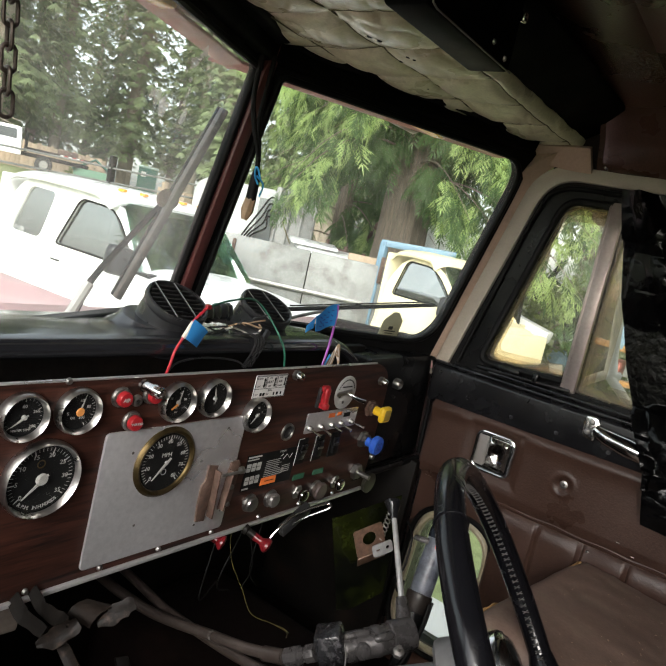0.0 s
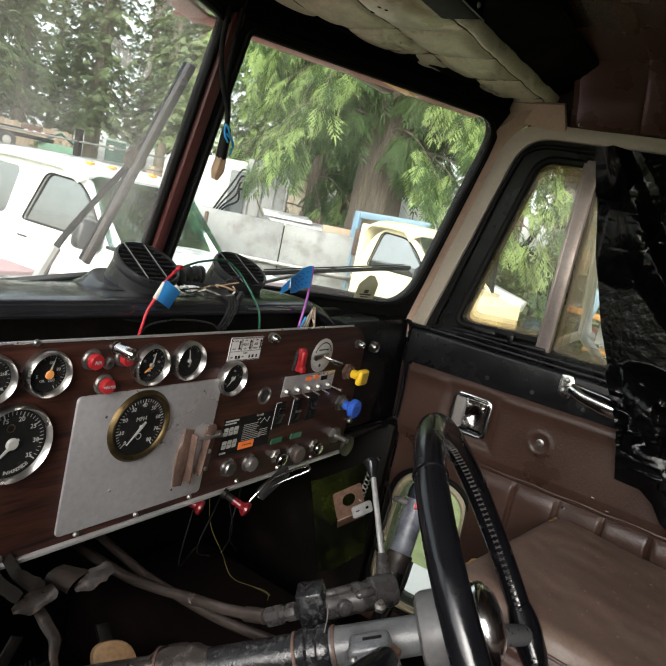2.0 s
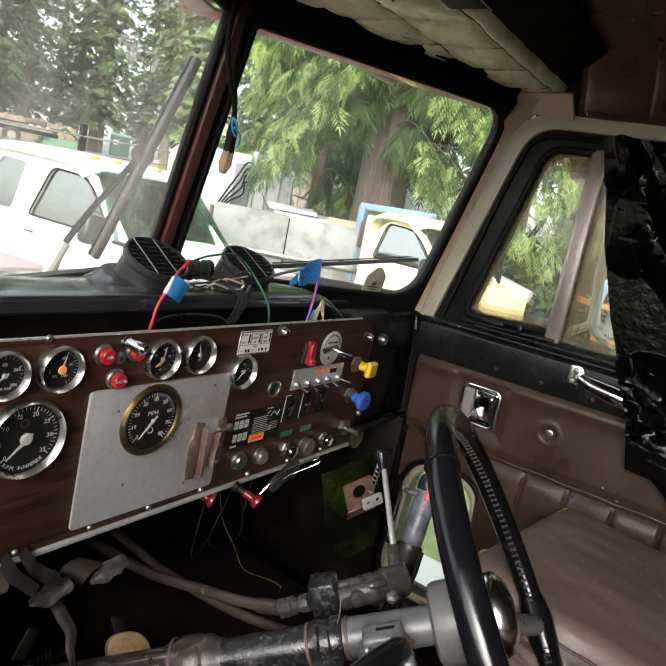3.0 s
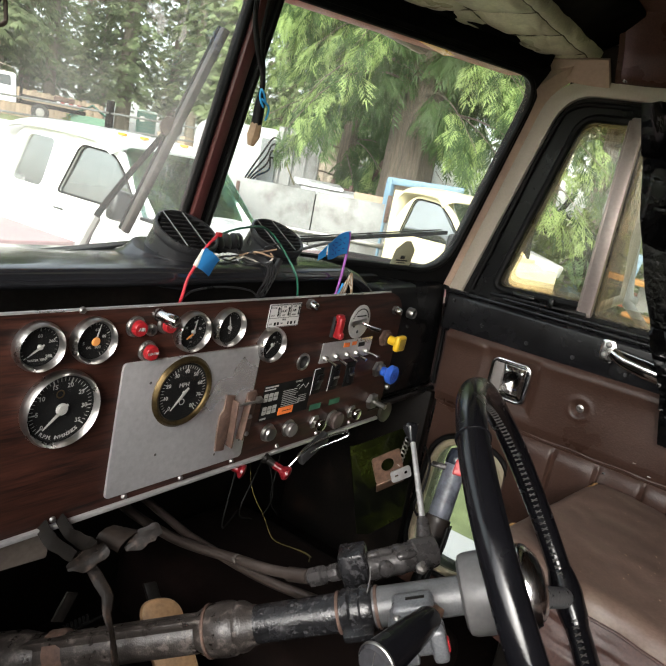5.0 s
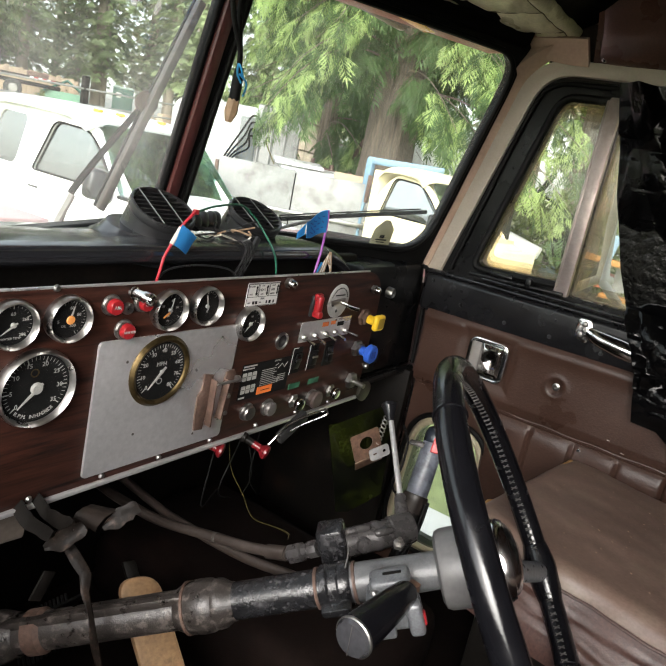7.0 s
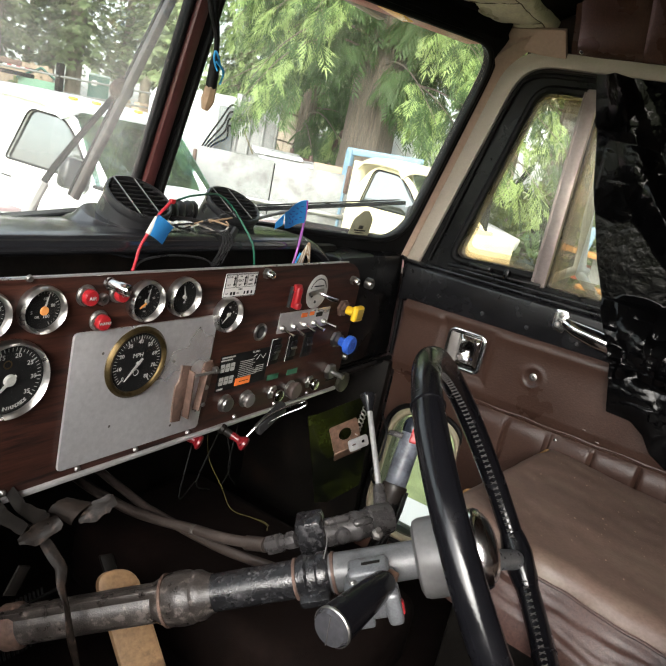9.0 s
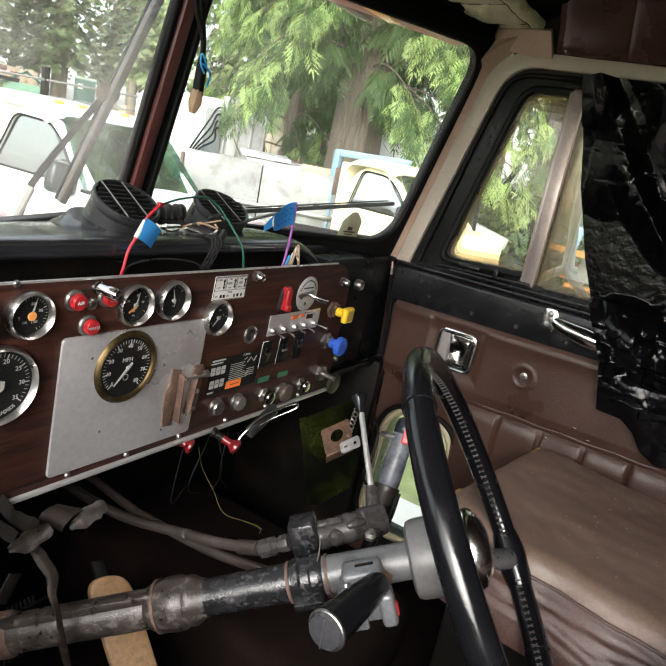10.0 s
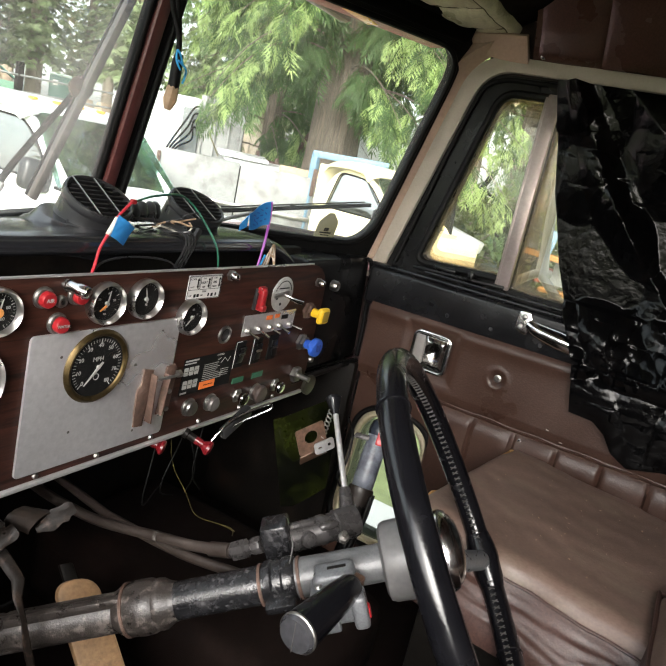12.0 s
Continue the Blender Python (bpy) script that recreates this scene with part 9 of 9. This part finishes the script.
def big_cedar(x, y, tall, r, seed, label, spread, count, low, boughs=34):
    """A cedar: buttressed trunk, sweeping limbs and hanging flat sprays."""
    rng = random.Random(seed)
    z0 = ground_height(x, y)
    t = thing("cedar_tree", T(x, y, z0), label, "tree", "yard cedars")
    b = Build()
    def trunk(u, v):
        a = TAU * u
        rr = r * (1.25 - 0.25 * min(1, v * 8)) * (1 - 0.8 * v) * (1 + 0.1 * math.sin(a * 5 + v * 3) + 0.05 * math.sin(a * 11))
        return (rr * math.cos(a), rr * math.sin(a), tall * v)
    b.grid(trunk, 40, 40)
    part("trunk", b, BARK, t, "fibrous brown trunk")
    limbs, items = Build(), []
    kinds = [spray(rng) for _ in range(6)]
    for k in range(boughs):
        h = low + (tall * 0.8 - low) * (k + rng.random()) / boughs
        a = rng.uniform(0, TAU) if k % 2 else math.atan2(-y, -x) + rng.uniform(-1.4, 1.4)
        ln = spread * (1 - 0.55 * (h / tall)) * rng.uniform(0.65, 1.1)
        pts = []
        for j in range(6):
            s = j / 5
            pts.append(Vector((math.cos(a + 0.15 * s) * ln * s, math.sin(a + 0.15 * s) * ln * s, h + 0.25 * s * ln - 0.55 * ln * s * s)))
        limbs.tube(pts, [0.022 * (1 - 0.9 * j / 5) + 0.002 for j in range(6)], 6, 2)
        per = max(8, count // boughs)
        for q in range(per):
            s = rng.uniform(0.12, 1.0) ** 0.8
            i = min(int(s * 5), 4)
            p = pts[i].lerp(pts[i + 1], s * 5 - i)
            out = a + rng.uniform(-1.9, 1.9)
            size = rng.uniform(0.26, 0.62) * (1.1 - 0.3 * s)
            m = (T(p.x + rng.uniform(-0.12, 0.12), p.y + rng.uniform(-0.12, 0.12), p.z - rng.uniform(0, 0.5)) @ Matrix.Rotation(out - math.pi / 2, 4, "Z")
                 @ Matrix.Rotation(rng.uniform(-1.15, -0.35), 4, "X") @ Matrix.Rotation(rng.uniform(-0.6, 0.6), 4, "Y") @ Matrix.Diagonal((size, size, size, 1)))
            items.append((kinds[rng.randrange(6)], m, s))
    part("limbs", limbs, BARK, t, "sweeping limbs")
    tip = [1 if it[2] > 0.55 and rng.random() < 0.45 else 0 for it in items]
    me = leaf_mesh("foliage", [(i[0], i[1]) for i in items], (CEDAR, CEDAR_TIP), lambda i: tip[i])
    ob = new("foliage", me)
    ob.parent = t
    tagged(ob, "hanging light green cedar sprays")
    return t


def fir(seed, tall):
    """A tall fir for the edge of the wood: bare lower trunk, ragged whorls of needle fans."""
    rng = random.Random(seed)
    t = thing("fir_tree", Matrix(), "tall dark green fir at the edge of the wood", "tree", "fir wood")
    b = Build()
    b.tube([(0, 0, -0.3), (0.05, 0, tall * 0.35), (0.0, 0.05, tall * 0.7), (0, 0, tall)], [0.36, 0.28, 0.16, 0.03], 12, 4)
    for k in range(10):
        h = rng.uniform(1.5, tall * 0.35)
        a = rng.uniform(0, TAU)
        b.tube([(0, 0, h), (math.cos(a) * 1.2, math.sin(a) * 1.2, h - 0.2)], [0.03, 0.008], 5, 1)
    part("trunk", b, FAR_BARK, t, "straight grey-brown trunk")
    items = []
    fan = []
    for k in range(7):
        s = -0.75 + 1.5 * k / 6
        d = Vector((math.sin(s), math.cos(s) * 0.9, -0.15 - 0.2 * abs(s)))
        w = Vector((math.cos(s), -math.sin(s), 0)) * 0.085
        fan.append((Vector((0, 0.05, 0)) - w * 0.5, Vector((0, 0.05, 0)) + w * 0.5, d * 0.55))
        fan.append((d * 0.3 - w, d * 0.3 + w, d * rng.uniform(0.75, 1.05) + Vector((0, 0, -0.12))))
    whorls = int(tall * 2.6)
    start = tall * rng.uniform(0.1, 0.25)
    for k in range(whorls):
        h = start + (tall - start) * (k + rng.random()) / whorls
        reach = (0.6 + 3.0 * (1 - h / tall) ** 0.8) * rng.uniform(0.7, 1.15)
        for j in range(6):
            a = rng.uniform(0, TAU)
            for q in range(6):
                s = (q + rng.random()) / 6
                p = Vector((math.cos(a) * reach * s, math.sin(a) * reach * s, h - 0.35 * reach * s * s))
                size = rng.uniform(0.4, 0.8) * (0.7 + 0.35 * (1 - h / tall))
                m = T(*p) @ Matrix.Rotation(a - math.pi / 2 + rng.uniform(-0.8, 0.8), 4, "Z") @ Matrix.Rotation(rng.uniform(-0.8, 0.1), 4, "X") @ Matrix.Diagonal((size, size, size, 1))
                items.append((fan, m))
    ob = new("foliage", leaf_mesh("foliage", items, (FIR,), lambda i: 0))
    ob.parent = t
    tagged(ob, "ragged dark needle fans")
    return t


def bush(x, y, size, seed, label):
    rng = random.Random(seed)
    t = thing("bush", T(x, y, ground_height(x, y)), label, "bush", "yard bushes")
    b = Build()
    items = []
    leaf = [(Vector((-0.05, 0, 0)), Vector((0.05, 0, 0)), Vector((0, 0.16, 0.02))), (Vector((-0.05, 0, 0)), Vector((0, -0.1, 0)), Vector((0.05, 0, 0)))]
    for k in range(14):
        a, e = rng.uniform(0, TAU), rng.uniform(0.3, 1.3)
        d = Vector((math.cos(a) * math.cos(e), math.sin(a) * math.cos(e), math.sin(e)))
        b.tube([(0, 0, 0), d * size * 0.5, d * size + Vector((0, 0, -0.1))], [0.03, 0.02, 0.006], 5, 2)
        for q in range(110):
            p = d * size * rng.uniform(0.25, 1.05) + Vector((rng.gauss(0, 0.2), rng.gauss(0, 0.2), rng.gauss(0, 0.2))) * size * 0.5
            s = rng.uniform(0.6, 1.5)
            items.append((leaf, T(*p) @ Euler((rng.uniform(0, 6), rng.uniform(0, 6), rng.uniform(0, 6))).to_matrix().to_4x4() @ Matrix.Diagonal((s, s, s, 1))))
    part("stems", b, BARK, t)
    ob = new("foliage", leaf_mesh("foliage", items, (BUSH,), lambda i: 0))
    ob.parent = t


def woods():
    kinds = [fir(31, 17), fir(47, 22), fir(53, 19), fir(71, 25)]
    spots = []
    rng = random.Random(77)
    for k in range(46):
        az = radians(rng.uniform(8, 100))
        d = rng.uniform(31, 48) if az < radians(50) else rng.uniform(24, 46)
        if radians(29) < az < radians(41):
            d = max(d, 47)
        spots.append((d * math.sin(az), d * math.cos(az)))
    for k in range(17):
        az, d = radians(rng.uniform(4, 46)), rng.uniform(49, 64)
        spots.append((d * math.sin(az), d * math.cos(az)))
    spots += [(27.6, 38.3), (12.0, 31.0), (15.2, 36.6), (24.0, 44.5), (27.5, 29.5)]
    for i, (x, y) in enumerate(spots):
        m = T(x, y, ground_height(x, y)) @ Matrix.Rotation(rng.uniform(0, TAU), 4, "Z")
        if i < 4:
            kinds[i].matrix_basis = m
        else:
            copy_thing(kinds[i % 4], m)
    # Low firs out of view, added to darken reflections in the pickup's windows.
    for k in range(14):
        x, y = -24 + rng.uniform(-3, 3), -14 + 4.2 * k
        copy_thing(kinds[k % 4], T(x, y, GROUND - 0.6) @ Matrix.Rotation(rng.uniform(0, TAU), 4, "Z") @ Matrix.Diagonal((0.6, 0.6, 0.36, 1)))


ground()
pickup(heading(4.59, 5.0, GROUND, 0.0, -1.0), WHITE_PAINT, "white crew-cab pickup parked alongside the truck", 5)
pickup(heading(8.25, 3.07, GROUND + 0.2, -0.141, -0.99) @ Matrix.Diagonal((0.92, 0.92, 0.92, 1)), YELLOW_PAINT, "pale yellow pickup parked under the cedar", 3, False, 0.5)
yard_left()
yard_right()
yard_far()
big_cedar(10.75, 6.1, 16.0, 0.52, 5, "big western red cedar with hanging sprays", 4.6, 8600, 3.1, 110)
big_cedar(15.0, 3.7, 15.0, 0.2, 8, "western red cedar behind the yellow pickup", 4.4, 2600, 2.7, 54)
big_cedar(13.8, 9.8, 16.0, 0.22, 12, "western red cedar behind the trailer", 4.2, 3200, 0.9, 60)
big_cedar(13.2, -2.2, 14.0, 0.4, 15, "western red cedar over the scrap yard", 4.2, 2200, 1.8, 48)
woods()
bush(10.4, 11.3, 1.6, 3, "yellow-green bush beside the trailer")
bush(13.6, 4.6, 2.2, 9, "dark bush behind the yellow pickup")
bush(14.6, 2.6, 2.4, 10, "overgrown bush behind the scrap heap")
bush(17.2, 26.5, 1.2, 6, "olive bush at the foot of the trees")
